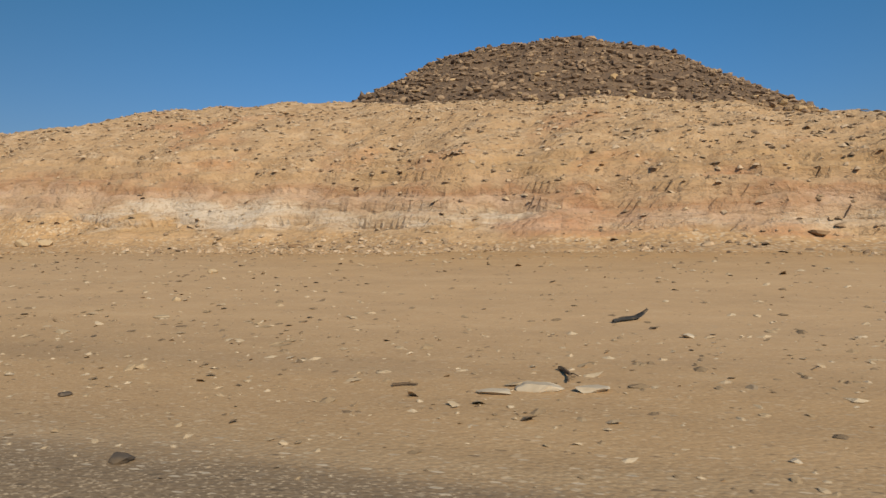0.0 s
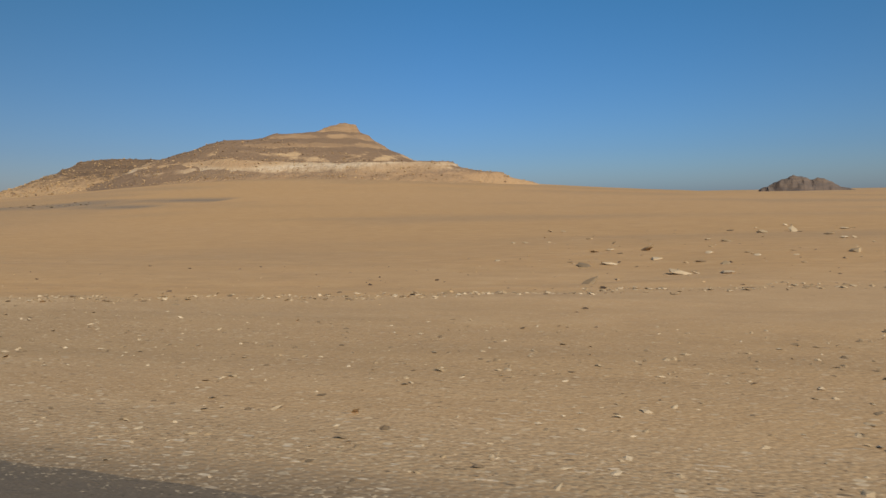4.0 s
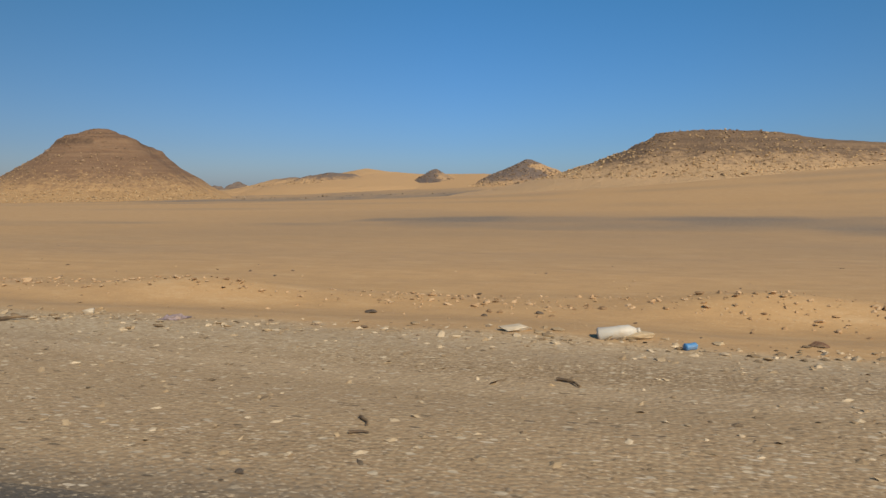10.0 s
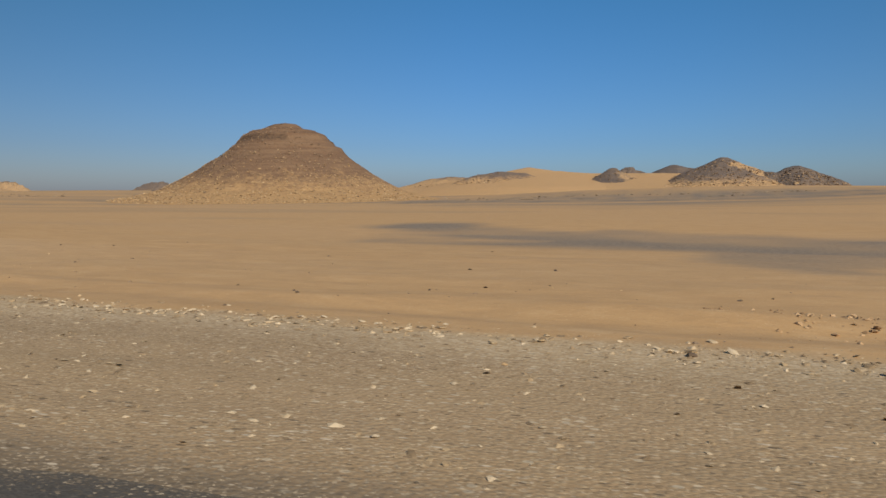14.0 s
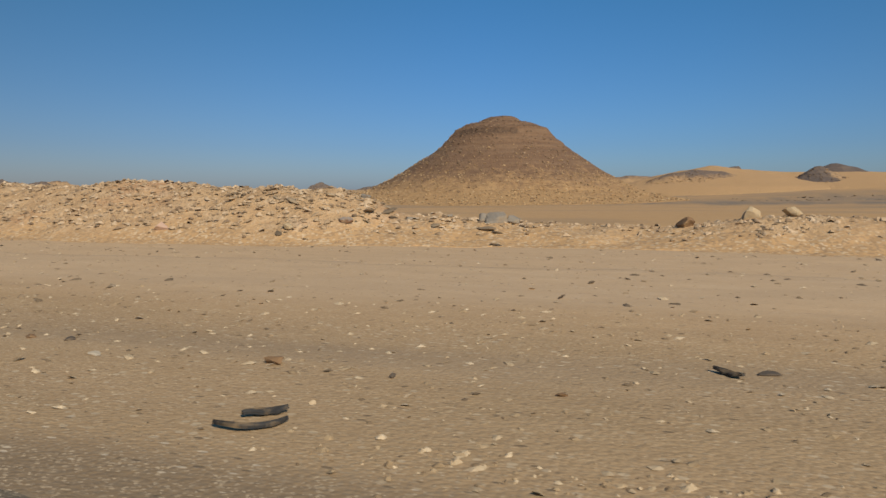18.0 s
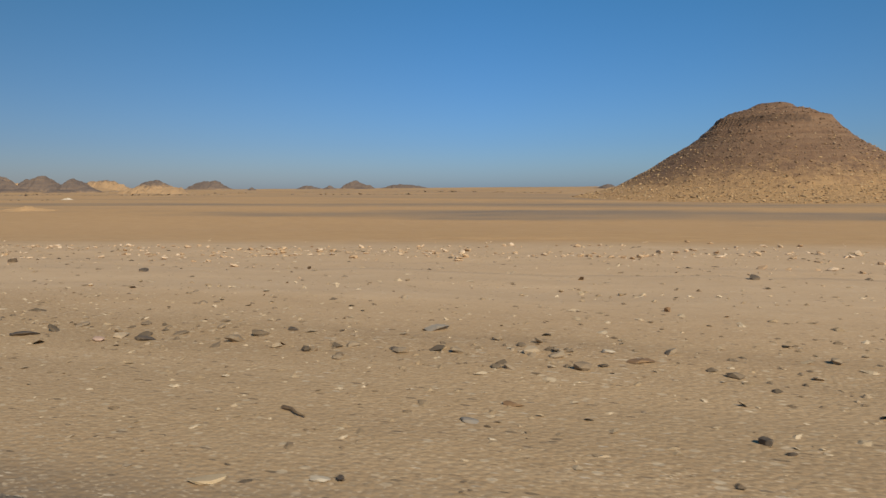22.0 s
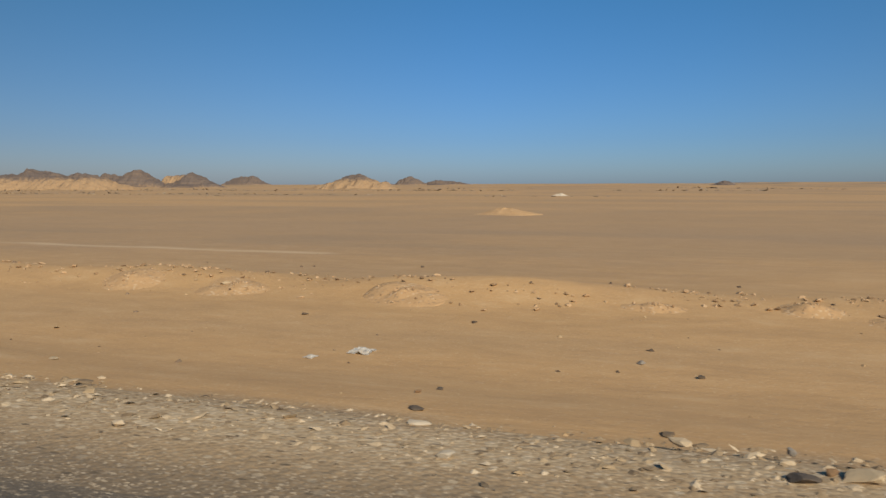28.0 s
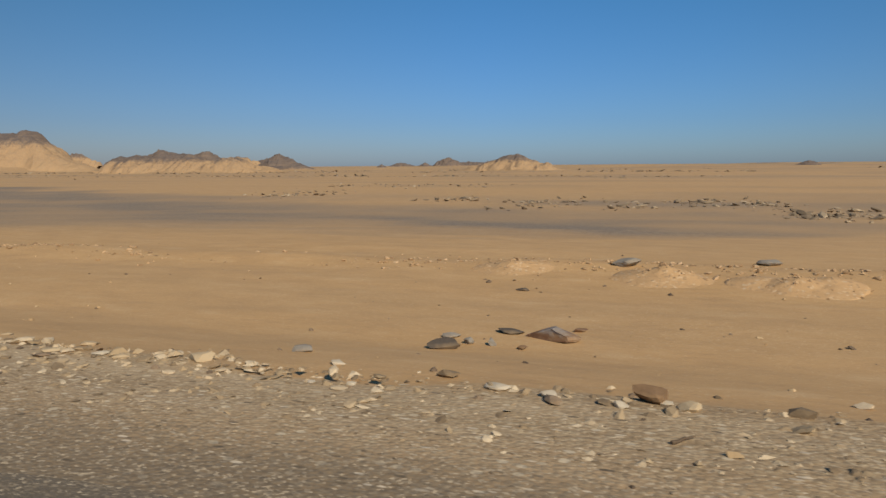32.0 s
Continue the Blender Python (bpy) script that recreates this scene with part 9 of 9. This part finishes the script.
pile(-707.8, 16.6, 1.87, 0.38, M_HEAP, 6905)
pile(-708.0, 12.2, 1.01, 0.12, M_PALEHEAP, 6898)
rock(-708.24, 10.35, 0.19, 0.07, "dark", 6807)
rock(-708.76, 7.66, 0.08, 0.03, "dark", 6821)
pile(-710.0, 11.7, 1.14, 0.19, M_PALEHEAP, 6891)
pile(-712.2, 12.1, 1.39, 0.19, M_PALEHEAP, 6884)
pile(-714.0, 11.7, 1.58, 0.29, M_HEAP, 6877)
pile(-716.2, 11.3, 1.45, 0.24, M_HEAP, 6870)
pile(-731.7, 10.3, 2.68, 0.34, M_HEAP, 7073)
slab(-732.18, 4.17, 0.11, 0.04, "grey", 7017)
slab(-732.20, 4.06, 0.07, 0.05, "pale", 6989)
rock(-732.32, 13.17, 0.13, 0.09, "dark", 7045)
tyre_shred(-733.15, 3.70, -733.07, 3.71, 0.02, 0.05, 0.0, 7122)
slab(-733.38, 4.35, 0.15, 0.04, "white", 6968)
pile(-734.0, 9.9, 2.56, 0.37, M_HEAP, 7066)
slab(-734.48, 4.34, 0.08, 0.03, "brown", 6975)
rock(-734.57, 13.87, 0.18, 0.11, "white", 7031)
slab(-734.59, 4.26, 0.15, 0.05, "white", 6961)
slab(-734.95, 2.87, 0.24, 0.05, "grey", 7003)
slab(-735.19, 4.70, 0.22, 0.06, "white", 6954)
rock(-735.30, 3.76, 0.04, 0.03, "dark", 7059)
slab(-735.37, 2.78, 0.06, 0.03, "white", 6996)
slab(-735.49, 4.27, 0.21, 0.08, "purple", 6933)
rock(-735.82, 10.05, 0.17, 0.07, "brown", 7038)
rock(-735.92, 6.95, 0.10, 0.05, "purple", 7024)
pile(-736.1, 11.7, 1.13, 0.10, M_HEAP, 7108)
slab(-736.15, 4.28, 0.16, 0.05, "grey", 6947)
slab(-737.20, 4.30, 0.22, 0.08, "brown", 6940)
slab(-737.38, 4.27, 0.20, 0.07, "purple", 6982)
pile(-737.8, 11.2, 1.33, 0.11, M_HEAP, 7101)
slab(-737.94, 4.33, 0.27, 0.08, "pale", 7010)
pile(-739.5, 10.8, 1.28, 0.15, M_HEAP, 7094)
pile(-741.5, 10.9, 0.97, 0.16, M_HEAP, 7087)
pile(-743.2, 10.7, 2.64, 0.23, M_HEAP, 7080)
rock(-745.13, 10.87, 0.26, 0.13, "grey", 7052)
pile(-745.3, 10.5, 1.38, 0.19, M_HEAP, 7115)
rock(-789.46, 11.59, 0.19, 0.10, "brown", 7353)
slab(-790.66, 3.57, 0.13, 0.03, "pale", 7262)
slab(-790.90, 3.82, 0.17, 0.05, "pale", 7234)
slab(-791.25, 3.84, 0.20, 0.05, "pale", 7199)
slab(-791.57, 3.82, 0.20, 0.06, "brown", 7185)
slab(-791.57, 3.57, 0.12, 0.04, "pale", 7248)
slab(-791.79, 4.40, 0.06, 0.03, "white", 7192)
slab(-791.87, 3.51, 0.12, 0.04, "pale", 7241)
rock(-791.91, 11.40, 0.19, 0.09, "brown", 7318)
slab(-791.97, 3.90, 0.20, 0.05, "pale", 7171)
rock(-792.19, 2.99, 0.04, 0.03, "dark", 7339)
stick(-792.19, 3.66, -792.03, 3.60, 0.016, -0.04, 7416, False)
slab(-792.37, 3.87, 0.10, 0.03, "grey", 7255)
slab(-792.58, 3.82, 0.20, 0.04, "pale", 7178)
rock(-792.61, 5.77, 0.05, 0.03, "brown", 7304)
slab(-793.43, 2.80, 0.09, 0.04, "pale", 7213)
rock(-793.81, 11.14, 0.19, 0.09, "brown", 7311)
slab(-793.85, 2.61, 0.12, 0.04, "pale", 7220)
pile(-794.1, 10.2, 1.16, 0.08, M_HEAP, 7402)
rock(-794.44, 2.87, 0.07, 0.03, "dark", 7332)
slab(-795.04, 3.76, 0.17, 0.05, "brown", 7206)
slab(-795.57, 3.81, 0.19, 0.06, "grey", 7164)
rock(-800.82, 10.33, 0.16, 0.09, "brown", 7360)
pile(-802.9, 9.9, 1.06, 0.12, M_HEAP, 7409)
pile(-847.1, 10.4, 2.73, 0.21, M_HEAP, 7514)
rock(-847.85, 3.98, 0.18, 0.08, "brown", 7458)
rock(-847.86, 3.92, 0.10, 0.05, "brown", 7486)
rock(-848.50, 3.86, 0.13, 0.03, "white", 7465)
rock(-849.27, 3.97, 0.14, 0.05, "pale", 7451)
rock(-849.68, 3.90, 0.09, 0.03, "pale", 7472)
rock(-850.06, 3.90, 0.10, 0.08, "brown", 7437)
pile(-850.4, 10.7, 1.44, 0.13, M_HEAP, 7507)
rock(-850.46, 3.88, 0.16, 0.09, "white", 7430)
rock(-850.64, 3.49, 0.19, 0.07, "pink", 7423)
rock(-851.02, 6.33, 0.10, 0.04, "white", 7444)
pile(-852.9, 10.6, 1.50, 0.20, M_HEAP, 7500)
rock(-855.45, 11.18, 0.46, 0.19, "white", 7479)
pile(-856.7, 10.3, 4.32, 0.35, M_HEAP, 7493)
rock(-875.41, 11.99, 0.16, 0.06, "dark", 7717)
rock(-875.89, 10.84, 0.13, 0.09, "dark", 7710)
rock(-876.20, 6.33, 0.07, 0.04, "white", 7724)
slab(-877.28, 3.60, 0.38, 0.11, "grey", 7549)
slab(-877.29, 4.14, 0.14, 0.04, "grey", 7661)
slab(-877.88, 4.47, 0.11, 0.05, "white", 7605)
slab(-878.09, 4.09, 0.07, 0.03, "dark", 7626)
pile(-878.1, 11.1, 1.13, 0.09, M_HEAP, 7773)
slab(-878.13, 5.33, 0.14, 0.05, "pale", 7654)
rock(-878.34, 4.47, 0.06, 0.03, "white", 7731)
slab(-878.42, 4.72, 0.12, 0.04, "pale", 7647)
slab(-878.47, 3.04, 0.33, 0.07, "purple", 7542)
slab(-878.55, 4.12, 0.14, 0.06, "pale", 7563)
slab(-878.70, 3.68, 0.07, 0.03, "grey", 7675)
slab(-878.91, 5.11, 0.31, 0.06, "white", 7556)
slab(-879.18, 3.17, 0.18, 0.03, "brown", 7682)
slab(-879.30, 4.80, 0.21, 0.06, "pale", 7584)
rock(-879.36, 3.89, 0.04, 0.03, "white", 7738)
slab(-879.57, 2.91, 0.15, 0.04, "brown", 7640)
slab(-879.60, 2.72, 0.17, 0.05, "pink", 7633)
pile(-879.6, 11.0, 0.96, 0.10, M_HEAP, 7752)
slab(-879.81, 5.16, 0.28, 0.05, "pale", 7591)
slab(-880.12, 3.54, 0.41, 0.16, "purple", 7521)
slab(-880.60, 3.24, 0.18, 0.04, "grey", 7535)
slab(-880.82, 5.13, 0.20, 0.06, "pale", 7619)
slab(-880.86, 2.70, 0.32, 0.09, "brown", 7577)
slab(-880.93, 3.08, 0.35, 0.09, "grey", 7528)
slab(-880.96, 5.71, 0.13, 0.08, "pale", 7598)
slab(-881.33, 4.12, 0.27, 0.04, "pale", 7668)
slab(-881.39, 4.62, 0.20, 0.05, "white", 7570)
pile(-881.8, 11.1, 0.83, 0.11, M_PALEHEAP, 7759)
rock(-881.90, 11.22, 0.35, 0.16, "grey", 7689)
slab(-882.20, 3.95, 0.30, 0.05, "pale", 7612)
rock(-882.22, 13.03, 0.18, 0.09, "brown", 7703)
rock(-883.11, 9.15, 0.07, 0.04, "white", 7745)
rock(-883.88, 12.98, 0.19, 0.14, "grey", 7696)
pile(-886.3, 12.6, 1.31, 0.10, M_HEAP, 7766)
